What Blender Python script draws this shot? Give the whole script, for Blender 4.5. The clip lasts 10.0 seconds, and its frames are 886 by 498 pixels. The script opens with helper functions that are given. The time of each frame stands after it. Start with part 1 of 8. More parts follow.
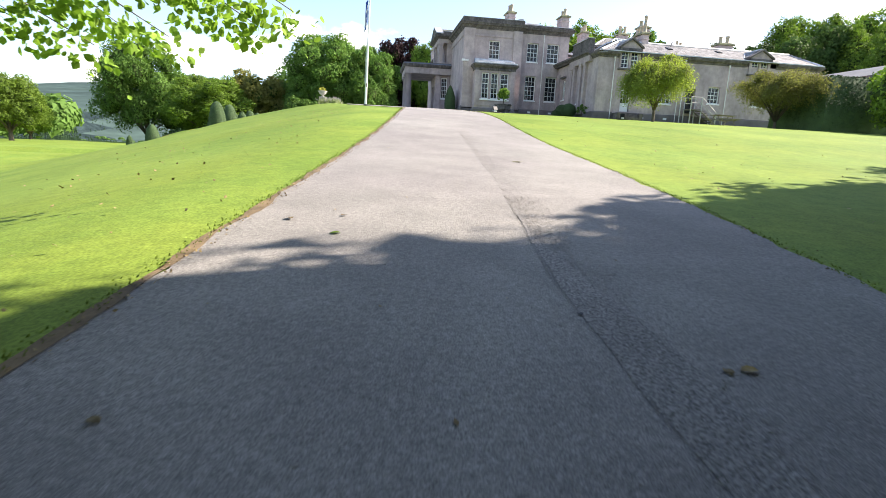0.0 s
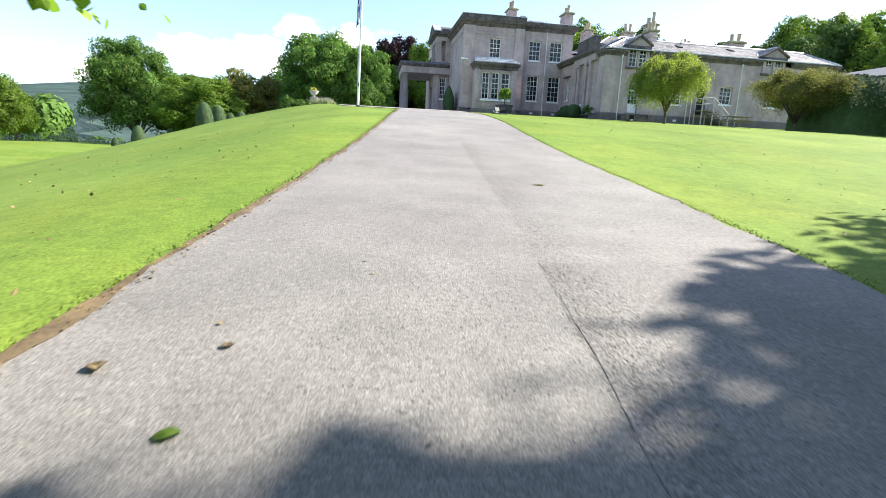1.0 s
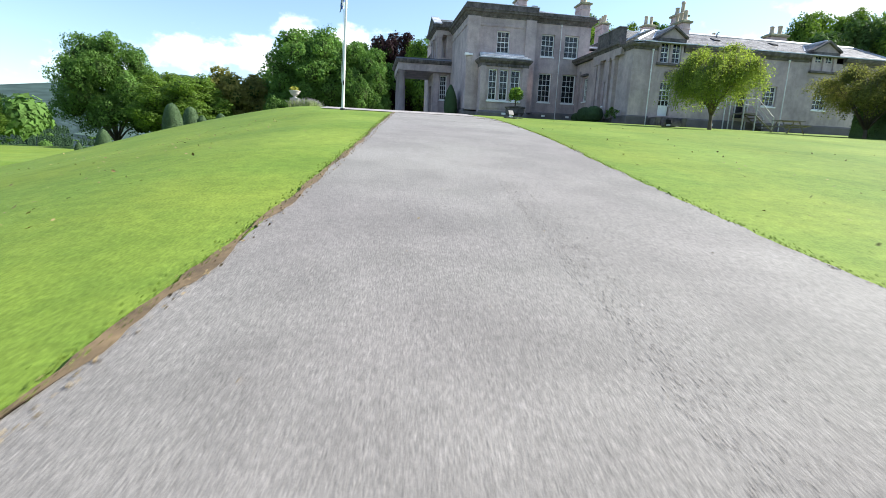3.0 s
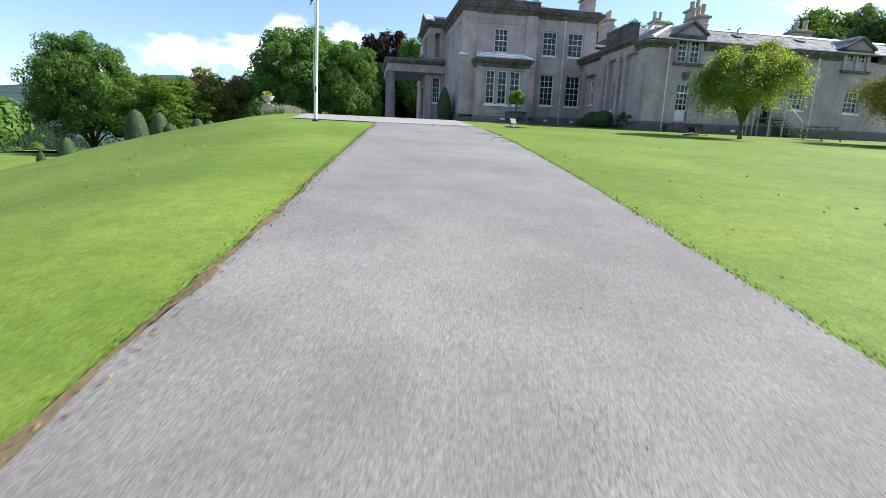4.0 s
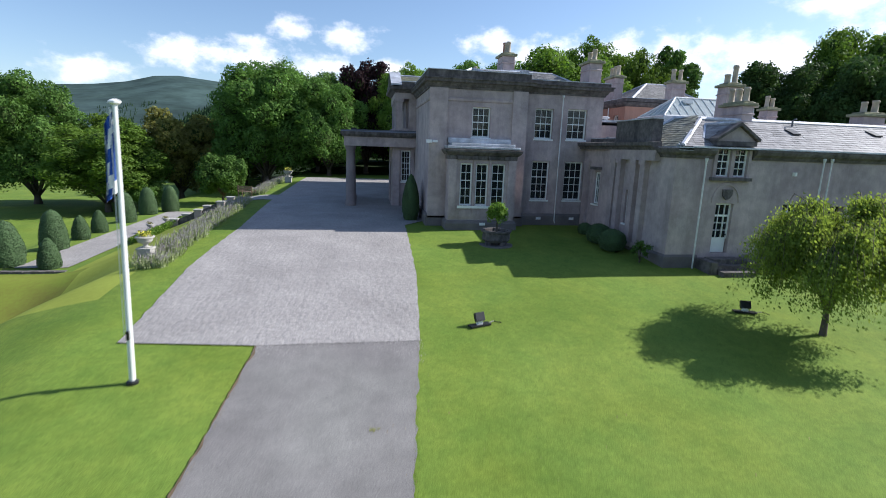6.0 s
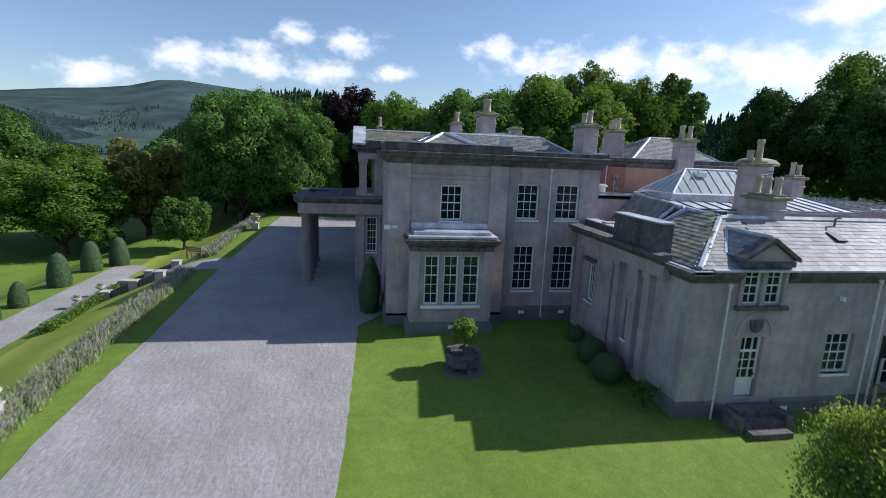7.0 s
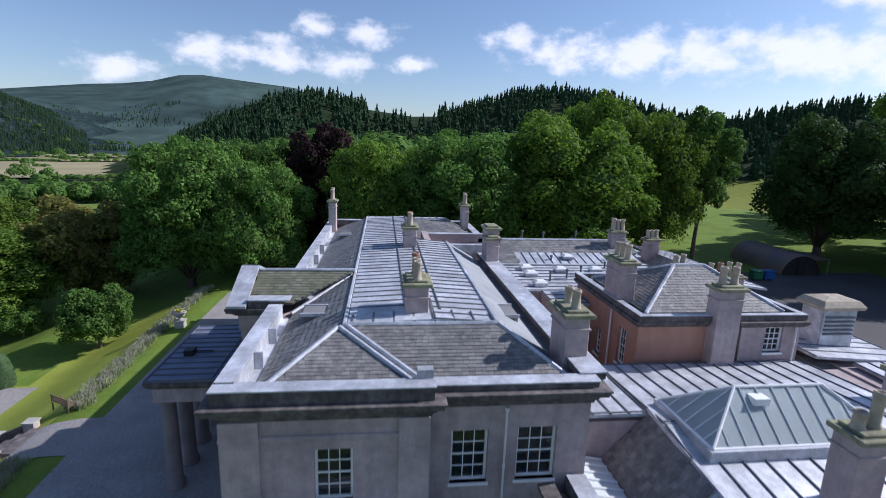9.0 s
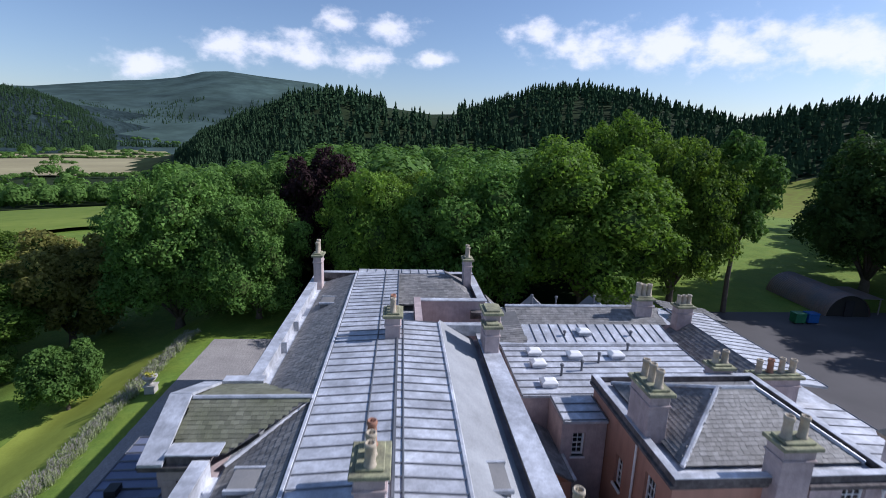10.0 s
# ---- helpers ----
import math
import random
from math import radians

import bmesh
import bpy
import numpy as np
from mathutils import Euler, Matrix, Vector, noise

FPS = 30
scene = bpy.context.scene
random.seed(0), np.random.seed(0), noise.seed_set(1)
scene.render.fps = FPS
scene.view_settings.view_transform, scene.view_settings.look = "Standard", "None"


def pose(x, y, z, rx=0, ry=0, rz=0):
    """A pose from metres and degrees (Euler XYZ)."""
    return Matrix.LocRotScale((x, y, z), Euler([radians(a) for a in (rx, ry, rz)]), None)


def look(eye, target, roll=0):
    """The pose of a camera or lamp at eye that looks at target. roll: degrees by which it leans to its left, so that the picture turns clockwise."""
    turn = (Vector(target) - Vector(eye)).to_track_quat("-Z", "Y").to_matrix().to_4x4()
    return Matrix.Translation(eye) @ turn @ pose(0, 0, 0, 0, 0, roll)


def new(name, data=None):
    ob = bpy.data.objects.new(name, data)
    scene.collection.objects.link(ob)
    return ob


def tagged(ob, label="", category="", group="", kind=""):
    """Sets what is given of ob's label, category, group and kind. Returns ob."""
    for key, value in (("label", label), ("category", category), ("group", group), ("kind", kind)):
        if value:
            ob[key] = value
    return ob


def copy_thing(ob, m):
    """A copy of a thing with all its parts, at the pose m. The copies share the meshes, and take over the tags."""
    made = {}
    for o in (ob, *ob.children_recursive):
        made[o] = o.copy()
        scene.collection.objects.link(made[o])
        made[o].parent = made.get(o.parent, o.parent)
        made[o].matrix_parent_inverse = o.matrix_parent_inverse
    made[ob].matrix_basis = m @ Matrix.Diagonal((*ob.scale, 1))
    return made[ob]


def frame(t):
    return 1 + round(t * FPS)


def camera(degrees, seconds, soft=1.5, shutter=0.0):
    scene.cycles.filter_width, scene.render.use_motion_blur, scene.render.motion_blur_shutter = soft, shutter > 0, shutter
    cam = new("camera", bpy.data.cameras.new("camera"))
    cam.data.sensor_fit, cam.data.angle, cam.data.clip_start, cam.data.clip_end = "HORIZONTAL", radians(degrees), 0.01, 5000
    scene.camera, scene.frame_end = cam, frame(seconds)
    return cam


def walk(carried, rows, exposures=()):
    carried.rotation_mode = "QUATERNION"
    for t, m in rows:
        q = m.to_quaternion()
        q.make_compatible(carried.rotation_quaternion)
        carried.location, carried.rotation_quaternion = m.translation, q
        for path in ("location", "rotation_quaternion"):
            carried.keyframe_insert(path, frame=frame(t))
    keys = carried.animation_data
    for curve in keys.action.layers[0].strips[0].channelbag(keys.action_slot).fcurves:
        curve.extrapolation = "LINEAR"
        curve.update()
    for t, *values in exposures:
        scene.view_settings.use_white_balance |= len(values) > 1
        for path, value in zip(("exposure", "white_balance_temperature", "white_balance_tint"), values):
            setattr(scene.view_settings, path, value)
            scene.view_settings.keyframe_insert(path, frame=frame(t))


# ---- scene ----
cam = camera(84.0, 10.0, soft=0.5, shutter=0.25)
PATH = [
    (0, (0.17, -0.093, 1.313), (0.474, 1.844, 0.92), 2.5),
    (0.5, (0.335, 0.846, 1.42), (0.644, 2.783, 1.028), 2.8),
    (1, (0.507, 2.056, 1.545), (0.816, 3.992, 1.153), 2.5),
    (1.5, (0.615, 3.147, 1.659), (0.927, 5.084, 1.268), 2.5),
    (2, (0.727, 4.586, 1.798), (1.041, 6.523, 1.409), 2.4),
    (2.5, (0.81, 5.88, 1.923), (1.124, 7.816, 1.533), 2.5),
    (4, (1.669, 11.132, 2.883), (2.003, 13.064, 2.487), 2.1),
    (4.5, (2.275, 12.913, 3.601), (2.607, 14.845, 3.208), 1.9),
    (5, (3.084, 15.349, 5.421), (3.412, 17.281, 5.023), 1.8),
    (5.5, (3.992, 17.547, 7.312), (4.32, 19.478, 6.908), 1.8),
    (7, (7.77, 25.428, 13.106), (8.091, 27.365, 12.727), 2.4),
    (7.5, (9.013, 27.802, 14.598), (9.334, 29.741, 14.225), 2.4),
    (8, (10.501, 30.613, 16.436), (10.808, 32.552, 16.053), 2.3),
    (8.5, (11.805, 32.865, 17.989), (12.082, 34.807, 17.598), 2.0),
    (9, (13.141, 35.841, 19.997), (13.387, 37.782, 19.582), 2.0),
    (9.5, (14.058, 38.322, 21.749), (14.271, 40.262, 21.313), 1.9),
    (10, (15.061, 41.132, 23.543), (15.228, 43.076, 23.106), 2.0),
]
EXPOSURES = [(0.0, 1.66, 7200, 16), (1.0, 1.57, 6800, 11), (2.5, 1.3, 6500, 9), (4.0, 1.02, 6350, 11), (5.5, 0.7, 6200, 12), (7.0, 0.25, 6000, 14), (8.5, 0.1, 5850, 18), (10.0, 0.06, 5800, 18)]
walk(cam, [(t, look(eye, target, roll)) for t, eye, target, roll in PATH], EXPOSURES)

# ---- light ----
SUN_DIR = Vector((1.31, 0.16, 1.0)).normalized()
sun = new("sun", bpy.data.lights.new("sun", "SUN"))
sun.data.energy, sun.data.angle, sun.data.color = 4.6, radians(0.53), (1.0, 0.965, 0.9)
sun.matrix_world = look(SUN_DIR * 100, (0, 0, 0))

world = bpy.data.worlds.new("sky")
scene.world = world
world.use_nodes = True
wn, wl = world.node_tree.nodes, world.node_tree.links
wn.clear()
sky = wn.new("ShaderNodeTexSky")
sky.sky_type, sky.sun_disc = "NISHITA", False
sky.air_density, sky.dust_density, sky.ozone_density = 1.0, 0.6, 2.4
sky.sun_elevation = math.asin(SUN_DIR.z)
sky.sun_rotation = math.atan2(SUN_DIR.x, SUN_DIR.y)
back = wn.new("ShaderNodeBackground")
back.inputs["Strength"].default_value = 0.11
wout = wn.new("ShaderNodeOutputWorld")
# clouds: soft heaps low over the horizon, seen by direction
tc = wn.new("ShaderNodeTexCoord")
HEAPS = [(-0.288, 0.944, 0.163, 0.085), (-0.183, 0.968, 0.165, 0.085), (-0.111, 0.97, 0.215, 0.06), (-0.015, 0.977, 0.208, 0.07), (-0.083, 0.984, 0.152, 0.08), (0.046, 0.985, 0.16, 0.05),
         (0.241, 0.942, 0.232, 0.07), (0.314, 0.926, 0.205, 0.1), (0.435, 0.875, 0.205, 0.12), (0.534, 0.82, 0.2, 0.13), (0.639, 0.746, 0.19, 0.14), (0.72, 0.67, 0.18, 0.16), (0.7, 0.667, 0.27, 0.1),
         (-0.429, 0.895, 0.115, 0.08), (-0.8, 0.55, 0.2, 0.16), (0.85, -0.4, 0.25, 0.2), (0.1, -0.95, 0.22, 0.2), (-0.75, -0.6, 0.25, 0.22)]
last = None
for hx, hy, hz, hr in HEAPS:
    off = wn.new("ShaderNodeVectorMath")
    off.operation = "SUBTRACT"
    off.inputs[1].default_value = (hx, hy, hz - (0.035 if hx > 0.2 else 0.015))
    wl.new(tc.outputs["Generated"], off.inputs[0])
    squash = wn.new("ShaderNodeVectorMath")
    squash.operation = "MULTIPLY"
    squash.inputs[1].default_value = (1, 1, 2.4)
    wl.new(off.outputs[0], squash.inputs[0])
    far_off = wn.new("ShaderNodeVectorMath")
    far_off.operation = "LENGTH"
    wl.new(squash.outputs[0], far_off.inputs[0])
    near_by = wn.new("ShaderNodeMapRange")
    near_by.inputs["From Min"].default_value, near_by.inputs["From Max"].default_value = 0.0, hr * 1.5
    near_by.inputs["To Min"].default_value, near_by.inputs["To Max"].default_value = 1.0, 0.0
    wl.new(far_off.outputs["Value"], near_by.inputs["Value"])
    if last is not None:
        both = wn.new("ShaderNodeMath")
        both.operation = "MAXIMUM"
        wl.new(last, both.inputs[0])
        wl.new(near_by.outputs[0], both.inputs[1])
        last = both.outputs[0]
    else:
        last = near_by.outputs[0]
flat = wn.new("ShaderNodeMapping")
flat.inputs["Scale"].default_value = (10, 10, 15)
wl.new(tc.outputs["Generated"], flat.inputs[0])
heap = wn.new("ShaderNodeTexNoise")
heap.inputs["Scale"].default_value, heap.inputs["Detail"].default_value, heap.inputs["Roughness"].default_value = 2.1, 9, 0.58
wl.new(flat.outputs[0], heap.inputs["Vector"])
summed = wn.new("ShaderNodeMath")
summed.operation = "MULTIPLY_ADD"
summed.inputs[1].default_value = 1.5
wl.new(heap.outputs["Fac"], summed.inputs[0])
wl.new(last, summed.inputs[2])
mul = wn.new("ShaderNodeMapRange")
mul.interpolation_type = "SMOOTHSTEP"
mul.inputs["From Min"].default_value, mul.inputs["From Max"].default_value = 1.08, 1.68
mul.inputs["To Max"].default_value = 0.85
wl.new(summed.outputs[0], mul.inputs["Value"])
mix = wn.new("ShaderNodeMix")
mix.data_type = "RGBA"
mix.inputs["B"].default_value = (8.8, 8.8, 9.0, 1)
wl.new(mul.outputs[0], mix.inputs["Factor"])
wl.new(sky.outputs[0], mix.inputs["A"])
wl.new(mix.outputs["Result"], back.inputs["Color"])
wl.new(back.outputs[0], wout.inputs[0])

# ---- materials ----
def material(name, base, rough=0.8, metal=0.0, scale=6.0, amount=0.25, fine=60.0, bump=0.2, island=0.0, random_ob=0.0, spec=0.5, tint=None, dist=0.01):
    """A mottled surface: two scales of noise on the colour, fine relief, and a spread from piece to piece."""
    m = bpy.data.materials.new(name)
    m.use_nodes = True
    n, l = m.node_tree.nodes, m.node_tree.links
    b = n["Principled BSDF"]
    b.inputs["Roughness"].default_value, b.inputs["Metallic"].default_value = rough, metal
    b.inputs["Specular IOR Level"].default_value = spec
    geo = n.new("ShaderNodeNewGeometry")
    big, small = n.new("ShaderNodeTexNoise"), n.new("ShaderNodeTexNoise")
    for node, s, d in ((big, scale, 5), (small, fine, 4)):
        node.inputs["Scale"].default_value, node.inputs["Detail"].default_value = s, d
        l.new(geo.outputs["Position"], node.inputs["Vector"])
    mixc = n.new("ShaderNodeMix")
    mixc.data_type = "RGBA"
    mixc.inputs["A"].default_value = (*[c * (1 - amount) for c in base], 1)
    mixc.inputs["B"].default_value = (*[min(1, c * (1 + amount)) for c in (tint or base)], 1)
    add = n.new("ShaderNodeMath")
    add.operation = "MULTIPLY_ADD"
    l.new(small.outputs["Fac"], add.inputs[0])
    add.inputs[1].default_value = 0.5
    l.new(big.outputs["Fac"], add.inputs[2])
    sub = n.new("ShaderNodeMapRange")
    sub.inputs["From Min"].default_value, sub.inputs["From Max"].default_value = 0.45, 1.05
    l.new(add.outputs[0], sub.inputs["Value"])
    l.new(sub.outputs[0], mixc.inputs["Factor"])
    out = mixc.outputs["Result"]
    for source, value in ((geo.outputs["Random Per Island"], island), (None, random_ob)):
        if value:
            if source is None:
                source = n.new("ShaderNodeObjectInfo").outputs["Random"]
            rng = n.new("ShaderNodeMapRange")
            rng.inputs["To Min"].default_value, rng.inputs["To Max"].default_value = 1 - value, 1 + value
            l.new(source, rng.inputs["Value"])
            hsv = n.new("ShaderNodeHueSaturation")
            l.new(rng.outputs[0], hsv.inputs["Value"])
            l.new(out, hsv.inputs["Color"])
            out = hsv.outputs[0]
    l.new(out, b.inputs["Base Color"])
    if bump:
        bp = n.new("ShaderNodeBump")
        bp.inputs["Strength"].default_value, bp.inputs["Distance"].default_value = bump, dist
        l.new(add.outputs[0], bp.inputs["Height"])
        l.new(bp.outputs[0], b.inputs["Normal"])
    return m


def leaf_material(name, base, tint, translucent=0.35):
    """Leaves: colour spread from leaf to leaf and tree to tree, some light let through."""
    m = material(name, base, 0.7, scale=0.35, amount=0.25, fine=3.0, bump=0, island=0.25, random_ob=0.2, tint=tint, spec=0.1)
    n, l = m.node_tree.nodes, m.node_tree.links
    b = n["Principled BSDF"]
    tr = n.new("ShaderNodeBsdfTranslucent")
    src = b.inputs["Base Color"].links[0].from_socket
    bright = n.new("ShaderNodeHueSaturation")
    bright.inputs["Value"].default_value, bright.inputs["Saturation"].default_value = 1.5, 1.1
    l.new(src, bright.inputs["Color"])
    l.new(bright.outputs[0], tr.inputs["Color"])
    mx = n.new("ShaderNodeMixShader")
    mx.inputs[0].default_value = translucent
    l.new(b.outputs[0], mx.inputs[1])
    l.new(tr.outputs[0], mx.inputs[2])
    l.new(mx.outputs[0], n["Material Output"].inputs["Surface"])
    return m


STONE = material("grey_stone", (0.44, 0.36, 0.358), 0.9, scale=0.7, amount=0.22, fine=22, bump=0.4, tint=(0.47, 0.38, 0.365))
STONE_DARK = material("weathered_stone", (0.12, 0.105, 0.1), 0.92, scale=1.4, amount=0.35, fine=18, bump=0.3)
PLINTH = material("plinth_stone", (0.17, 0.15, 0.145), 0.92, scale=1.2, amount=0.3, fine=20, bump=0.3)
PINK = material("pink_render", (0.47, 0.24, 0.165), 0.9, scale=0.8, amount=0.15, fine=30, bump=0.15, tint=(0.45, 0.25, 0.18))
LEAD = material("lead", (0.57, 0.585, 0.62), 0.5, metal=0.25, scale=0.9, amount=0.22, fine=14, bump=0.15)
LEAD_BLUE = material("blue_lead", (0.185, 0.205, 0.285), 0.5, metal=0.25, scale=0.9, amount=0.25, fine=14, bump=0.15)
LEAD_DARK = material("lead_roll", (0.13, 0.138, 0.155), 0.55, metal=0.2, scale=1.5, amount=0.25, fine=14, bump=0.1)
SLATE = material("slate", (0.185, 0.185, 0.185), 0.62, scale=0.7, amount=0.2, fine=25, bump=0.2, island=0.24, tint=(0.215, 0.205, 0.19))
SLATE_PIECE = material("slate_piece", (0.185, 0.185, 0.185), 0.62, scale=0.7, amount=0.2, fine=25, bump=0.2, random_ob=0.24, tint=(0.215, 0.205, 0.19))
SLATE_MOSS = material("mossy_slate", (0.15, 0.16, 0.09), 0.85, scale=1.0, amount=0.3, fine=18, bump=0.25, island=0.25, tint=(0.16, 0.16, 0.12))
WHITE = material("white_paint", (0.85, 0.85, 0.83), 0.45, scale=3, amount=0.05, fine=40, bump=0.05)
CAPSTONE = material("lichened_stone", (0.19, 0.18, 0.135), 0.95, scale=2.5, amount=0.45, fine=16, bump=0.4, tint=(0.27, 0.27, 0.16))
PIPE = material("pipe_paint", (0.7, 0.69, 0.67), 0.5, scale=5, amount=0.15, fine=30, bump=0.05)
POT = material("clay_pot", (0.42, 0.36, 0.27), 0.85, scale=4, amount=0.25, fine=30, bump=0.2)
POT_RED = material("red_clay_pot", (0.34, 0.17, 0.11), 0.85, scale=4, amount=0.25, fine=30, bump=0.2)
GRASS = material("lawn", (0.138, 0.207, 0.028), 0.85, scale=0.3, amount=0.14, fine=34, bump=0.5, tint=(0.155, 0.222, 0.04), spec=0.12, dist=0.015)
ROAD_M = material("tarmac", (0.212, 0.2, 0.186), 0.85, scale=0.6, amount=0.14, fine=85, bump=0.9)
GRAVEL_M = material("gravel", (0.315, 0.293, 0.276), 0.9, scale=0.45, amount=0.12, fine=28, bump=0.9)
# Blue haze of distance is mixed into the moor and far wood colours.
MOOR = material("hazy_moor", (0.044, 0.068, 0.07), 0.95, scale=0.0022, amount=0.3, fine=0.012, bump=0.05, spec=0.02, tint=(0.062, 0.096, 0.084), dist=8)
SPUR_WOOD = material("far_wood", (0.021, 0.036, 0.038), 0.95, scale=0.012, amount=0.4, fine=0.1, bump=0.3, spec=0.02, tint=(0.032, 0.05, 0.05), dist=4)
def furrows(m, scale, strength, dist):
    """Adds long raked ridges along y to a material's relief."""
    n, l = m.node_tree.nodes, m.node_tree.links
    geo = n.new("ShaderNodeNewGeometry")
    stretch = n.new("ShaderNodeMapping")
    stretch.inputs["Scale"].default_value = scale
    tex = n.new("ShaderNodeTexNoise")
    tex.inputs["Scale"].default_value, tex.inputs["Detail"].default_value = 1.0, 3
    bp = n.new("ShaderNodeBump")
    bp.inputs["Strength"].default_value, bp.inputs["Distance"].default_value = strength, dist
    l.new(geo.outputs["Position"], stretch.inputs["Vector"])
    l.new(stretch.outputs[0], tex.inputs["Vector"])
    l.new(tex.outputs["Fac"], bp.inputs["Height"])
    b = n["Principled BSDF"]
    l.new(b.inputs["Normal"].links[0].from_socket, bp.inputs["Normal"])
    l.new(bp.outputs[0], b.inputs["Normal"])


def streaks(m, scale, low, high):
    """Rain streaks and stains that run down a wall, over a material's colour."""
    n, l = m.node_tree.nodes, m.node_tree.links
    geo = n.new("ShaderNodeNewGeometry")
    stretch = n.new("ShaderNodeMapping")
    stretch.inputs["Scale"].default_value = scale
    tex = n.new("ShaderNodeTexNoise")
    tex.inputs["Scale"].default_value, tex.inputs["Detail"].default_value, tex.inputs["Roughness"].default_value = 1.0, 6, 0.65
    rng_ = n.new("ShaderNodeMapRange")
    rng_.inputs["From Min"].default_value, rng_.inputs["From Max"].default_value = 0.32, 0.62
    rng_.inputs["To Min"].default_value, rng_.inputs["To Max"].default_value = low, high
    hsv = n.new("ShaderNodeHueSaturation")
    b = n["Principled BSDF"]
    l.new(geo.outputs["Position"], stretch.inputs["Vector"])
    l.new(stretch.outputs[0], tex.inputs["Vector"])
    l.new(tex.outputs["Fac"], rng_.inputs["Value"])
    l.new(rng_.outputs[0], hsv.inputs["Value"])
    l.new(b.inputs["Base Color"].links[0].from_socket, hsv.inputs["Color"])
    l.new(hsv.outputs[0], b.inputs["Base Color"])


def mottle(m, scale, low, high, hue=0.0, edge=(0.35, 0.65), detail=3):
    """Patches at one more scale over a material's colour: value from low to high, hue swung with it."""
    n, l = m.node_tree.nodes, m.node_tree.links
    geo = n.new("ShaderNodeNewGeometry")
    tex = n.new("ShaderNodeTexNoise")
    tex.inputs["Scale"].default_value, tex.inputs["Detail"].default_value = scale, detail
    l.new(geo.outputs["Position"], tex.inputs["Vector"])
    hsv = n.new("ShaderNodeHueSaturation")
    for name, a, b in (("Value", low, high), ("Hue", 0.5 - hue, 0.5 + hue)):
        rng_ = n.new("ShaderNodeMapRange")
        rng_.inputs["From Min"].default_value, rng_.inputs["From Max"].default_value = edge
        rng_.inputs["To Min"].default_value, rng_.inputs["To Max"].default_value = a, b
        l.new(tex.outputs["Fac"], rng_.inputs["Value"])
        l.new(rng_.outputs[0], hsv.inputs[name])
    b = n["Principled BSDF"]
    l.new(b.inputs["Base Color"].links[0].from_socket, hsv.inputs["Color"])
    l.new(hsv.outputs[0], b.inputs["Base Color"])


mottle(GRASS, 2.6, 0.93, 1.06, -0.004)
mottle(GRASS, 9.0, 0.9, 1.08)
mottle(GRASS, 0.4, 0.95, 1.05, -0.008, (0.38, 0.64))
mottle(GRASS, 55.0, 0.7, 1.3, 0.0, (0.3, 0.7))
mottle(ROAD_M, 130.0, 0.62, 1.38, 0.0, (0.3, 0.7), 1)
mottle(ROAD_M, 36.0, 0.8, 1.16, 0.0, (0.32, 0.68))
mottle(ROAD_M, 1.6, 0.9, 1.07)
mottle(ROAD_M, 0.35, 0.93, 1.05, 0.02)
mottle(GRAVEL_M, 60.0, 0.68, 1.3, 0.0, (0.3, 0.7), 1)
mottle(GRAVEL_M, 9.0, 0.86, 1.1)
mottle(GRAVEL_M, 0.6, 0.9, 1.06)
mottle(STONE, 0.45, 0.91, 1.05, 0.01)
mottle(STONE, 3.2, 0.9, 1.08)
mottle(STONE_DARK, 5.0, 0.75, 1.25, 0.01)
mottle(SLATE, 4.0, 0.8, 1.2)
mottle(LEAD, 3.5, 0.84, 1.08)
mottle(LEAD, 0.9, 0.86, 1.06)
streaks(STONE, (3.5, 3.5, 0.22), 0.92, 1.04)
streaks(STONE, (1.3, 1.3, 0.3), 0.84, 1.05)
streaks(GRASS, (0.42, 0.045, 0.3), 0.93, 1.05)
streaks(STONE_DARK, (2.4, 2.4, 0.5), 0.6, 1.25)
streaks(PINK, (1.4, 1.4, 0.2), 0.82, 1.06)
streaks(LEAD, (1.2, 0.5, 1.0), 0.82, 1.08)
furrows(GRAVEL_M, (7.0, 3.0, 1.0), 0.55, 0.06)
furrows(GRAVEL_M, (2.2, 5.5, 1.0), 0.45, 0.05)
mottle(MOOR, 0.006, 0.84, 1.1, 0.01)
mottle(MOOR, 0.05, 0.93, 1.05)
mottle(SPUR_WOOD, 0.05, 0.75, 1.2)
furrows(ROAD_M, (4.0, 0.3, 1.0), 0.2, 0.02)
furrows(GRASS, (1.1, 0.1, 1.0), 0.12, 0.03)
WOODFLOOR = material("woodland_floor", (0.021, 0.034, 0.012), 0.95, scale=0.05, amount=0.4, fine=1.5, bump=0.6, spec=0.1, dist=0.3)
FIELD = material("stubble_field", (0.33, 0.29, 0.165), 0.95, scale=0.01, amount=0.2, fine=0.2, bump=0, spec=0.1)
# Bleached grass, its colour raised further to stand for sun on the slope.
BANK = material("bleached_sunlit_bank", (0.262, 0.3, 0.05), 0.9, scale=0.4, amount=0.15, fine=6, bump=0.3, spec=0.1, tint=(0.275, 0.32, 0.056))
DRYGRASS = material("dry_grass", (0.21, 0.19, 0.045), 0.9, scale=0.4, amount=0.25, fine=6, bump=0.25, spec=0.1, tint=(0.16, 0.21, 0.03))
YARD_M = material("yard_tarmac", (0.085, 0.08, 0.082), 0.9, scale=0.2, amount=0.25, fine=30, bump=0.3)
LEAF = leaf_material("leaf_green", (0.08, 0.158, 0.034), (0.112, 0.2, 0.046), 0.3)
LEAF_MID = leaf_material("leaf_mid", (0.1, 0.172, 0.028), (0.15, 0.228, 0.038), 0.33)
LEAF_LIGHT = leaf_material("leaf_light", (0.114, 0.205, 0.036), (0.165, 0.262, 0.046), 0.36)
LEAF_WEEP = leaf_material("leaf_weeping", (0.165, 0.232, 0.045), (0.22, 0.27, 0.058), 0.45)
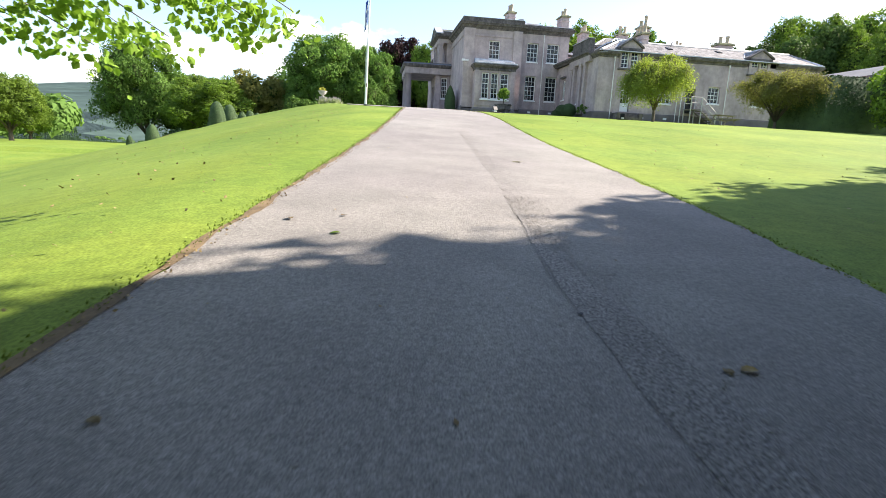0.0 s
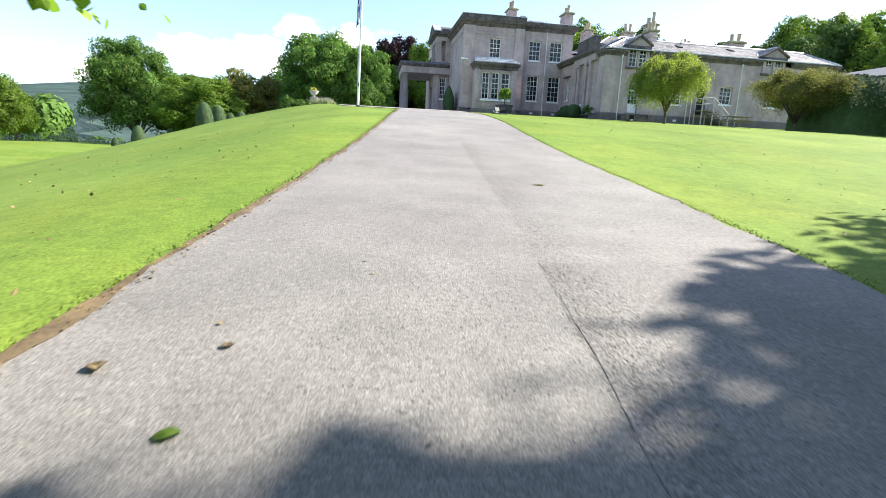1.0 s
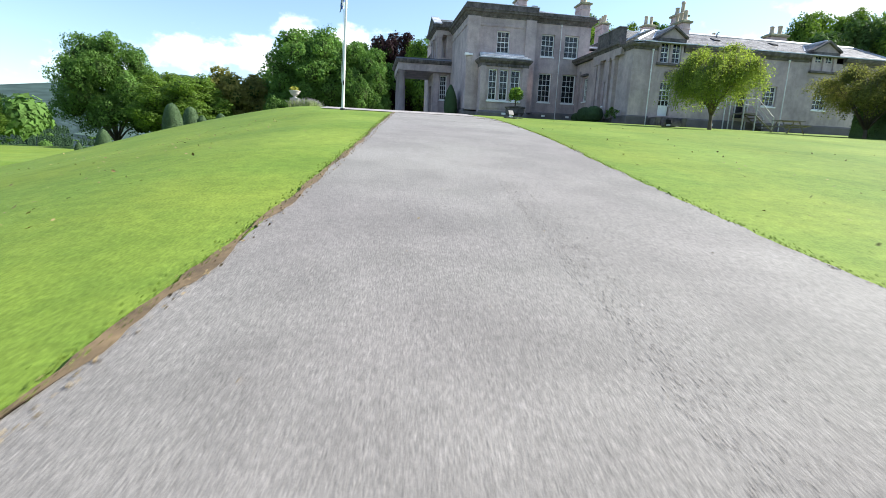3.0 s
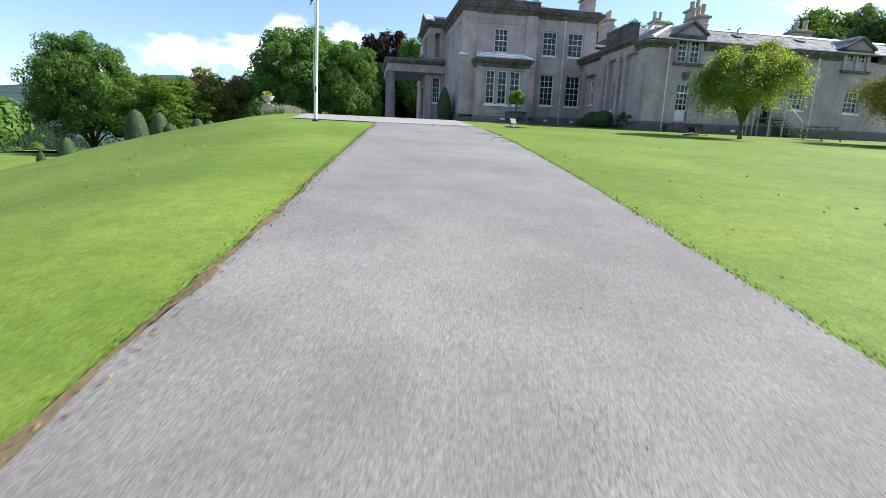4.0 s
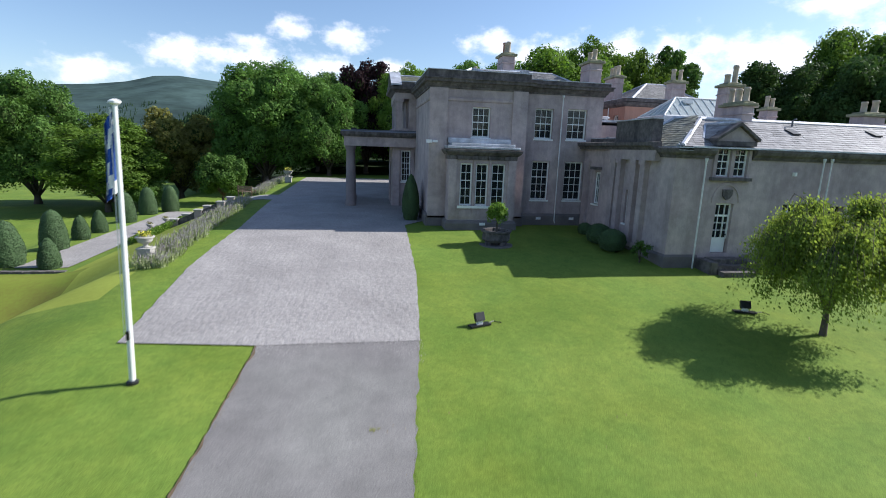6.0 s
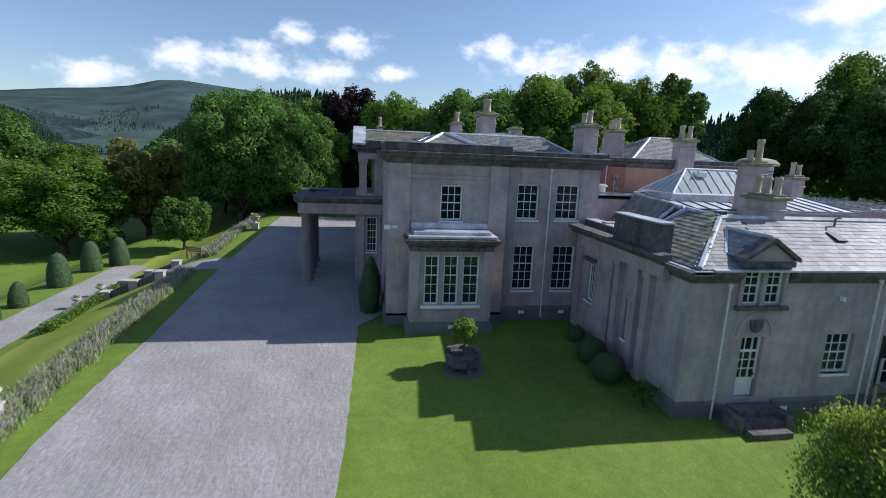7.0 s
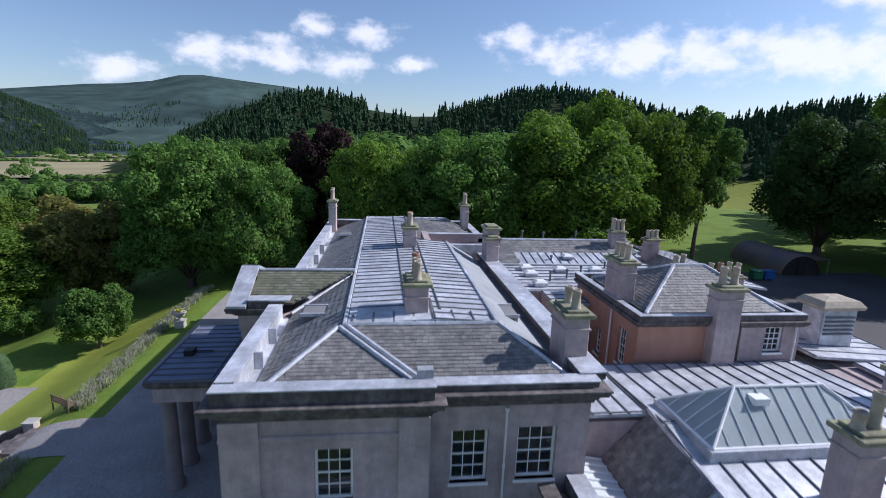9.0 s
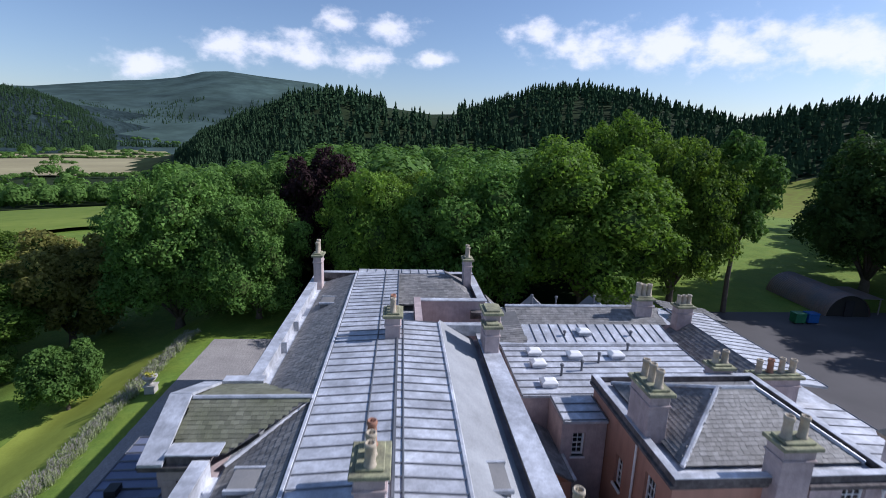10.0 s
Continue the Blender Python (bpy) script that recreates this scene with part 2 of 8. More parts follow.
LEAF_LAWN = leaf_material("leaf_lawn_olive", (0.18, 0.2, 0.055), (0.235, 0.24, 0.075), 0.42)
LEAF_DARK = leaf_material("leaf_dark", (0.048, 0.088, 0.026), (0.066, 0.118, 0.032), 0.25)
LEAF_COPPER = leaf_material("leaf_copper", (0.03, 0.015, 0.017), (0.042, 0.021, 0.022), 0.15)
LEAF_OLIVE = leaf_material("leaf_olive", (0.155, 0.165, 0.045), (0.21, 0.2, 0.06), 0.4)
LEAF_NEEDLE = leaf_material("conifer_needle", (0.03, 0.058, 0.03), (0.043, 0.078, 0.038), 0.12)
LEAF_NEEDLE.node_tree.nodes["Principled BSDF"].inputs["Roughness"].default_value = 0.95
LEAF_NEEDLE.node_tree.nodes["Principled BSDF"].inputs["Specular IOR Level"].default_value = 0.0
BARK = material("bark", (0.10, 0.08, 0.06), 0.9, scale=3, amount=0.3, fine=20, bump=0.6, dist=0.03)
TOPIARY = material("clipped_leaf", (0.05, 0.095, 0.03), 0.8, scale=2, amount=0.25, fine=30, bump=0.8, island=0.3)
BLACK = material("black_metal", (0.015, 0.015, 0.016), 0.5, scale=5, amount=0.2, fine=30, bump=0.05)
# Near-black that puts the missing light of the rooms into colour.
DARK = material("unlit_interior", (0.02, 0.02, 0.022), 0.9, scale=3, amount=0.2, fine=20, bump=0)


def glass_material(name, tint=(0.03, 0.035, 0.04), alpha=0.55, rough=0.03):
    m = bpy.data.materials.new(name)
    m.use_nodes = True
    b = m.node_tree.nodes["Principled BSDF"]
    b.inputs["Base Color"].default_value = (*tint, 1)
    b.inputs["Roughness"].default_value = rough
    b.inputs["Specular IOR Level"].default_value = 0.6
    b.inputs["Alpha"].default_value = alpha
    return m


GLASS = glass_material("window_glass")
ROOF_GLASS = glass_material("roof_glass", (0.62, 0.68, 0.68), 1.0, 0.3)


# ---- mesh helpers ----
def thing(name, label, category, m=None, group="", kind=""):
    ob = new(name)
    if m is not None:
        ob.matrix_world = m
    return tagged(ob, label, category, group, kind)


def part(name, bm, mat, parent=None, label="", smooth=False):
    """Links a bmesh as one mesh object under a thing or a part."""
    me = bpy.data.meshes.new(name)
    bm.to_mesh(me)
    bm.free()
    me.materials.append(mat)
    if smooth:
        me.shade_smooth()
    ob = new(name, me)
    if parent is not None:
        ob.parent = parent
    if label:
        ob["label"] = label
    return ob


def shared(name, me, parent, m):
    ob = new(name, me)
    ob.parent = parent
    ob.matrix_local = m
    return ob


def box(bm, x0, x1, y0, y1, z0, z1, bevel=0.0):
    vs = [bm.verts.new((x, y, z)) for z in (z0, z1) for x, y in ((x0, y0), (x1, y0), (x1, y1), (x0, y1))]
    for f in ((3, 2, 1, 0), (4, 5, 6, 7), (0, 1, 5, 4), (1, 2, 6, 5), (2, 3, 7, 6), (3, 0, 4, 7)):
        bm.faces.new([vs[i] for i in f])
    return bm


def boxm(*args):
    return box(bmesh.new(), *args)


def loft(bm, rings, closed=True, cap0=False, cap1=False):
    """Joins rings of points, each the same count, into a skin."""
    vs = [[bm.verts.new(p) for p in ring] for ring in rings]
    k = len(vs[0])
    for a, b in zip(vs, vs[1:]):
        for i in range(k if closed else k - 1):
            j = (i + 1) % k
            bm.faces.new((a[i], a[j], b[j], b[i]))
    if cap0:
        bm.faces.new(vs[0][::-1])
    if cap1:
        bm.faces.new(vs[-1])
    return bm


def circle(r, z, n=12, cx=0.0, cy=0.0):
    return [(cx + r * math.cos(2 * math.pi * i / n), cy + r * math.sin(2 * math.pi * i / n), z) for i in range(n)]


def lathe(bm, profile, n=12, cx=0.0, cy=0.0):
    return loft(bm, [circle(r, z, n, cx, cy) for r, z in profile], True, True, True)


def tube(bm, points, radius, n=6):
    """A pipe along a line of points; radius may be one number or one for each point."""
    pts = [Vector(p) for p in points]
    rings = []
    for i, p in enumerate(pts):
        d = (pts[min(i + 1, len(pts) - 1)] - pts[max(i - 1, 0)]).normalized()
        side = d.cross(Vector((0, 0, 1)) if abs(d.z) < 0.9 else Vector((1, 0, 0))).normalized()
        up = side.cross(d)
        r = radius[i] if isinstance(radius, (list, tuple)) else radius
        rings.append([p + side * (r * math.cos(2 * math.pi * k / n)) + up * (r * math.sin(2 * math.pi * k / n)) for k in range(n)])
    return loft(bm, rings, True, True, True)


def curve_at(table, v):
    """A straight-line look-up in rows of (place, value)."""
    if v <= table[0][0]:
        return table[0][1]
    for (a, fa), (b, fb) in zip(table, table[1:]):
        if v <= b:
            return fa + (fb - fa) * (v - a) / (b - a)
    return table[-1][1]


def smooth(a, b, v):
    t = min(1.0, max(0.0, (v - a) / (b - a)))
    return t * t * (3 - 2 * t)

# ---- ground ----
RISE = [(-80, -6.0), (-20, -1.7), (-0.1, 0.31), (3.8, 0.71), (9, 1.25), (12.5, 1.74), (16.2, 2.3), (18, 2.52), (26.8, 3.42), (29.2, 3.6), (34, 3.98), (40, 4.5), (43, 4.72), (46, 4.86), (52, 5.05), (60, 5.2), (75, 5.3), (120, 5.0)]
ROAD_L = [(-30, -4.1), (1.7, -1.06), (2.5, -0.97), (3.6, -0.84), (7.5, -0.34), (8.2, -0.24), (10, 0.02), (12.5, 0.42), (14, 0.64), (16.5, 1.0), (20.7, 1.4), (25.1, 1.8), (29.3, 2.12), (33.4, 2.36)]
ROAD_R = [(-30, 0.4), (2.4, 3.27), (4.6, 3.66), (7.0, 4.0), (8.5, 4.15), (12, 4.3), (15, 4.5), (18, 4.85), (20.5, 5.2), (23, 5.53), (26, 5.87), (29.5, 6.3), (33.4, 6.82), (39, 7.3), (46.5, 7.56), (60, 7.9)]


CREST = [(-30, -5.0), (0, -1.5), (8, -0.9), (20, 0.6), (27, -0.4), (33, -2.2), (38, -2.4), (47, -2.0), (76, -2.3), (120, -2.3)]
BROW = [(-30, -30), (0, -22), (20, -14.5), (28, -10.8), (33, -9.0), (35.6, -6.4), (38, -5.7), (41.6, -4.1), (47, -4.0), (60, -4.3), (90, -4.6)]
FOOT = [(-30, -5.0), (0, -2.5), (20, -1.4), (30, -0.9), (38, -0.3), (44, 1.0), (46.5, 2.2), (48, 2.35), (60, 2.5), (90, 2.7), (140, 1.0)]


def edge_l(y):
    return curve_at(ROAD_L, y) if y < 33.4 else curve_at([(33.4, -1.25), (40, -1.45), (47, -1.15), (57, -1.4), (84, -1.6)], y)


def rise(y):
    return (curve_at(RISE, y - 1.5) + curve_at(RISE, y) + curve_at(RISE, y + 1.5)) / 3


def height(x, y):
    """The lie of the land: the drive climbs to the house, the lawn falls to a terrace and the valley on the west."""
    z = rise(min(y, 130))
    d = max(0.0, curve_at(CREST, y) - x)
    t = min(d, curve_at(CREST, y) - curve_at(BROW, y) + 1.0)
    z -= curve_at([(24, 0.245), (36, 0.285)], y) * t * t / (t + 1.7)
    e = curve_at(BROW, y) - x
    foot = min(z, curve_at(FOOT, y)) if y < 60 else curve_at(FOOT, y)
    z = z + (foot - z) * smooth(-0.6, curve_at([(0, 16), (30, 9), (42, 7), (60, 6.5)], y), e)
    z = max(z, -1.5 - 0.2 * max(0.0, 10 - y))
    z -= (2.2 * smooth(12.2, 20, d) + 0.4 * smooth(20, 80, d)) * smooth(38, 48, y)
    # wide country: valley floor on the west, rising woods to the north and north-east
    r = math.hypot(x - 20, y - 60)
    far = smooth(110, 420, r)
    if far > 0:
        az = math.degrees(math.atan2(x - 15, y - 40))
        valley = -26 - 10 * smooth(300, 1500, r)
        hill = curve_at([(-180, 80), (-90, 140), (-60, 200), (-44, 240), (-36, 262), (-30, 305), (-23.6, 372), (-21, 425), (-19.5, 446), (-17, 434), (-9.5, 405), (-3, 220), (10, 130), (90, 120), (180, 60)], az)
        z = z * (1 - far) + valley * far + hill * smooth(1300, 3700, r) * (0.96 + 0.08 * noise.noise((x / 500, y / 500, 0)))
        spur = curve_at([(-180, 0), (-75, 70), (-50, 130), (-36, 118), (-34, 106), (-31.5, 70), (-29, 17), (-27.5, 0), (180, 0)], az)
        z += spur * smooth(1420, 1850, r) * (1 - smooth(2000, 2700, r))
        wood = curve_at([(-180, 0), (-31, 0), (-25.5, 0), (-23.5, 24), (-21, 50), (-17, 68), (-12, 88), (-7, 98), (-3.4, 90), (3, 82), (9, 85), (15, 106), (23, 105), (31.6, 82), (35, 74), (38.5, 82), (45, 92), (60, 90), (80, 60), (110, 30), (150, 0)], az)
        wood = max(0.0, wood - 7.0)
        z += wood * smooth(190, 540, r) * (1 - smooth(800, 1300, r))
        z += (0.5 if az < -20 else 2.0) * noise.noise((x / 90, y / 90, 3)) * far
    return z


def axis_steps(lo, hi, step, reach, growth=1.13):
    a = list(np.arange(lo, hi + step / 2, step))
    d, left, right = step, [], []
    v, w = lo, hi
    while v > -reach or w < reach:
        d *= growth
        v, w = v - d, w + d
        left.append(v)
        right.append(w)
    return left[::-1] + a + right


GX, GY = axis_steps(-24, 44, 0.8, 4300), axis_steps(-6, 92, 0.5, 4300)
GX = sorted([x for x in GX if not -6 < x < 11] + list(np.arange(-6, 11.01, 0.3)))
verts = [(x, y, height(x, y)) for y in GY for x in GX]
nx = len(GX)
faces = [(j * nx + i, j * nx + i + 1, (j + 1) * nx + i + 1, (j + 1) * nx + i) for j in range(len(GY) - 1) for i in range(nx - 1)]
me = bpy.data.meshes.new("ground")
me.from_pydata(verts, [], faces)
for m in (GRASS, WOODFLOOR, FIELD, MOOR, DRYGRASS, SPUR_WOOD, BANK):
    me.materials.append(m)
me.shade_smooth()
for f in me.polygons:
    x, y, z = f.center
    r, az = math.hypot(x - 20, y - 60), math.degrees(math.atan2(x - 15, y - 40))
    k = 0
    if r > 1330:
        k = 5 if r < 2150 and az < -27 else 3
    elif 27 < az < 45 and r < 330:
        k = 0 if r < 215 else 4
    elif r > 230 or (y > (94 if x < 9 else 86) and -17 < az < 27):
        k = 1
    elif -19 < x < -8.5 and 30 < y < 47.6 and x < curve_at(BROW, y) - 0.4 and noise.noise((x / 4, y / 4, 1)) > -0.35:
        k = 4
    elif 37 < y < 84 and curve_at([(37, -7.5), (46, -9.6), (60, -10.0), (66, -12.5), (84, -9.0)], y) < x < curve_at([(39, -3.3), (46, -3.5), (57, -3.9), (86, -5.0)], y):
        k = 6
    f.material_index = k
tagged(new("ground", me), "bright green mown lawn sloping down to a valley", "lawn", kind="structure")


def strip(name, mat, left, right, ys, lift, label, category, nx=8, rough=0.0, crown=0.0):
    bm = bmesh.new()
    rows = []
    for y in ys:
        a, b = left(y), right(y)
        row = []
        for i in range(nx + 1):
            u = i / nx
            x = a + (b - a) * u
            if i in (0, nx):
                x += rough * noise.noise((y * 1.7, i, 5)) + 0.5 * rough * noise.noise((y * 6, i, 9))
            row.append((x, y, height(x, y) + lift + crown * (1 - (2 * u - 1) ** 2)))
        rows.append(row)
    loft(bm, rows, closed=False)
    bmesh.ops.recalc_face_normals(bm, faces=bm.faces)
    ob = part(name, bm, mat, smooth=True)
    return tagged(ob, label, category, kind="structure")


strip("road", ROAD_M, lambda y: curve_at(ROAD_L, y), lambda y: curve_at(ROAD_R, y), np.arange(-30, 33.61, 0.15), 0.022, "worn grey tarmac drive with a coarse patched seam", "drive", 14, 0.10)
strip("gravel", GRAVEL_M, edge_l, lambda y: curve_at([(33.2, 6.8), (39, 7.3), (46.5, 7.56), (48, 7.6), (49.5, 8.9), (84, 8.9)], y), np.arange(33.2, 84.2, 0.4), 0.034, "raked pale grey gravel forecourt beside the house", "gravel", 24, 0.06)
strip("gravel_crossing", GRAVEL_M, lambda y: -4.5, lambda y: -1.3, np.arange(58.2, 61.61, 0.4), 0.035, "gravel crossing from the forecourt to the garden steps", "gravel", 8, 0.08)
strip("yard", YARD_M, lambda y: 38.9 + max(0, (45 - y) * -0.0), lambda y: curve_at([(34, 42), (40, 60), (92, 78)], y), np.arange(34, 92.1, 1.0), 0.05, "dark tarmac service yard behind the house", "yard", 20)
strip("terrace_path", GRAVEL_M, lambda y: -13.0, lambda y: -10.35, np.arange(48.6, 70.2, 0.6), 0.04, "pale gravel terrace path between clipped yews", "path", 6, 0.05)


def valley_field(label, az0, az1, r0, r1, mat, lift=1.6):
    """A field on the valley floor, between two bearings and two distances from the house."""
    bm, rows = bmesh.new(), []
    for i in range(15):
        u, row = i / 14, []
        for j in range(13):
            v = j / 12
            a = radians(az0 + (az1 - az0) * u + 0.7 * noise.noise((v * 3, az0, 2)))
            d = r0 + (r1 - r0) * v + 0.06 * r0 * noise.noise((u * 2.5, r0, v))
            x, y = 15 + d * math.sin(a), 40 + d * math.cos(a)
            row.append(bm.verts.new((x, y, height(x, y) + lift)))
        rows.append(row)
    for a, b in zip(rows, rows[1:]):
        for j in range(12):
            bm.faces.new((a[j], a[j + 1], b[j + 1], b[j]))
    tagged(part("field", bm, mat), label, "field", kind="structure")


PASTURE = material("pasture", (0.12, 0.2, 0.03), 0.9, scale=0.02, amount=0.25, fine=0.3, bump=0, spec=0.1, tint=(0.17, 0.21, 0.04))
HAY = material("hay_field", (0.25, 0.25, 0.11), 0.95, scale=0.01, amount=0.2, fine=0.15, bump=0, spec=0.1, tint=(0.3, 0.27, 0.14))
valley_field("pale tan stubble field on the valley floor", -44, -25.8, 640, 1080, FIELD)
valley_field("pale green hay field on the valley floor", -34.5, -24, 1130, 1290, HAY)
valley_field("pale tan stubble field below the hills", -40, -35, 1150, 1290, FIELD)
valley_field("yellowed hay field under the wooded spur", -32.5, -24.5, 1340, 1450, HAY)
valley_field("smooth green pasture below the garden trees", -41, -26.5, 150, 292, PASTURE, 1.0)

# ---- building kit ----
def wall_panel(name, parent, mat, axis, at, u0, u1, z0, z1, thick, openings=(), inward=1, label=""):
    """A wall in the plane axis = at, from u0 to u1, thick towards inward, with openings (u0, u1, z0, z1) cut through."""
    bm = bmesh.new()
    us = sorted({u0, u1, *[v for o in openings for v in o[:2]]})
    for a, b in zip(us, us[1:]):
        cuts = sorted((o[2], o[3]) for o in openings if o[0] < b - 1e-6 and o[1] > a + 1e-6)
        low = z0
        for c, d in [*cuts, (z1, z1)]:
            if c > low + 1e-6:
                n0, n1 = sorted((at, at + thick * inward))
                box(bm, *((a, b, n0, n1) if axis == "y" else (n0, n1, a, b)), low, c)
            low = max(low, d)
    bmesh.ops.remove_doubles(bm, verts=bm.verts, dist=1e-4)
    return part(name, bm, mat, parent, label)


def moulding(bm, path, profile, closed=False):
    """Runs a profile of (out, z) along a plan path; out is to the right of the way."""
    pts = [Vector((x, y)) for x, y in path]
    n = len(pts)
    rings = []
    for i, p in enumerate(pts):
        a = (p - pts[i - 1]).normalized() if (i or closed) else None
        b = (pts[(i + 1) % n] - p).normalized() if (i < n - 1 or closed) else None
        a, b = a or b, b or a
        na, nb = Vector((a.y, -a.x)), Vector((b.y, -b.x))
        mitre = (na + nb) / max(0.3, 1 + na.dot(nb))
        rings.append([(p.x + mitre.x * o, p.y + mitre.y * o, z) for o, z in profile])
    if closed:
        rings.append(rings[0])
    loft(bm, rings, True, not closed, not closed)
    bmesh.ops.recalc_face_normals(bm, faces=bm.faces)
    return bm


def lattice(bm, xs, zs, y0, y1):
    """One connected grid of bars; every second cell in both directions is open."""
    v = {(i, j, k): bm.verts.new((x, y, z)) for i, x in enumerate(xs) for j, z in enumerate(zs) for k, y in enumerate((y0, y1))}
    shut = lambda i, j: 0 <= i < len(xs) - 1 and 0 <= j < len(zs) - 1 and not (i % 2 and j % 2)
    for i in range(len(xs) - 1):
        for j in range(len(zs) - 1):
            if not shut(i, j):
                continue
            bm.faces.new((v[i, j, 0], v[i + 1, j, 0], v[i + 1, j + 1, 0], v[i, j + 1, 0]))
            bm.faces.new((v[i, j + 1, 1], v[i + 1, j + 1, 1], v[i + 1, j, 1], v[i, j, 1]))
            for di, dj, a, b in ((-1, 0, (i, j + 1), (i, j)), (1, 0, (i + 1, j), (i + 1, j + 1)), (0, -1, (i, j), (i + 1, j)), (0, 1, (i + 1, j + 1), (i, j + 1))):
                if not shut(i + di, j + dj):
                    bm.faces.new((v[(*b, 0)], v[(*a, 0)], v[(*a, 1)], v[(*b, 1)]))
    return bm


WINDOW_MESHES = {}


def window_meshes(w, h, nx, ny, meeting):
    key = (round(w, 3), round(h, 3), nx, ny, meeting)
    if key not in WINDOW_MESHES:
        f, g = 0.075, 0.013
        iw, ih = w - 2 * f, h - 2.2 * f
        xs, zs = [0, f], [0, f * 1.2]
        for i in range(1, nx):
            xs += [f + iw * i / nx - g, f + iw * i / nx + g]
        for j in range(1, ny):
            k = 0.024 if j == meeting else g
            zs += [f * 1.2 + ih * j / ny - k, f * 1.2 + ih * j / ny + k]
        bm = lattice(bmesh.new(), xs + [w - f, w], zs + [h - f, h], 0.0, 0.07)
        frame_me = bpy.data.meshes.new("window")
        bm.to_mesh(frame_me)
        bm.free()
        frame_me.materials.append(WHITE)
        bm = boxm(-iw / nx / 2 + g, iw / nx / 2 - g, 0, 0.006, -ih / ny / 2 + g, ih / ny / 2 - g)
        pane_me = bpy.data.meshes.new("pane")
        bm.to_mesh(pane_me)
        bm.free()
        pane_me.materials.append(GLASS)
        bm = boxm(-0.05, w + 0.05, -0.2, 0.10, -0.09, 0.0)
        sill_me = bpy.data.meshes.new("sill")
        bm.to_mesh(sill_me)
        bm.free()
        sill_me.materials.append(WHITE)
        places = [(f + iw * (i + 0.5) / nx, f * 1.2 + ih * (j + 0.5) / ny) for i in range(nx) for j in range(ny)]
        WINDOW_MESHES[key] = frame_me, pane_me, sill_me, places
    return WINDOW_MESHES[key]


rng = random.Random(4)
BLIND = material("blind", (0.62, 0.60, 0.52), 0.8, scale=3, amount=0.08, fine=30, bump=0)


def sash(parent, m, w, h, nx=3, ny=4, meeting=2, sill=True, blind=0.0):
    """A sash window; m is the pose of its lower left corner, x along the wall, y inwards."""
    frame_me, pane_me, sill_me, places = window_meshes(w, h, nx, ny, meeting)
    ob = shared("window", frame_me, parent, m)
    for x, z in places:
        p = shared("pane", pane_me, ob, pose(x, 0.035, z, rng.uniform(-0.4, 0.4), 0, rng.uniform(-0.4, 0.4)))
    if sill:
        shared("sill", sill_me, ob, pose(0, 0, 0))
    if blind:
        part("blind", boxm(0.05, w - 0.05, 0.16, 0.18, h * (1 - blind), h), BLIND, ob, "pale lowered window blind")
    return ob


def chimney(parent, x0, x1, y0, y1, z0, z1, pots, mat=STONE, along="x", pot_h=0.85, pot_r=0.17, tall=None, red=()):
    """A stack with base course, cap and pots; its pots stand in one row along the cap."""
    bm = boxm(x0, x1, y0, y1, z0, z1)
    box(bm, x0 - 0.05, x1 + 0.05, y0 - 0.05, y1 + 0.05, z1 - 0.42, z1 - 0.34)
    bmesh.ops.bevel(bm, geom=bm.edges[:], offset=0.02, segments=1, affect="EDGES")
    stack = part("chimney", bm, mat, parent)
    bm = boxm(x0 - 0.13, x1 + 0.13, y0 - 0.13, y1 + 0.13, z1 + 0.004, z1 + 0.15)
    box(bm, x0 + 0.03, x1 - 0.03, y0 + 0.03, y1 - 0.03, z1 + 0.15, z1 + 0.24)
    bmesh.ops.bevel(bm, geom=bm.edges[:], offset=0.025, segments=1, affect="EDGES")
    part("chimney_cap", bm, CAPSTONE, stack, "lichened stone chimney cap")
    for i in range(pots):
        u = (i + 0.5) / pots
        cx, cy = (x0 + (x1 - x0) * u, (y0 + y1) / 2) if along == "x" else ((x0 + x1) / 2, y0 + (y1 - y0) * u)
        r, h = pot_r * rng.uniform(0.92, 1.05), pot_h * rng.uniform(0.9, 1.08)
        if tall == i:
            r, h = pot_r * 0.9, pot_h * 2.0
        z = z1 + 0.2
        bm = loft(bmesh.new(), [circle(a * r, z + b * h, 12, cx, cy) for a, b in ((1.12, 0), (1.12, 0.1), (0.95, 0.13), (0.85, 0.8), (1.02, 0.84), (1.02, 0.93), (0.9, 1.0), (0.68, 1.0), (0.66, 0.6))], True, True, True)
        part("chimney_pot", bm, POT_RED if i in red else POT, stack, smooth=True)
    return stack


def plane_frame(corners):
    """Origin, unit across, unit up-slope and normal for a sloping face whose first edge is the eaves."""
    o, a, b = Vector(corners[0]), Vector(corners[1]), Vector(corners[-1])
    u = (a - o).normalized()
    nrm = u.cross(b - o).normalized()
    return o, u, nrm.cross(u), nrm


def inside(poly, x, y):
    hit = False
    for (ax, ay), (bx, by) in zip(poly, poly[1:] + poly[:1]):
        if (ay > y) != (by > y) and x < (bx - ax) * (y - ay) / (by - ay) + ax:
            hit = not hit
    return hit


UNDERLAY = material("roof_underlay", (0.13, 0.13, 0.13), 0.9, scale=3, amount=0.2, fine=20, bump=0)
SLATE_MESH = {}
PIECES = {"left": 300}


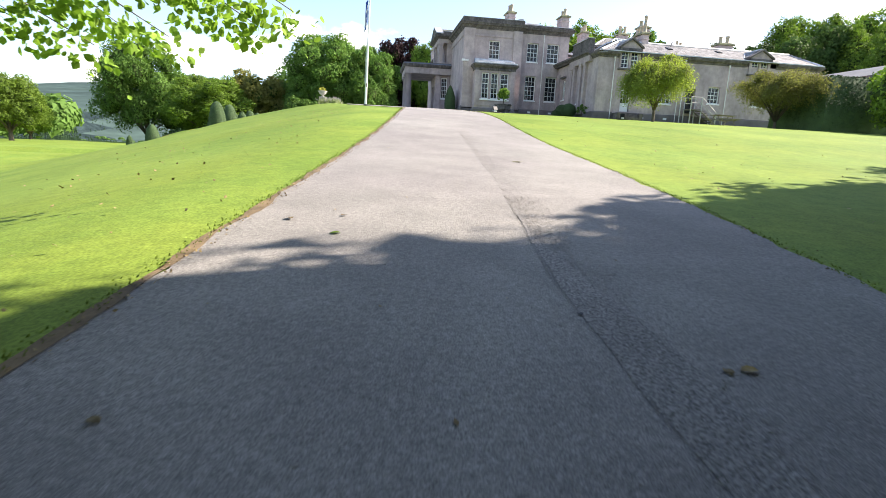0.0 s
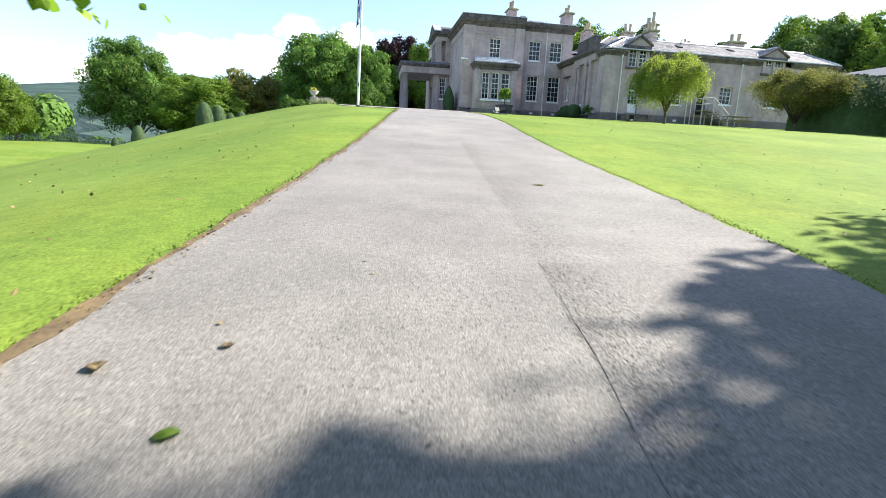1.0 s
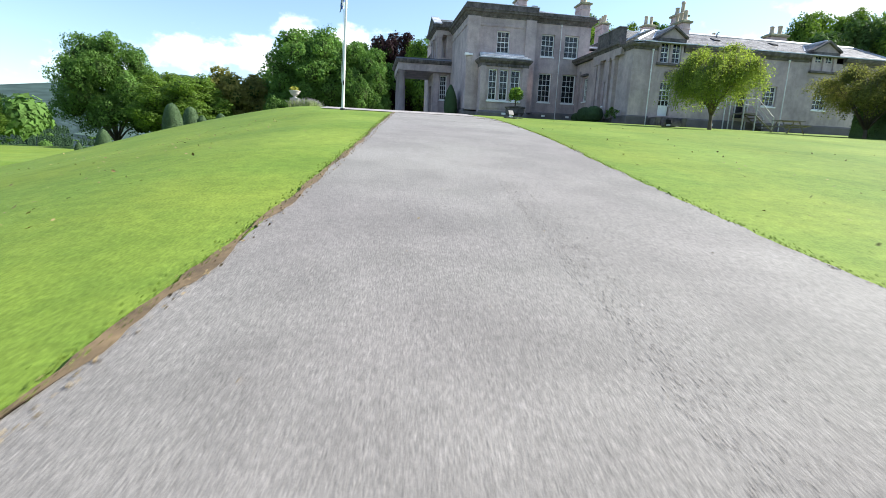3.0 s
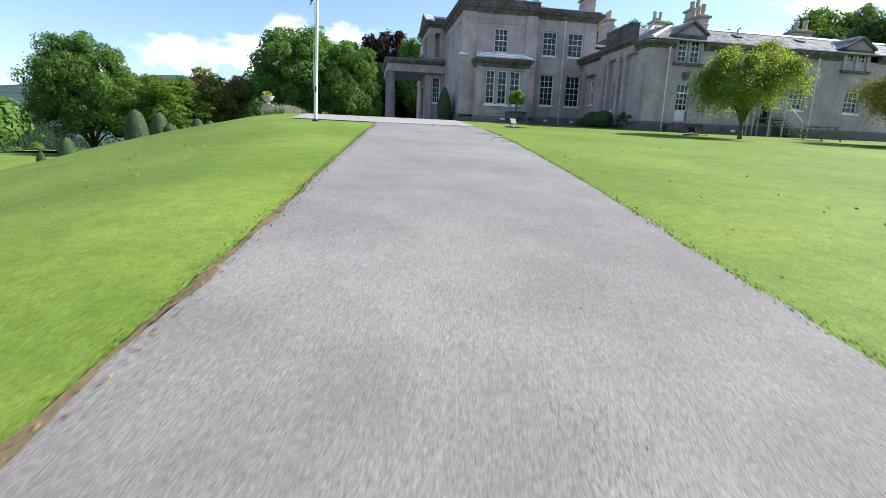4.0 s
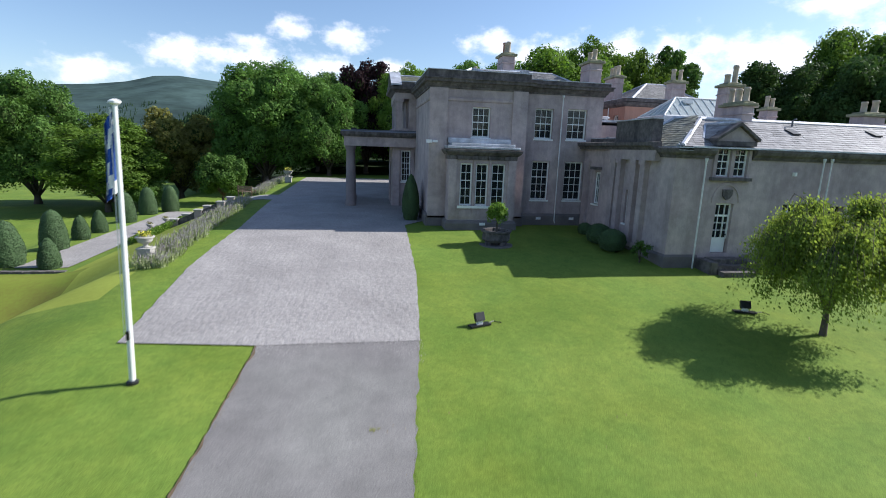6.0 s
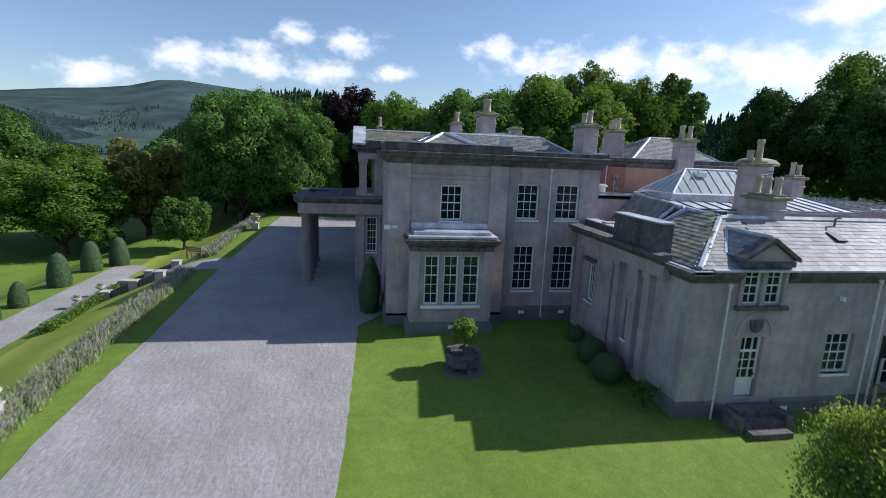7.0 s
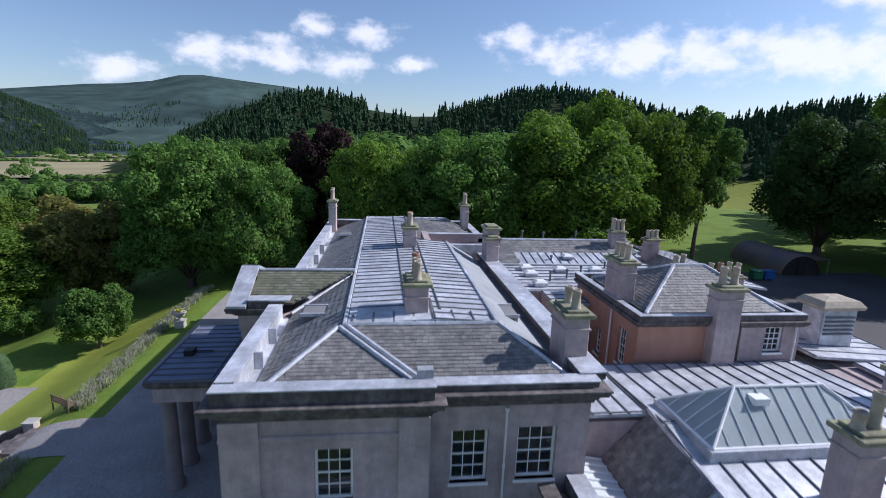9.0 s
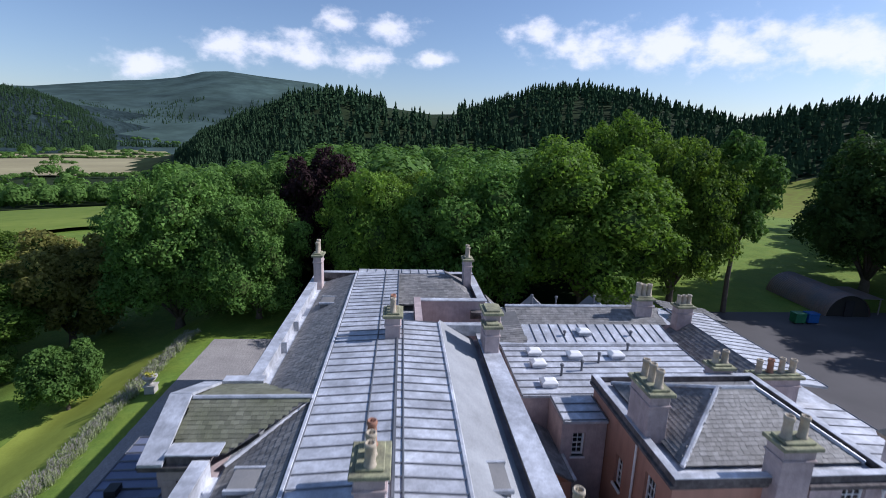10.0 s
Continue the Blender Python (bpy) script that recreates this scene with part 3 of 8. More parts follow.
def slate_slope(parent, corners, mat=SLATE, width=0.30, gauge=0.215, pieces=False, seed=1, label=""):
    """A slope of lapped slates over an underlay; each slate has its own edge, tilt and height."""
    o, u, v, nrm = plane_frame(corners)
    poly = [((Vector(c) - o).dot(u), (Vector(c) - o).dot(v)) for c in corners]
    bm = bmesh.new()
    top = [bm.verts.new(Vector(c) - nrm * 0.01) for c in corners]
    low = [bm.verts.new(Vector(c) - nrm * 0.09) for c in corners]
    bm.faces.new(top), bm.faces.new(low[::-1])
    for i in range(len(top)):
        j = (i + 1) % len(top)
        bm.faces.new((low[i], low[j], top[j], top[i]))
    roof = part("slate_roof", bm, UNDERLAY, parent, label)
    r = random.Random(seed)
    vmax, u0, u1 = max(p[1] for p in poly), min(p[0] for p in poly), max(p[0] for p in poly)
    vv, ff = [], []
    for row in range(int(vmax / gauge) + 1):
        x = u0 - r.uniform(0, width) - (row % 2) * width / 2
        while x < u1:
            w = width * r.uniform(0.8, 1.15)
            cx, cy = x + w / 2, row * gauge + gauge * 0.5
            x += w
            if not inside(poly, cx, cy):
                continue
            lift, skew = r.uniform(0.012, 0.024), r.uniform(-0.01, 0.01)
            pts = []
            for du, dv, dn in ((-w / 2 + 0.004, -gauge / 2, lift), (w / 2 - 0.004, -gauge / 2 + skew, lift), (w / 2 - 0.004, gauge / 2 + 0.05, 0.002), (-w / 2 + 0.004, gauge / 2 + 0.05, 0.002)):
                pts.append((cx + du, cy + dv, dn))
            place = lambda p, d: o + u * p[0] + v * p[1] + nrm * (p[2] + d)
            if pieces and PIECES["left"] > 0:
                PIECES["left"] -= 1
                if "me" not in SLATE_MESH:
                    b2 = boxm(-0.5, 0.5, -0.5, 0.5, 0.0, 1.0)
                    SLATE_MESH["me"] = bpy.data.meshes.new("slate")
                    b2.to_mesh(SLATE_MESH["me"])
                    b2.free()
                    SLATE_MESH["me"].materials.append(SLATE_PIECE)
                tilt = math.atan2(lift, gauge)
                up = (v * math.cos(tilt) - nrm * math.sin(tilt))
                nn = u.cross(up)
                m = Matrix((u * (w - 0.008), up * (gauge + 0.04), nn * 0.009)).transposed().to_4x4()
                m.translation = o + u * cx + v * (cy + 0.02) + nrm * (lift * 0.6)
                shared("slate", SLATE_MESH["me"], roof, m)
                continue
            k = len(vv)
            vv.extend(place(p, 0.009) for p in pts)
            vv.extend(place(p, 0.0) for p in pts[:2])
            ff.extend(((k, k + 1, k + 2, k + 3), (k + 4, k + 5, k + 1, k), (k, k + 3, k + 4), (k + 1, k + 5, k + 2)))
    if vv:
        me = bpy.data.meshes.new("slate_covering")
        me.from_pydata(vv, [], ff)
        me.materials.append(mat)
        ob = new("slate_covering", me)
        ob.parent = roof
        ob["kind"] = "stuff"
    return roof


def lead_roof(parent, corners, spacing=0.7, across=(), roll=0.035, label="", mat=LEAD):
    """Lead sheets side by side on a face; rolls run up the slope between them, and drips across at the given shares."""
    o, u, v, nrm = plane_frame(corners)
    poly = [((Vector(c) - o).dot(u), (Vector(c) - o).dot(v)) for c in corners]
    bm = bmesh.new()
    top = [bm.verts.new(Vector(c)) for c in corners]
    low = [bm.verts.new(Vector(c) - nrm * 0.12) for c in corners]
    bm.faces.new(top), bm.faces.new(low[::-1])
    for i in range(len(top)):
        j = (i + 1) % len(top)
        bm.faces.new((low[i], low[j], top[j], top[i]))
    roof = part("lead_roof", bm, mat, parent, label)

    def cut(x):
        hits = sorted(ay + (by - ay) * (x - ax) / (bx - ax) for (ax, ay), (bx, by) in zip(poly, poly[1:] + poly[:1]) if (ax > x) != (bx > x))
        return (hits[0], hits[-1]) if len(hits) > 1 else None

    bm = bmesh.new()
    u0, u1 = min(p[0] for p in poly), max(p[0] for p in poly)
    n = max(1, round((u1 - u0) / spacing))
    for i in range(n + 1):
        x = u0 + 0.02 + (u1 - u0 - 0.04) * i / n
        c = cut(x)
        if c:
            tube(bm, [o + u * x + v * c[0] + nrm * 0.015, o + u * x + v * c[1] + nrm * 0.015], roll, 6)
    v0, v1 = min(p[1] for p in poly), max(p[1] for p in poly)
    for share in across:
        y = v0 + (v1 - v0) * share
        tube(bm, [o + u * u0 + v * y + nrm * 0.012, o + u * u1 + v * y + nrm * 0.012], roll, 6)
    part("lead_roll", bm, LEAD_DARK, roof)["kind"] = "stuff"
    return roof


def flashing(parent, points, r=0.09, mat=LEAD):
    return part("hip_flashing", tube(bmesh.new(), points, r, 6), mat, parent)


def downpipe(parent, x, y, z0, z1, head=True, mat=PIPE):
    bm = tube(bmesh.new(), [(x, y, z0 + 0.1), (x, y, z1)], 0.036, 8)
    tube(bm, [(x, y, z0 + 0.12), (x, y - 0.14, z0)], 0.036, 8)
    if head:
        lathe(bm, [(0.04, z1 - 0.08), (0.07, z1 + 0.02), (0.075, z1 + 0.1)], 8, x, y)
    for k in range(1, 4):
        z = z0 + (z1 - z0) * k / 4
        lathe(bm, [(0.05, z - 0.04), (0.05, z + 0.04)], 8, x, y)
    return part("downpipe", bm, mat, parent, "white painted rainwater pipe")


# ---- the house ----
house = thing("country_house", "grey stone two-storey country house with parapets and lead roofs", "house")
GZ = 4.2
CORNICE = [(0, 12.62), (0.06, 12.62), (0.08, 12.72), (0.14, 12.76), (0.22, 12.9), (0.36, 12.94), (0.38, 13.06), (0.44, 13.1), (0.44, 13.16), (0, 13.2)]

# south front, stepped: the western part stands forward and carries a three-light bay
W1 = (11.33, 12.39, 10.02, 11.69)
wall_panel("wall", house, STONE, "y", 48.2, 8.9, 14.5, GZ, 12.9, 0.5, [W1, (10.4, 13.2, 5.6, 9.0)])
wall_panel("wall", house, STONE, "y", 48.65, 14.504, 19.4, GZ, 12.9, 0.5, [(15.2, 16.32, 10.08, 11.82), (17.2, 18.42, 10.1, 11.86), (15.2, 16.3, 6.47, 8.77), (17.27, 18.44, 6.47, 8.79)])
wall_panel("wall", house, STONE, "x", 8.904, 48.7, 77, GZ, 12.9, 0.5)
wall_panel("wall", house, STONE, "x", 19.396, 49.15, 66, GZ, 12.9, 0.5, inward=-1)
wall_panel("wall", house, STONE, "y", 66, 16.3, 18.9, GZ, 12.9, 0.4, inward=-1)
wall_panel("wall", house, STONE, "x", 16.25, 66, 70, GZ, 14.0, 0.4, inward=-1)
wall_panel("wall", house, STONE, "y", 70, 16.3, 20.3, GZ, 13.75, 0.4)
wall_panel("wall", house, STONE, "x", 20.3, 70.4, 77, GZ, 12.9, 0.4, inward=-1)
wall_panel("wall", house, STONE, "y", 77, 9.4, 19.9, GZ, 12.9, 0.4, inward=-1)
# Added near-black floors and back wall stand for unlit rooms.
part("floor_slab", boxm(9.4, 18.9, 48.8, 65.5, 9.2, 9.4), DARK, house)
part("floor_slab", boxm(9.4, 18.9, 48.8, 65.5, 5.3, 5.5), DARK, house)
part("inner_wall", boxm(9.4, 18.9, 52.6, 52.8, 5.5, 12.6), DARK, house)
part("roof_deck", boxm(9.4, 18.9, 48.75, 65.9, 12.7, 12.88), LEAD, house, "grey lead gutter deck")
part("roof_deck", boxm(9.4, 19.9, 70.2, 76.8, 12.7, 12.88), LEAD, house, "grey lead gutter deck")
part("roof_deck", boxm(9.4, 16.2, 65.9, 70.2, 12.7, 12.88), LEAD, house, "grey lead gutter deck")

front = [(8.9, 55.4), (8.9, 48.2), (14.5, 48.2), (14.5, 48.65), (19.4, 48.65), (19.4, 66.0)]
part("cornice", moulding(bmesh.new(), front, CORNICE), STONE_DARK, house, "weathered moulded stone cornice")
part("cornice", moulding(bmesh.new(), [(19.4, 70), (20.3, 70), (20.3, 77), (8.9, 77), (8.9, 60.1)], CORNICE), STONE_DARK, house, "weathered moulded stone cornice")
part("string_course", moulding(bmesh.new(), [(8.9, 56), (8.9, 48.2), (14.5, 48.2), (14.5, 48.65)], [(0, 11.95), (0.05, 11.97), (0.07, 12.06), (0.05, 12.14), (0, 12.16)]), STONE, house)
part("plinth", moulding(bmesh.new(), front, [(0, 4.2), (0.12, 4.2), (0.12, 5.5), (0.05, 5.62), (0, 5.64)]), PLINTH, house, "dark damp stone plinth")
# corner pilaster and broad pier of the western part
for a, b in ((8.88, 9.9), (13.65, 14.52)):
    part("pilaster", boxm(a, b, 48.08, 48.21, 5.4, 12.63), STONE, house)
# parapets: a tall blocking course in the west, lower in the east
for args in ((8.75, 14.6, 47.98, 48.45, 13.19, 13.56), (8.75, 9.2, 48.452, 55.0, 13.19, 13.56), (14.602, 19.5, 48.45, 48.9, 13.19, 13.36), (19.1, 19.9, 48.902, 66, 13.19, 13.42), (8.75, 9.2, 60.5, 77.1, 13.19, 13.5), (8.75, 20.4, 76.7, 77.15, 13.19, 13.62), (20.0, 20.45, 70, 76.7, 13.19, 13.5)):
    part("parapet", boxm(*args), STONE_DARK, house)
    x0, x1, y0, y1, z0, z1 = args
    part("lead_capping", boxm(x0 - 0.03, x1 + 0.05, y0 - 0.03, y1 + 0.05, z1 + 0.002, z1 + 0.04), LEAD, house)
for y0, y1 in ((48.46, 55.08), (60.62, 76.68)):
    part("gutter_lining", boxm(9.204, 9.62, y0, y1, 12.904, 12.965), LEAD, house, "pale lead gutter lining")
    part("gutter_side", boxm(9.204, 9.235, y0, y1, 12.97, 13.49), LEAD, house)
part("parapet_block", boxm(14.15, 14.6, 48.46, 48.75, 13.4, 13.85), LEAD, house)

# bay window: three lights, cornice and lead roof
BAYL = [(10.53, 11.21), (11.41, 12.11), (12.31, 13.09)]
wall_panel("bay_wall", house, STONE, "y", 47.0, 9.9, 13.68, GZ, 9.05, 0.35, [(a, b, 6.24, 8.58) for a, b in BAYL])
wall_panel("bay_wall", house, STONE, "x", 9.9, 47.354, 48.2, GZ, 9.05, 0.35)
wall_panel("bay_wall", house, STONE, "x", 13.68, 47.354, 48.2, GZ, 9.05, 0.35, inward=-1)
for x in (9.9, 11.31, 12.21, 13.3):
    part("mullion_pilaster", boxm(x - 0.02 if x < 10 else x - 0.06, x + (0.4 if x in (9.9, 13.3) else 0.07), 46.93, 47.01, 5.6, 8.78), STONE, house)
part("bay_cornice", moulding(bmesh.new(), [(9.9, 48.2), (9.9, 47.0), (13.68, 47.0), (13.68, 48.2)], [(0, 8.78), (0.05, 8.78), (0.06, 9.0), (0.12, 9.03), (0.28, 9.2), (0.3, 9.32), (0, 9.36)]), STONE_DARK, house)
part("bay_plinth", moulding(bmesh.new(), [(9.9, 48.2), (9.9, 47.0), (13.68, 47.0), (13.68, 48.2)], [(0, 4.2), (0.16, 4.2), (0.16, 5.25), (0.06, 5.4), (0, 5.42)]), PLINTH, house, "dark damp stone plinth")
part("bay_panel", boxm(10.5, 13.1, 46.96, 47.0, 5.6, 5.98), STONE, house)
for x in (10.45, 11.3, 12.2, 13.15):
    part("bracket", boxm(x - 0.14, x + 0.14, 46.82, 47.0, 8.8, 8.98), STONE_DARK, house)
for args in ((9.75, 13.83, 46.8, 48.18, 9.364, 9.5), (10.0, 13.6, 47.05, 48.18, 9.504, 9.66), (9.95, 13.6, 47.9, 48.19, 9.664, 9.95)):
    bm = boxm(*args)
    bmesh.ops.bevel(bm, geom=bm.edges[:], offset=0.025, segments=1, affect="EDGES")
    part("bay_roof", bm, LEAD, house, "stepped bluish lead roof of the bay")
for a, b in BAYL:
    sash(house, pose(a, 47.12, 6.24), b - a, 2.34, 2, 5, 3, sill=False)
part("bay_sill", boxm(10.4, 13.2, 46.9, 47.2, 6.1, 6.238), WHITE, house)
sash(house, pose(11.33, 48.36, 10.02), 1.06, 1.67, 3, 4)
part("window_apron", boxm(11.15, 12.6, 48.03, 48.2, 9.78, 9.9), STONE, house)
sash(house, pose(15.2, 48.8, 10.08), 1.12, 1.74, 3, 4)
sash(house, pose(17.2, 48.8, 10.1), 1.22, 1.76, 3, 4, blind=0.62)
sash(house, pose(15.2, 48.8, 6.47), 1.10, 2.30, 3, 5, 3)
sash(house, pose(17.27, 48.8, 6.47), 1.17, 2.32, 3, 5, 3)
for x in (15.62, 17.75):
    part("air_brick", boxm(x, x + 0.3, 48.5, 48.54, 5.28, 5.43), WHITE, house)
part("air_brick", boxm(11.7, 12.02, 46.8, 46.845, 5.15, 5.3), WHITE, house)
downpipe(house, 16.8, 48.53, 5.1, 12.5)
downpipe(house, 19.2, 48.45, 5.0, 8.0)
# floodlight on a bracket at the corner
bm = boxm(8.72, 9.0, 47.75, 48.05, 9.62, 9.8)
box(bm, 9.05, 9.35, 47.9, 48.06, 9.66, 9.78)
tube(bm, [(9.2, 48.1, 9.65), (9.4, 48.12, 9.45), (9.9, 48.12, 9.42), (10.0, 48.12, 9.55)], 0.02, 5)
part("wall_floodlight", bm, WHITE, house)
# rooms behind the bay
part("bay_floor", boxm(10.3, 13.3, 47.35, 48.7, 5.3, 5.5), DARK, house)

# west porch: open carriage porch with square pillars, upper loggia and pediment over it
PX, PY0, PY1 = 3.85, 55.25, 61.2
wall_panel("porch_wall", house, STONE, "y", 56.0, 7.3, 8.9, GZ, 10.6, 0.4, [(7.95, 8.62, 6.9, 9.1)])
wall_panel("porch_wall", house, STONE, "x", 7.3, 56.404, 59.5, GZ, 10.6, 0.4, [(57.0, 58.8, 5.3, 8.3)])
wall_panel("porch_wall", house, STONE, "y", 59.9, 7.3, 8.9, GZ, 10.6, 0.4, inward=-1)
sash(house, pose(7.95, 56.12, 6.9), 0.67, 2.2, 3, 5, 3)
# Column stone darkened for grime and for the heavy shade of the porch.
COLUMN_STONE = material("shaded_grimy_stone", (0.25, 0.205, 0.2), 0.92, scale=1.2, amount=0.3, fine=20, bump=0.3)
for y in (PY0 + 0.12, PY0 + 1.75, PY0 + 3.4, PY1 - 0.9):
    bm = lathe(bmesh.new(), [(0.4, 4.9), (0.4, 5.36), (0.36, 5.42), (0.36, 5.5), (0.32, 5.56), (0.315, 7.2), (0.27, 9.0), (0.33, 9.1), (0.37, 9.2), (0.37, 9.318)], 22, PX + 0.52, y + 0.4)
    part("porch_column", bm, COLUMN_STONE, house, "weathered round stone column with porch shade in its colour", smooth=True)
part("porch_kerb", boxm(PX + 0.16, PX + 0.88, PY0 + 0.95, PY1 - 0.95, 4.7, 5.06), STONE_DARK, house)
for x, w in ((7.34, 0.5), (8.66, 0.22)):
    part("pilaster", boxm(x, x + w, 55.86, 56.0, 5.0, 9.32), STONE, house)
bm = boxm(PX + 0.1, 8.9, PY0 + 0.1, PY1 - 0.1, 9.32, 9.95)
part("porch_beam", bm, STONE, house)
part("porch_cornice", moulding(bmesh.new(), [(8.9, PY1 - 0.1), (PX + 0.1, PY1 - 0.1), (PX + 0.1, PY0 + 0.1), (8.9, PY0 + 0.1)], [(0, 9.95), (0.1, 9.97), (0.22, 10.12), (0.24, 10.28), (0, 10.32)]), STONE_DARK, house)
lead_roof(house, [(PX - 0.08, PY1 + 0.1, 10.34), (PX - 0.08, PY0 - 0.1, 10.34), (8.88, PY0 - 0.1, 10.42), (8.88, PY1 + 0.1, 10.42)], 0.55, (0.0, 0.96, 0.5), 0.04, "bluish lead flat roof of the porch", LEAD_BLUE)
bm = tube(bmesh.new(), [(4.6, 57.8, 10.5), (5.6, 57.8, 10.5)], 0.03, 5)
box(bm, 4.4, 4.8, 57.5, 58.0, 10.36, 10.62)
part("roof_vent", bm, BLACK, house)
# loggia over the porch
part("loggia_floor", boxm(7.45, 8.9, 55.45, 60.0, 10.43, 10.62), STONE, house)
part("loggia_back", boxm(8.3, 8.9, 56.4, 59.2, 10.62, 12.6), STONE, house)
for y in (55.47, 56.6, 58.4, 59.5):
    bm = boxm(7.5, 7.95, y, y + 0.5, 10.6, 12.62)
    box(bm, 7.44, 8.01, y - 0.06, y + 0.56, 12.4, 12.62)
    part("loggia_column", bm, STONE, house)
part("pilaster", boxm(8.4, 8.9, 55.5, 55.98, 10.6, 12.62), STONE, house)
part("loggia_beam", boxm(7.43, 8.9, 55.42, 60.05, 12.62, 13.1), STONE, house)
part("cornice", moulding(bmesh.new(), [(8.9, 60.05), (7.43, 60.05), (7.43, 55.42), (8.9, 55.42)], [(0, 13.0), (0.06, 13.02), (0.2, 13.14), (0.36, 13.2), (0.4, 13.38), (0, 13.42)]), STONE_DARK, house)
# pediment to the west and its slated roof
bm = bmesh.new()
tri = [(55.0, 13.4), (60.2, 13.4), (57.4, 14.45)]
loft(bm, [[(7.22, y, z) for y, z in tri], [(7.6, y, z) for y, z in tri]], True, True, True)
bmesh.ops.recalc_face_normals(bm, faces=bm.faces)
part("pediment", bm, STONE_DARK, house)
for y0, z0, y1, z1 in ((54.95, 13.44, 57.42, 14.5), (60.25, 13.44, 57.38, 14.5)):
    bm = bmesh.new()
    loft(bm, [[(x, y0, z0), (x, y0, z0 + 0.1), (x, y1, z1 + 0.1), (x, y1, z1)] for x in (7.12, 7.86)], True, True, True)
    bmesh.ops.recalc_face_normals(bm, faces=bm.faces)
    part("lead_capping", bm, LEAD, house)
slate_slope(house, [(7.84, 55.6, 13.45), (9.5, 55.6, 13.45), (11.95, 57.5, 14.34), (7.84, 57.5, 14.34)], SLATE_MOSS, 0.25, 0.17, seed=3, label="moss-grown slates over the porch loggia")
slate_slope(house, [(9.5, 60.2, 13.45), (7.84, 60.2, 13.45), (7.84, 57.5, 14.34), (11.95, 57.5, 14.34)], SLATE_MOSS, 0.25, 0.17, seed=4, label="moss-grown slates over the porch loggia")
flashing(house, [(7.84, 57.5, 14.37), (11.95, 57.5, 14.37)], 0.08)
part("parapet", boxm(7.9, 9.2, 55.15, 55.6, 13.4, 13.7), STONE_DARK, house)
part("lead_capping", boxm(7.87, 9.5, 55.1, 55.75, 13.702, 13.75), LEAD, house)
part("lead_capping", boxm(7.87, 9.5, 60.12, 60.6, 13.5, 13.62), LEAD, house)

# main roof: front hips, side slopes, lead platform
EAVE, PLAT = 13.0, 14.15
slate_slope(house, [(13.0, 49.25, EAVE), (19.05, 49.25, EAVE), (17.05, 51.3, PLAT), (12.05, 51.3, PLAT)], SLATE, 0.21, 0.14, pieces=True, seed=5, label="dark grey lapped slates")
slate_slope(house, [(9.75, 48.9, EAVE + 0.03), (14.3, 48.9, EAVE + 0.03), (11.75, 51.0, PLAT - 0.06)], SLATE, 0.2, 0.14, seed=6, label="dark grey lapped slates")
slate_slope(house, [(9.55, 55.5, EAVE), (9.55, 48.8, EAVE), (11.9, 51.2, PLAT), (11.9, 57.6, PLAT)], SLATE, 0.13, 0.25, seed=7, label="dark grey lapped slates")
slate_slope(house, [(9.55, 76.4, EAVE), (9.55, 60.1, EAVE), (11.9, 57.8, PLAT), (11.9, 74.6, PLAT)], SLATE, 0.2, 0.22, seed=8, label="dark grey lapped slates")
lead_roof(house, [(12.0, 51.35, PLAT), (12.0, 51.32, PLAT), (14.9, 51.32, PLAT + 0.16), (14.9, 75, PLAT + 0.16), (12.0, 75, PLAT)][1:], 100, (), 0.03, "pale grey lead platform with rolled joints")
lead_roof(house, [(17.05, 51.32, PLAT), (17.05, 65.3, PLAT), (14.9, 65.3, PLAT + 0.16), (14.9, 51.32, PLAT + 0.16)], 0.62, (0.98,), 0.03, "pale grey lead platform with rolled joints")
bm = bmesh.new()
for k in range(35):
    y = 52.9 + k * 0.62
    if y < 74.8:
        tube(bm, [(12.0, y, PLAT + 0.01), (14.85, y, PLAT + 0.17)], 0.03, 6)
for k in range(8):
    x = 12.2 + k * 0.68
    tube(bm, [(x, 51.3, PLAT + 0.03 + 0.05 * (1 - abs(x - 14.9) / 2.9)), (x, 52.25, PLAT + 0.16 * (1 - abs(x - 14.9) / 2.9) + 0.01)], 0.035, 6)
for x, y1 in ((14.9, 75), (14.0, 75), (15.2, 65.3)):
    tube(bm, [(x, 52.3, PLAT + 0.18 - abs(x - 14.9) * 0.055), (x, y1, PLAT + 0.18 - abs(x - 14.9) * 0.055)], 0.035, 6)
part("lead_roll", bm, LEAD_DARK, house)["kind"] = "stuff"
for pts in ([(9.7, 48.9, EAVE + 0.06), (11.75, 51.05, PLAT)], [(14.35, 48.9, EAVE + 0.06), (11.8, 51.05, PLAT)], [(14.6, 49.0, EAVE + 0.06), (12.05, 51.15, PLAT)], [(19.05, 49.3, EAVE), (17.05, 51.32, PLAT)], [(12.0, 51.3, PLAT), (17.05, 51.3, PLAT)], [(11.95, 51.2, PLAT), (11.95, 75, PLAT)], [(17.05, 51.3, PLAT), (17.05, 65.3, PLAT)], [(9.5, 55.5, EAVE + 0.05), (11.9, 57.7, PLAT)]):
    flashing(house, pts, 0.085)
bm = bmesh.new()
loft(bm, [[(17.1, y, PLAT - 0.02), (18.95, y, 13.05), (18.95, y, 12.9), (17.1, y, 12.9)] for y in (51.2, 65.8)], True, True, True)
bmesh.ops.recalc_face_normals(bm, faces=bm.faces)
FELT = material("grey_felt", (0.30, 0.31, 0.32), 0.85, scale=0.8, amount=0.25, fine=12, bump=0.15)
part("felt_slope", bm, FELT, house, "smooth grey sheet-covered slope")
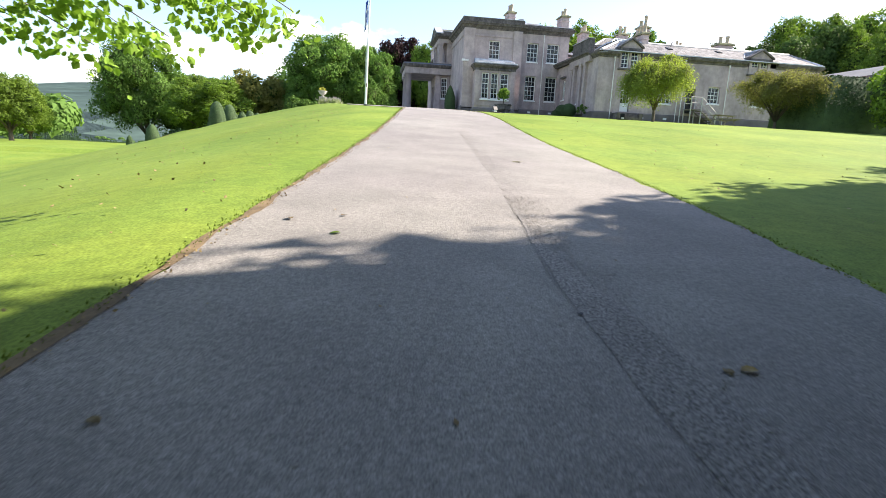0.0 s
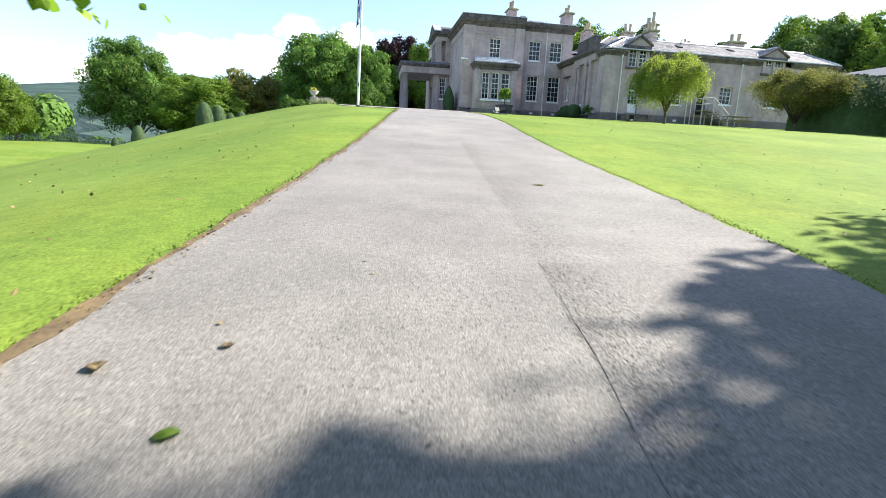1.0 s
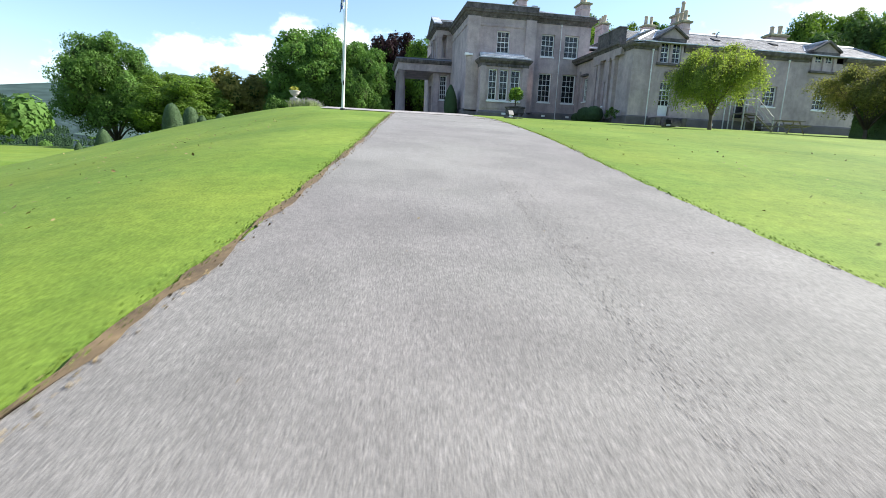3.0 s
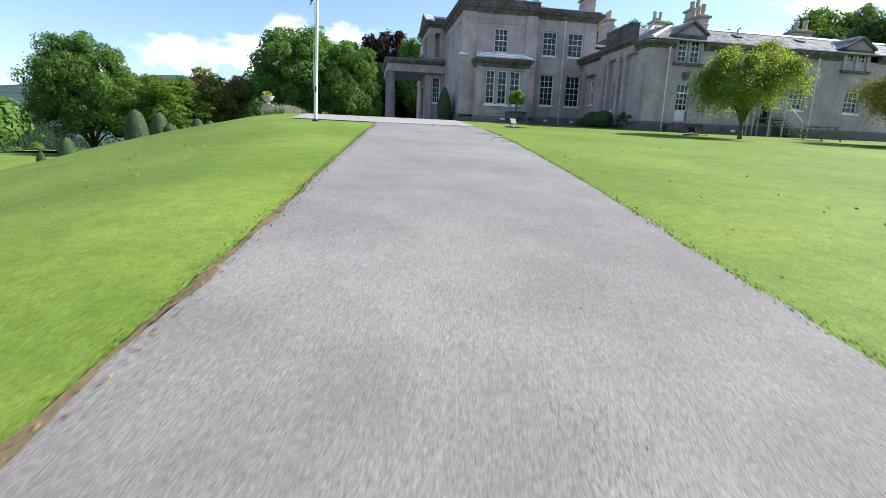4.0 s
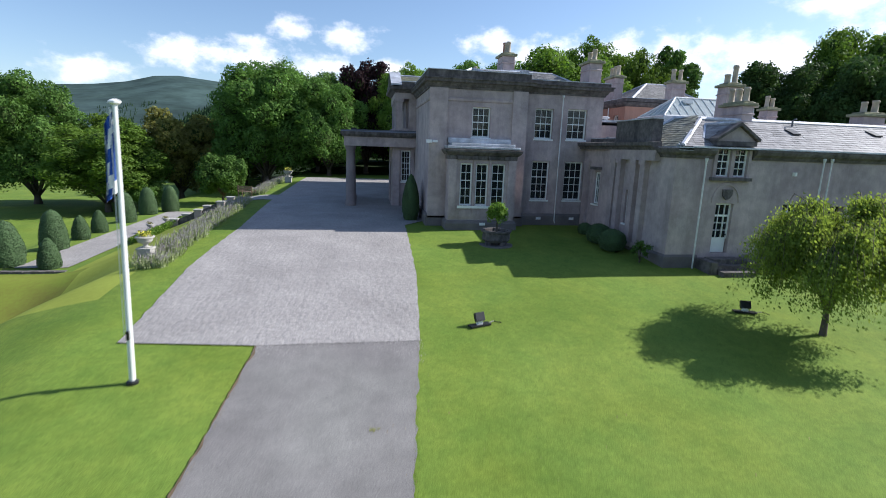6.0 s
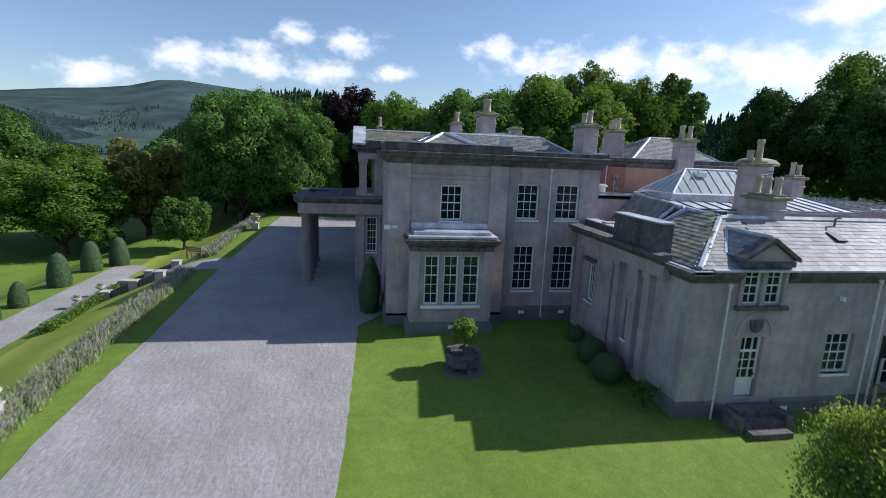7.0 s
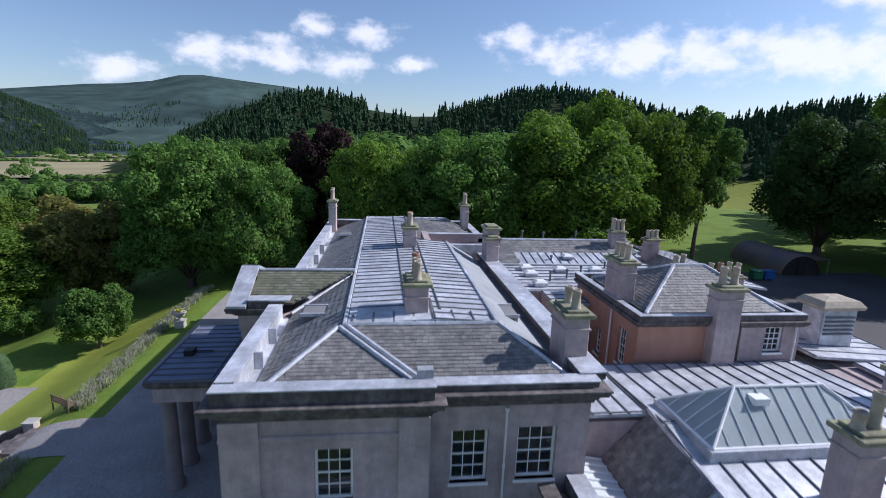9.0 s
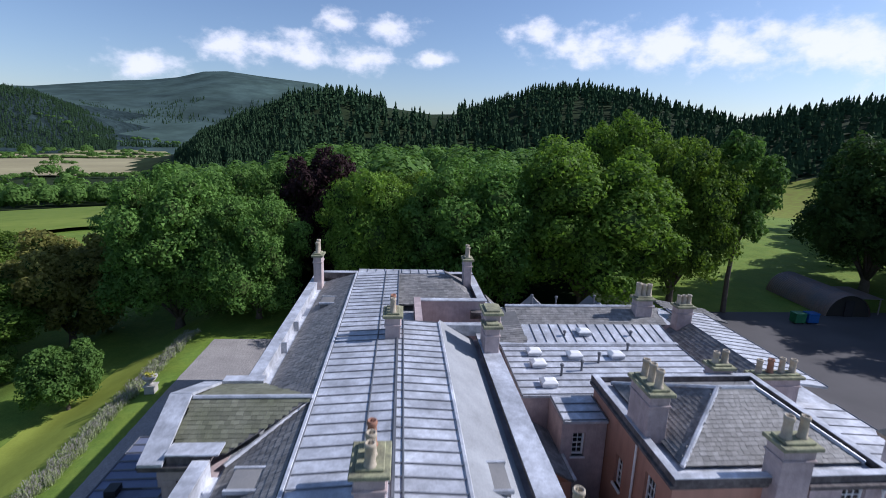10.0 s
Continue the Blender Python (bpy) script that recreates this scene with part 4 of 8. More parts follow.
# north range round the light well
lead_roof(house, [(12.0, 74.9, PLAT), (18.2, 74.9, PLAT), (18.2, 76.3, PLAT - 0.1), (12.0, 76.3, PLAT - 0.1)], 0.62, (), 0.03)
slate_slope(house, [(14.0, 70.6, 13.3), (20.0, 70.6, 13.3), (18.2, 74.8, PLAT), (14.9, 74.8, PLAT)], SLATE, 0.3, 0.22, seed=9, label="dark grey lapped slates")
slate_slope(house, [(19.95, 71, 13.1), (19.95, 76.4, 13.1), (18.2, 75.5, PLAT), (18.2, 74.8, PLAT)], SLATE, 0.3, 0.22, seed=10, label="dark grey lapped slates")
part("lead_capping", boxm(16.0, 20.4, 69.92, 70.42, 13.76, 13.82), LEAD, house)
part("lead_capping", boxm(16.2, 19.6, 65.6, 66.05, 13.3, 13.9), LEAD, house)
# small dormers on the side slopes
for x0, x1, y0, y1, z in ((10.25, 11.75, 53.5, 54.4, 13.2), (10.25, 11.75, 69.6, 70.7, 13.2), (16.98, 18.35, 53.3, 54.5, 13.15)):
    bm = boxm(x0, x1, y0, y1, z, z + 0.5)
    part("roof_dormer", bm, SLATE_PIECE, house)
    part("dormer_top", boxm(x0, x1, y0, y1, z + 0.504, z + 0.54), SLATE_PIECE, house)
    for a, b, c_, d_ in ((x0 - 0.06, x1 + 0.06, y0 - 0.1, y0 - 0.004), (x0 - 0.06, x1 + 0.06, y1 + 0.004, y1 + 0.1)):
        part("dormer_edge", boxm(a, b, c_, d_, z + 0.46, z + 0.58), LEAD, house)
# hatch upstands along the west gutter
for y in (50.6, 52.6, 64.2, 67.0):
    part("lead_upstand", boxm(9.21, 9.5, y, y + 0.08, 12.9, 13.52), LEAD, house)

chimney(house, 13.95, 14.75, 51.95, 53.2, 13.9, 15.2, 3, along="y", red=(2,), pot_r=0.15, pot_h=0.75)
chimney(house, 14.35, 15.05, 62.9, 64.1, 13.9, 15.3, 3, along="y", red=(1, 2), pot_r=0.15, pot_h=0.7)
chimney(house, 9.0, 9.55, 74.6, 75.6, 12.9, 15.3, 2, along="y", pot_r=0.15)
chimney(house, 19.45, 20.0, 74.4, 75.4, 12.9, 15.2, 2, along="y", pot_r=0.15)
chimney(house, 19.15, 19.85, 63.1, 63.9, 12.9, 14.7, 0, along="y")
chimney(house, 19.2, 19.95, 63.6, 64.8, 12.6, 15.2, 0)
chimney(house, 18.95, 19.75, 50.0, 51.3, 12.3, 14.75, 2, along="y", pot_r=0.16, pot_h=0.65)

# ---- south-east service wing ----
wing = thing("house_wing", "long low grey stone wing with slate roof and pedimented dormers", "house wing")
wall_panel("wall", wing, STONE, "y", 39.6, 18.45, 38.8, 3.6, 9.35, 0.45, [(20.66, 21.52, 5.1, 7.35), (20.32, 21.92, 8.55, 9.35), (24.05, 25.2, 5.9, 7.42), (26.4, 27.35, 5.25, 7.3), (28.5, 29.6, 6.15, 7.52), (32.6, 33.75, 6.12, 7.5)])
wall_panel("wall", wing, STONE, "x", 18.454, 40.05, 48.55, 3.8, 9.6, 0.45, [(46.35, 47.05, 6.5, 8.3), (42.75, 43.45, 5.9, 7.6)])
wall_panel("wall", wing, STONE, "x", 38.8, 40.05, 46.6, 3.6, 9.35, 0.4, inward=-1)
wall_panel("wall", wing, STONE, "y", 47.0, 18.9, 38.8, 3.6, 10.3, 0.4, inward=-1)
# Wing rooms: unseen floors and wall, coloured as if no light reached them.
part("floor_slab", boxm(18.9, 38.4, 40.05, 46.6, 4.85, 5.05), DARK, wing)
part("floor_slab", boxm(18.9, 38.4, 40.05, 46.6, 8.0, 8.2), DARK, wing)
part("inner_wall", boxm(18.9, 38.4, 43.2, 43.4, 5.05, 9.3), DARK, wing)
EAVES = [(0, 9.28), (0.05, 9.28), (0.1, 9.4), (0.24, 9.5), (0.3, 9.62), (0.3, 9.7), (0, 9.72)]
for path in ([(18.45, 40.8), (18.45, 39.6), (20.15, 39.6)], [(22.08, 39.6), (31.7, 39.6)], [(34.5, 39.6), (38.8, 39.6), (38.8, 46)]):
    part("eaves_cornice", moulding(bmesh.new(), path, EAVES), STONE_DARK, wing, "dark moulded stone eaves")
part("plinth", moulding(bmesh.new(), [(18.45, 48.5), (18.45, 39.6), (20.0, 39.6)], [(0, 3.7), (0.1, 3.7), (0.1, 4.95), (0.03, 5.03), (0, 5.04)]), PLINTH, wing, "dark damp stone plinth")
part("plinth", moulding(bmesh.new(), [(22.2, 39.6), (38.8, 39.6)], [(0, 3.6), (0.1, 3.6), (0.1, 4.95), (0.03, 5.03), (0, 5.04)]), PLINTH, wing, "dark damp stone plinth")
# west front of the wing: pilasters, entablature, blocking course
for y in (41.55, 42.35, 43.75, 44.35):
    bm = boxm(18.2, 18.46, y, y + 0.42, 4.9, 9.1)
    box(bm, 18.14, 18.46, y - 0.05, y + 0.47, 8.9, 9.1)
    box(bm, 18.14, 18.46, y - 0.05, y + 0.47, 4.9, 5.15)
    part("pilaster", bm, STONE, wing)
part("pilaster", boxm(18.3, 18.46, 47.6, 48.2, 4.9, 8.9), STONE, wing)
part("architrave", boxm(18.16, 18.458, 40.75, 45.0, 9.104, 9.578), STONE, wing)
part("cornice", moulding(bmesh.new(), [(18.45, 48.6), (18.45, 40.8)], [(0, 9.58), (0.3, 9.58), (0.36, 9.7), (0.5, 9.78), (0.52, 9.94), (0, 9.98)]), STONE_DARK, wing, "dark moulded stone cornice")
part("parapet", boxm(18.22, 18.72, 41.3, 44.6, 9.7, 10.98), STONE_DARK, wing)
part("lead_capping", boxm(18.16, 18.78, 41.25, 44.65, 10.982, 11.03), LEAD, wing)
part("parapet", boxm(18.76, 19.3, 44.66, 48.55, 9.7, 10.18), STONE_DARK, wing)
part("lead_capping", boxm(18.8, 19.4, 44.66, 48.58, 10.184, 10.23), LEAD, wing)
sash(wing, pose(18.58, 47.05, 6.5, 0, 0, -90), 0.7, 1.8, 3, 4)
sash(wing, pose(18.58, 43.45, 5.9, 0, 0, -90), 0.7, 1.7, 3, 4)
part("window_hood", boxm(18.2, 18.46, 46.2, 47.2, 8.45, 8.6), STONE_DARK, wing)
# south front: windows, doors, dormers
sash(wing, pose(24.05, 39.75, 5.9), 1.15, 1.52, 3, 4)
sash(wing, pose(28.5, 39.75, 6.15), 1.1, 1.37, 3, 4)
sash(wing, pose(32.6, 39.75, 6.12), 1.15, 1.38, 3, 4)
door = part("garden_door", boxm(20.72, 21.46, 39.76, 39.82, 5.12, 5.75), WHITE, wing, "white half-glazed garden door with fanlight")
bm = bmesh.new()
lattice(bm, [20.66, 20.74, 20.93, 20.96, 21.22, 21.25, 21.44, 21.52], [5.75, 5.8, 6.12, 6.15, 6.45, 6.48, 6.75, 6.84, 7.28, 7.35], 39.75, 39.82)
part("glazing", bm, WHITE, door)
for i in range(3):
    for j, (z0, z1) in enumerate(((5.8, 6.12), (6.15, 6.45), (6.48, 6.75), (6.84, 7.28))):
        x0 = (20.74, 20.96, 21.25)[i]
        part("pane", boxm(x0, x0 + 0.2, 39.78, 39.786, z0, z1), GLASS, door)
part("door_knob", lathe(bmesh.new(), [(0.02, 5.9), (0.035, 5.93), (0.02, 5.96)], 8, 21.42, 39.73), BLACK, door)
# arched recess over the garden door, with a carved shield
bm = bmesh.new()
arch = [(21.09 + 0.62 * math.cos(math.pi * k / 12), 7.4 + 0.75 * math.sin(math.pi * k / 12)) for k in range(13)]
outer = [(21.09 + 0.72 * math.cos(math.pi * k / 12), 7.4 + 0.86 * math.sin(math.pi * k / 12)) for k in range(13)]
loft(bm, [[(a[0], 39.56, a[1]), (b[0], 39.56, b[1]), (b[0], 39.61, b[1]), (a[0], 39.61, a[1])] for a, b in zip(arch, outer)], True, True, True)
bmesh.ops.recalc_face_normals(bm, faces=bm.faces)
part("arch_moulding", bm, STONE, wing)
bm = bmesh.new()
shield = [(20.85, 7.98), (20.86, 7.72), (20.97, 7.58), (21.09, 7.52), (21.21, 7.58), (21.32, 7.72), (21.33, 7.98)]
loft(bm, [[(x, 39.52, z) for x, z in shield], [(x, 39.61, z) for x, z in shield]], True, True, True)
bmesh.ops.recalc_face_normals(bm, faces=bm.faces)
part("carved_shield", bm, STONE_DARK, wing)


# Lit copy of the slate: sun on the wing's slopes put into colour.
SLATE_SUNLIT = material("sunlit_slate", (0.225, 0.22, 0.225), 0.6, scale=0.9, amount=0.22, fine=22, bump=0.2, island=0.3, tint=(0.26, 0.245, 0.235))
SLATE_WORN = material("worn_slate", (0.165, 0.165, 0.15), 0.8, scale=2.2, amount=0.4, fine=16, bump=0.3, island=0.4, tint=(0.25, 0.24, 0.17))
EZ, RZ, RY = 9.76, 11.12, 42.3


def pediment_dormer(x0, x1, lights, z0=8.5, z1=9.85):
    # Near-black backing stands for the unlit room behind the dormer lights.
    dormer = part("pediment_dormer", boxm(x0, x1, 39.96, 40.1, z0, z1), DARK, wing)
    for a, b in ((x0, lights[0][0]), *[(p[1], q[0]) for p, q in zip(lights, lights[1:])], (lights[-1][1], x1)):
        part("jamb", boxm(a, b, 39.52, 39.95, z0, z1), STONE, dormer)
    part("dormer_sill", boxm(x0 - 0.08, x1 + 0.08, 39.4, 39.8, z0 - 0.14, z0 - 0.004), STONE_DARK, dormer)
    part("dormer_head", boxm(x0 - 0.06, x1 + 0.06, 39.4, 40.0, z1 + 0.004, z1 + 0.2), STONE_DARK, dormer)
    mid, apex = (x0 + x1) / 2, z1 + 0.9
    bm = bmesh.new()
    tri = [(x0 - 0.06, z1 + 0.2), (x1 + 0.06, z1 + 0.2), (mid, apex - 0.06)]
    loft(bm, [[(x, 39.46, z) for x, z in tri], [(x, 39.8, z) for x, z in tri]], True, True, True)
    bmesh.ops.recalc_face_normals(bm, faces=bm.faces)
    part("tympanum", bm, STONE, dormer)
    for xe in (x0 - 0.14, x1 + 0.14):
        bm = bmesh.new()
        ring = [(xe, z1 + 0.2), (xe, z1 + 0.32), (mid, apex + 0.1), (mid, apex - 0.04)]
        loft(bm, [[(x, 39.3, z) for x, z in ring], [(x, 39.85, z) for x, z in ring]], True, True, True)
        bmesh.ops.recalc_face_normals(bm, faces=bm.faces)
        part("raking_cornice", bm, STONE_DARK, dormer)
    zl, zr = z1 + 0.28, apex + 0.06
    ye, yr = 39.5 + (zl - EZ) / 0.491, 39.5 + (zr - EZ) / 0.491
    slate_slope(wing, [(x0 - 0.12, ye, zl), (x0 - 0.12, 39.86, zl), (mid, 39.86, zr), (mid, yr, zr)], SLATE_SUNLIT, 0.3, 0.21, seed=28)
    slate_slope(wing, [(x1 + 0.12, 39.86, zl), (x1 + 0.12, ye, zl), (mid, yr, zr), (mid, 39.86, zr)], SLATE_SUNLIT, 0.3, 0.21, seed=29)
    for pts in ([(mid, 39.6, zr + 0.04), (mid, yr, zr + 0.04)], [(x0 - 0.12, ye, zl), (mid, yr, zr)], [(x1 + 0.12, ye, zl), (mid, yr, zr)]):
        flashing(wing, pts, 0.08)
    for a, b in lights:
        sash(dormer, pose(a, 39.66, z0), b - a, z1 - z0, 2, 4, 2, sill=False)
    return dormer


pediment_dormer(20.2, 22.0, [(20.36, 21.02), (21.2, 21.86)])
pediment_dormer(31.9, 33.9, [(32.15, 32.82), (33.0, 33.67)], 8.75, 9.8)
for x in (19.75, 30.05):
    downpipe(wing, x, 39.42, 4.3, 9.2)
for x in (25.6, 26.0):
    downpipe(wing, x, 39.42, 4.2, 9.35)
part("wall_lamp", boxm(24.24, 24.34, 39.44, 39.6, 8.64, 8.8), WHITE, wing)
for x in (24.6, 22.5):
    part("air_brick", boxm(x, x + 0.3, 39.46, 39.498, 4.6, 4.76), WHITE, wing)
# basement doorway: a black sheet stands for its unlit inside
part("basement_door", boxm(26.42, 27.33, 39.9, 39.96, 5.26, 7.28), BLACK, wing, "black sheet for the unlit inside of an open doorway")

# wing roof
slate_slope(wing, [(18.5, 39.4, EZ), (22.0, 39.45, EZ), (22.0, RY, RZ), (21.25, RY, RZ)], SLATE_SUNLIT, 0.3, 0.21, seed=21, label="weathered grey slates, paler to stand for sun")
slate_slope(wing, [(22.0, 39.45, EZ), (38.9, 39.45, EZ), (37.9, RY, RZ), (22.0, RY, RZ)], SLATE_SUNLIT, 0.32, 0.24, seed=22, label="weathered grey slates, paler to stand for sun")
slate_slope(wing, [(18.5, 44.3, EZ), (18.5, 39.4, EZ), (21.25, RY, RZ), (21.1, 44.05, RZ + 0.12)], SLATE_WORN, 0.26, 0.22, seed=23, label="mottled slates with worn edges")
slate_slope(wing, [(23.2, RY + 0.1, 10.55), (23.2, 44.4, 10.55), (21.1, 44.05, RZ + 0.12), (21.25, RY, RZ)], SLATE, 0.3, 0.21, seed=27)
slate_slope(wing, [(22.6, 45.9, 9.8), (18.9, 45.9, 9.8), (21.1, 44.07, RZ + 0.1)], SLATE, 0.3, 0.21, seed=26)
slate_slope(wing, [(38.9, 45.9, EZ), (23.0, 45.9, EZ), (23.0, RY, RZ), (37.9, RY, RZ)], SLATE, 0.3, 0.21, seed=24)
slate_slope(wing, [(38.9, 39.45, EZ), (38.9, 45.9, EZ), (37.9, RY + 0.2, RZ), (37.9, RY - 0.2, RZ)], SLATE, 0.3, 0.21, seed=25)
for pts in ([(18.55, 39.45, EZ + 0.04), (21.25, RY, RZ)], [(21.25, RY, RZ + 0.03), (37.9, RY, RZ + 0.03)], [(21.25, RY, RZ + 0.03), (21.1, 44.05, RZ + 0.15)], [(18.95, 44.3, EZ + 0.16), (21.1, 44.05, RZ + 0.15)], [(37.9, RY, RZ), (38.85, 39.5, EZ + 0.04)]):
    flashing(wing, pts, 0.11)
part("gutter_deck", boxm(18.3, 19.0, 39.3, 41.49, 9.6, 9.74), LEAD, wing)
part("gutter", boxm(19.01, 38.9, 39.26, 39.42, 9.724, 9.79), LEAD, wing)
for x, y in ((25.4, 41.2), (30.2, 41.4), (34.6, 41.4)):
    z = EZ + (y - 39.45) / (RY - 39.45) * (RZ - EZ)
    bm = box(bmesh.new(), -0.2, 0.2, -0.32, 0.32, 0, 0.07)
    ob = part("skylight", bm, BLACK, wing, "small dark roof light")
    ob.matrix_local = pose(x, y, z + 0.02, 22.4, 0, 0)
bm = tube(bmesh.new(), [(26.0, 41.9, 10.7), (26.0, 41.9, 11.25), (26.0, 41.7, 11.3)], 0.045, 6)
part("vent_pipe", bm, LEAD_DARK, wing)
chimney(wing, 23.4, 24.02, 42.2, 43.7, 9.8, 11.85, 3, along="y", pot_r=0.155, pot_h=0.7, mat=STONE)
chimney(wing, 24.85, 25.75, 45.3, 46.1, 9.8, 13.15, 2, along="x", pot_r=0.17, pot_h=0.5, tall=1)
chimney(wing, 31.5, 32.9, 43.2, 44.0, 10.0, 11.75, 2, along="x", pot_r=0.17, pot_h=0.65)

# ---- middle roofs between the wing and the main block ----
court = thing("service_range", "inner service range with lead flats and a glazed roof lantern", "house range")
part("wall", boxm(22.104, 33.0, 47.004, 54.2, 4.3, 11.0), STONE, court)
part("wall", boxm(22.2, 31.4, 45.9, 47.0, 9.6, 11.0), STONE, court)
part("wall", boxm(19.404, 22.1, 50.0, 54.2, 4.3, 11.1), STONE, court)
part("wall", boxm(19.404, 22.1, 47.004, 49.996, 4.3, 9.4), STONE, court)
lead_roof(court, [(22.1, 45.8, 11.1), (31.5, 45.8, 11.1), (31.5, 49, 11.55), (22.1, 49, 11.55)], 0.72, (0.0,), 0.035, "pale lead sheets with dark rolled joints")
lead_roof(court, [(31.5, 54.1, 11.2), (22.1, 54.1, 11.2), (22.1, 49.05, 11.55), (31.5, 49.05, 11.55)], 0.72, (0.02, 0.98), 0.035, "pale lead sheets with dark rolled joints")
lead_roof(court, [(22.05, 54.1, 11.2), (19.45, 54.1, 11.2), (19.45, 49.9, 11.42), (22.05, 49.9, 11.42)], 0.66, (0.02, 0.98), 0.035, "pale lead sheets with dark rolled joints")
slate_slope(court, [(20.6, 50.0, 9.75), (20.6, 46.4, 9.75), (22.1, 46.4, 11.15), (22.1, 50.0, 11.4)], SLATE, 0.28, 0.2, seed=31)
flashing(court, [(22.1, 49.95, 11.5), (22.1, 45.85, 11.15)], 0.1)
flashing(court, [(20.55, 46.35, 9.8), (22.1, 46.3, 11.2)], 0.1)
for x, y, z in ((23.2, 45.3, 10.75), (23.7, 44.9, 10.95), (23.1, 44.6, 11.15)):
    part("gutter_block", boxm(x - 0.2, x + 0.2, y - 0.16, y + 0.16, z - 0.7, z), STONE_DARK, court)
    part("lead_capping", boxm(x - 0.24, x + 0.24, y - 0.2, y + 0.2, z + 0.002, z + 0.05), LEAD, court)
# small glazed lean-to by the main block
bm = bmesh.new()
loft(bm, [[(19.0, y, 10.02), (20.55, y, 9.72), (20.55, y, 9.76), (19.0, y, 10.06)] for y in (46.7, 49.9)], True, True, True)
bmesh.ops.recalc_face_normals(bm, faces=bm.faces)
glaze = part("glazed_gutter_roof", bm, ROOF_GLASS, court, "small glazed roof beside the main block")
for k in range(9):
    part("glazing_bar", tube(bmesh.new(), [(19.0, 46.75 + 0.385 * k, 10.09), (20.55, 46.75 + 0.385 * k, 9.79)], 0.045, 5), WHITE, glaze)
for x in (20.3, 21.2):
    part("roof_vent", lathe(bmesh.new(), [(0.2, 11.3), (0.2, 11.62), (0.3, 11.66), (0.3, 11.74), (0.1, 11.8)], 10, x, 51.9), LEAD, court)
# lantern
LX0, LX1, LY0, LY1, LZ, LM = 22.65, 28.7, 47.45, 50.3, 11.66, 48.85
lan = part("roof_lantern", boxm(LX0 - 0.12, LX1 + 0.12, LY0 - 0.12, LY1 + 0.12, 11.1, LZ), LEAD, court, "large glazed hipped roof lantern")
A, B = (24.15, LM, 12.85), (27.2, LM, 12.85)
c = [(LX0, LY0, LZ), (LX1, LY0, LZ), (LX1, LY1, LZ), (LX0, LY1, LZ)]
for quad in ((c[0], c[1], B, A), (c[2], c[3], A, B), (c[1], c[2], B), (c[3], c[0], A)):
    bm = bmesh.new()
    bm.faces.new([bm.verts.new(p) for p in quad])
    bmesh.ops.solidify(bm, geom=bm.faces[:], thickness=0.02)
    part("lantern_glass", bm, ROOF_GLASS, lan)
bm = bmesh.new()
for k in range(1, 11):
    x = LX0 + (LX1 - LX0) * k / 11
    s_ = min(1.0, (x - LX0) / (A[0] - LX0), (LX1 - x) / (LX1 - B[0]))
    for y0 in (LY0, LY1):
        tube(bm, [(x, y0, LZ + 0.02), (x, y0 + (LM - y0) * s_, LZ + (12.88 - LZ) * s_)], 0.025, 5)
for k in range(1, 6):
    y = LY0 + (LY1 - LY0) * k / 6
    s_ = min(1.0, (y - LY0) / (LM - LY0), (LY1 - y) / (LY1 - LM))
    for x0, top in ((LX0, A), (LX1, B)):
        tube(bm, [(x0, y, LZ + 0.02), (x0 + (top[0] - x0) * s_, y, LZ + (12.88 - LZ) * s_)], 0.025, 5)
for p, q in ((c[0], A), (c[3], A), (c[1], B), (c[2], B), (A, B)):
    tube(bm, [(p[0], p[1], p[2] + 0.03), (q[0], q[1], q[2] + 0.03)], 0.045, 6)
for p, q in zip(c, c[1:] + c[:1]):
    tube(bm, [p, q], 0.06, 6)
part("glazing", bm, WHITE, lan, "white lantern glazing bars")["kind"] = "stuff"
part("roof_hatch", boxm(24.5, 25.0, 48.3, 48.7, 12.5, 12.72), WHITE, lan)

# ---- pink rendered block ----
pink = thing("pink_block", "tall block with salmon-pink rendered walls and slate roof", "house range")
wall_panel("wall", pink, PINK, "y", 54.3, 23.9, 28.5, 4.5, 12.85, 0.4, inward=1, label="salmon-pink rendered wall")
wall_panel("wall", pink, STONE, "y", 54.1, 28.504, 31.3, 4.5, 12.85, 0.4, [(29.65, 30.5, 11.6, 12.75), (29.8, 30.5, 10.3, 10.75)])
wall_panel("wall", pink, PINK, "x", 23.904, 54.7, 61.0, 4.5, 12.85, 0.4, [(55.2, 55.95, 10.5, 12.2), (57.6, 58.2, 10.0, 11.3)], label="salmon-pink rendered wall")
wall_panel("wall", pink, STONE, "x", 31.3, 54.5, 61, 4.5, 12.85, 0.4, inward=-1)
wall_panel("wall", pink, PINK, "y", 61.0, 24.3, 30.9, 4.5, 12.85, 0.4, inward=-1, label="salmon-pink rendered wall")
# Unseen floor and wall, near-black for the unlit rooms of this block.
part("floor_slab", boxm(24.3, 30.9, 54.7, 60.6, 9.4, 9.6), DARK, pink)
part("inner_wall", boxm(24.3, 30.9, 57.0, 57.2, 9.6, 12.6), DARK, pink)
sash(pink, pose(29.65, 54.22, 11.6), 0.85, 1.15, 3, 4)
sash(pink, pose(29.8, 54.22, 10.3), 0.7, 0.45, 3, 1, 0)
sash(pink, pose(24.02, 55.95, 10.5, 0, 0, -90), 0.75, 1.7, 3, 4)
sash(pink, pose(24.02, 58.2, 10.0, 0, 0, -90), 0.6, 1.3, 2, 4)
ring = [(23.9, 61), (23.9, 54.3), (28.5, 54.3), (28.5, 54.1), (31.3, 54.1), (31.3, 61.0)]
part("cornice", moulding(bmesh.new(), ring, [(0, 12.75), (0.08, 12.78), (0.22, 12.92), (0.24, 13.05), (0, 13.1)]), STONE_DARK, pink, "dark stone cornice")
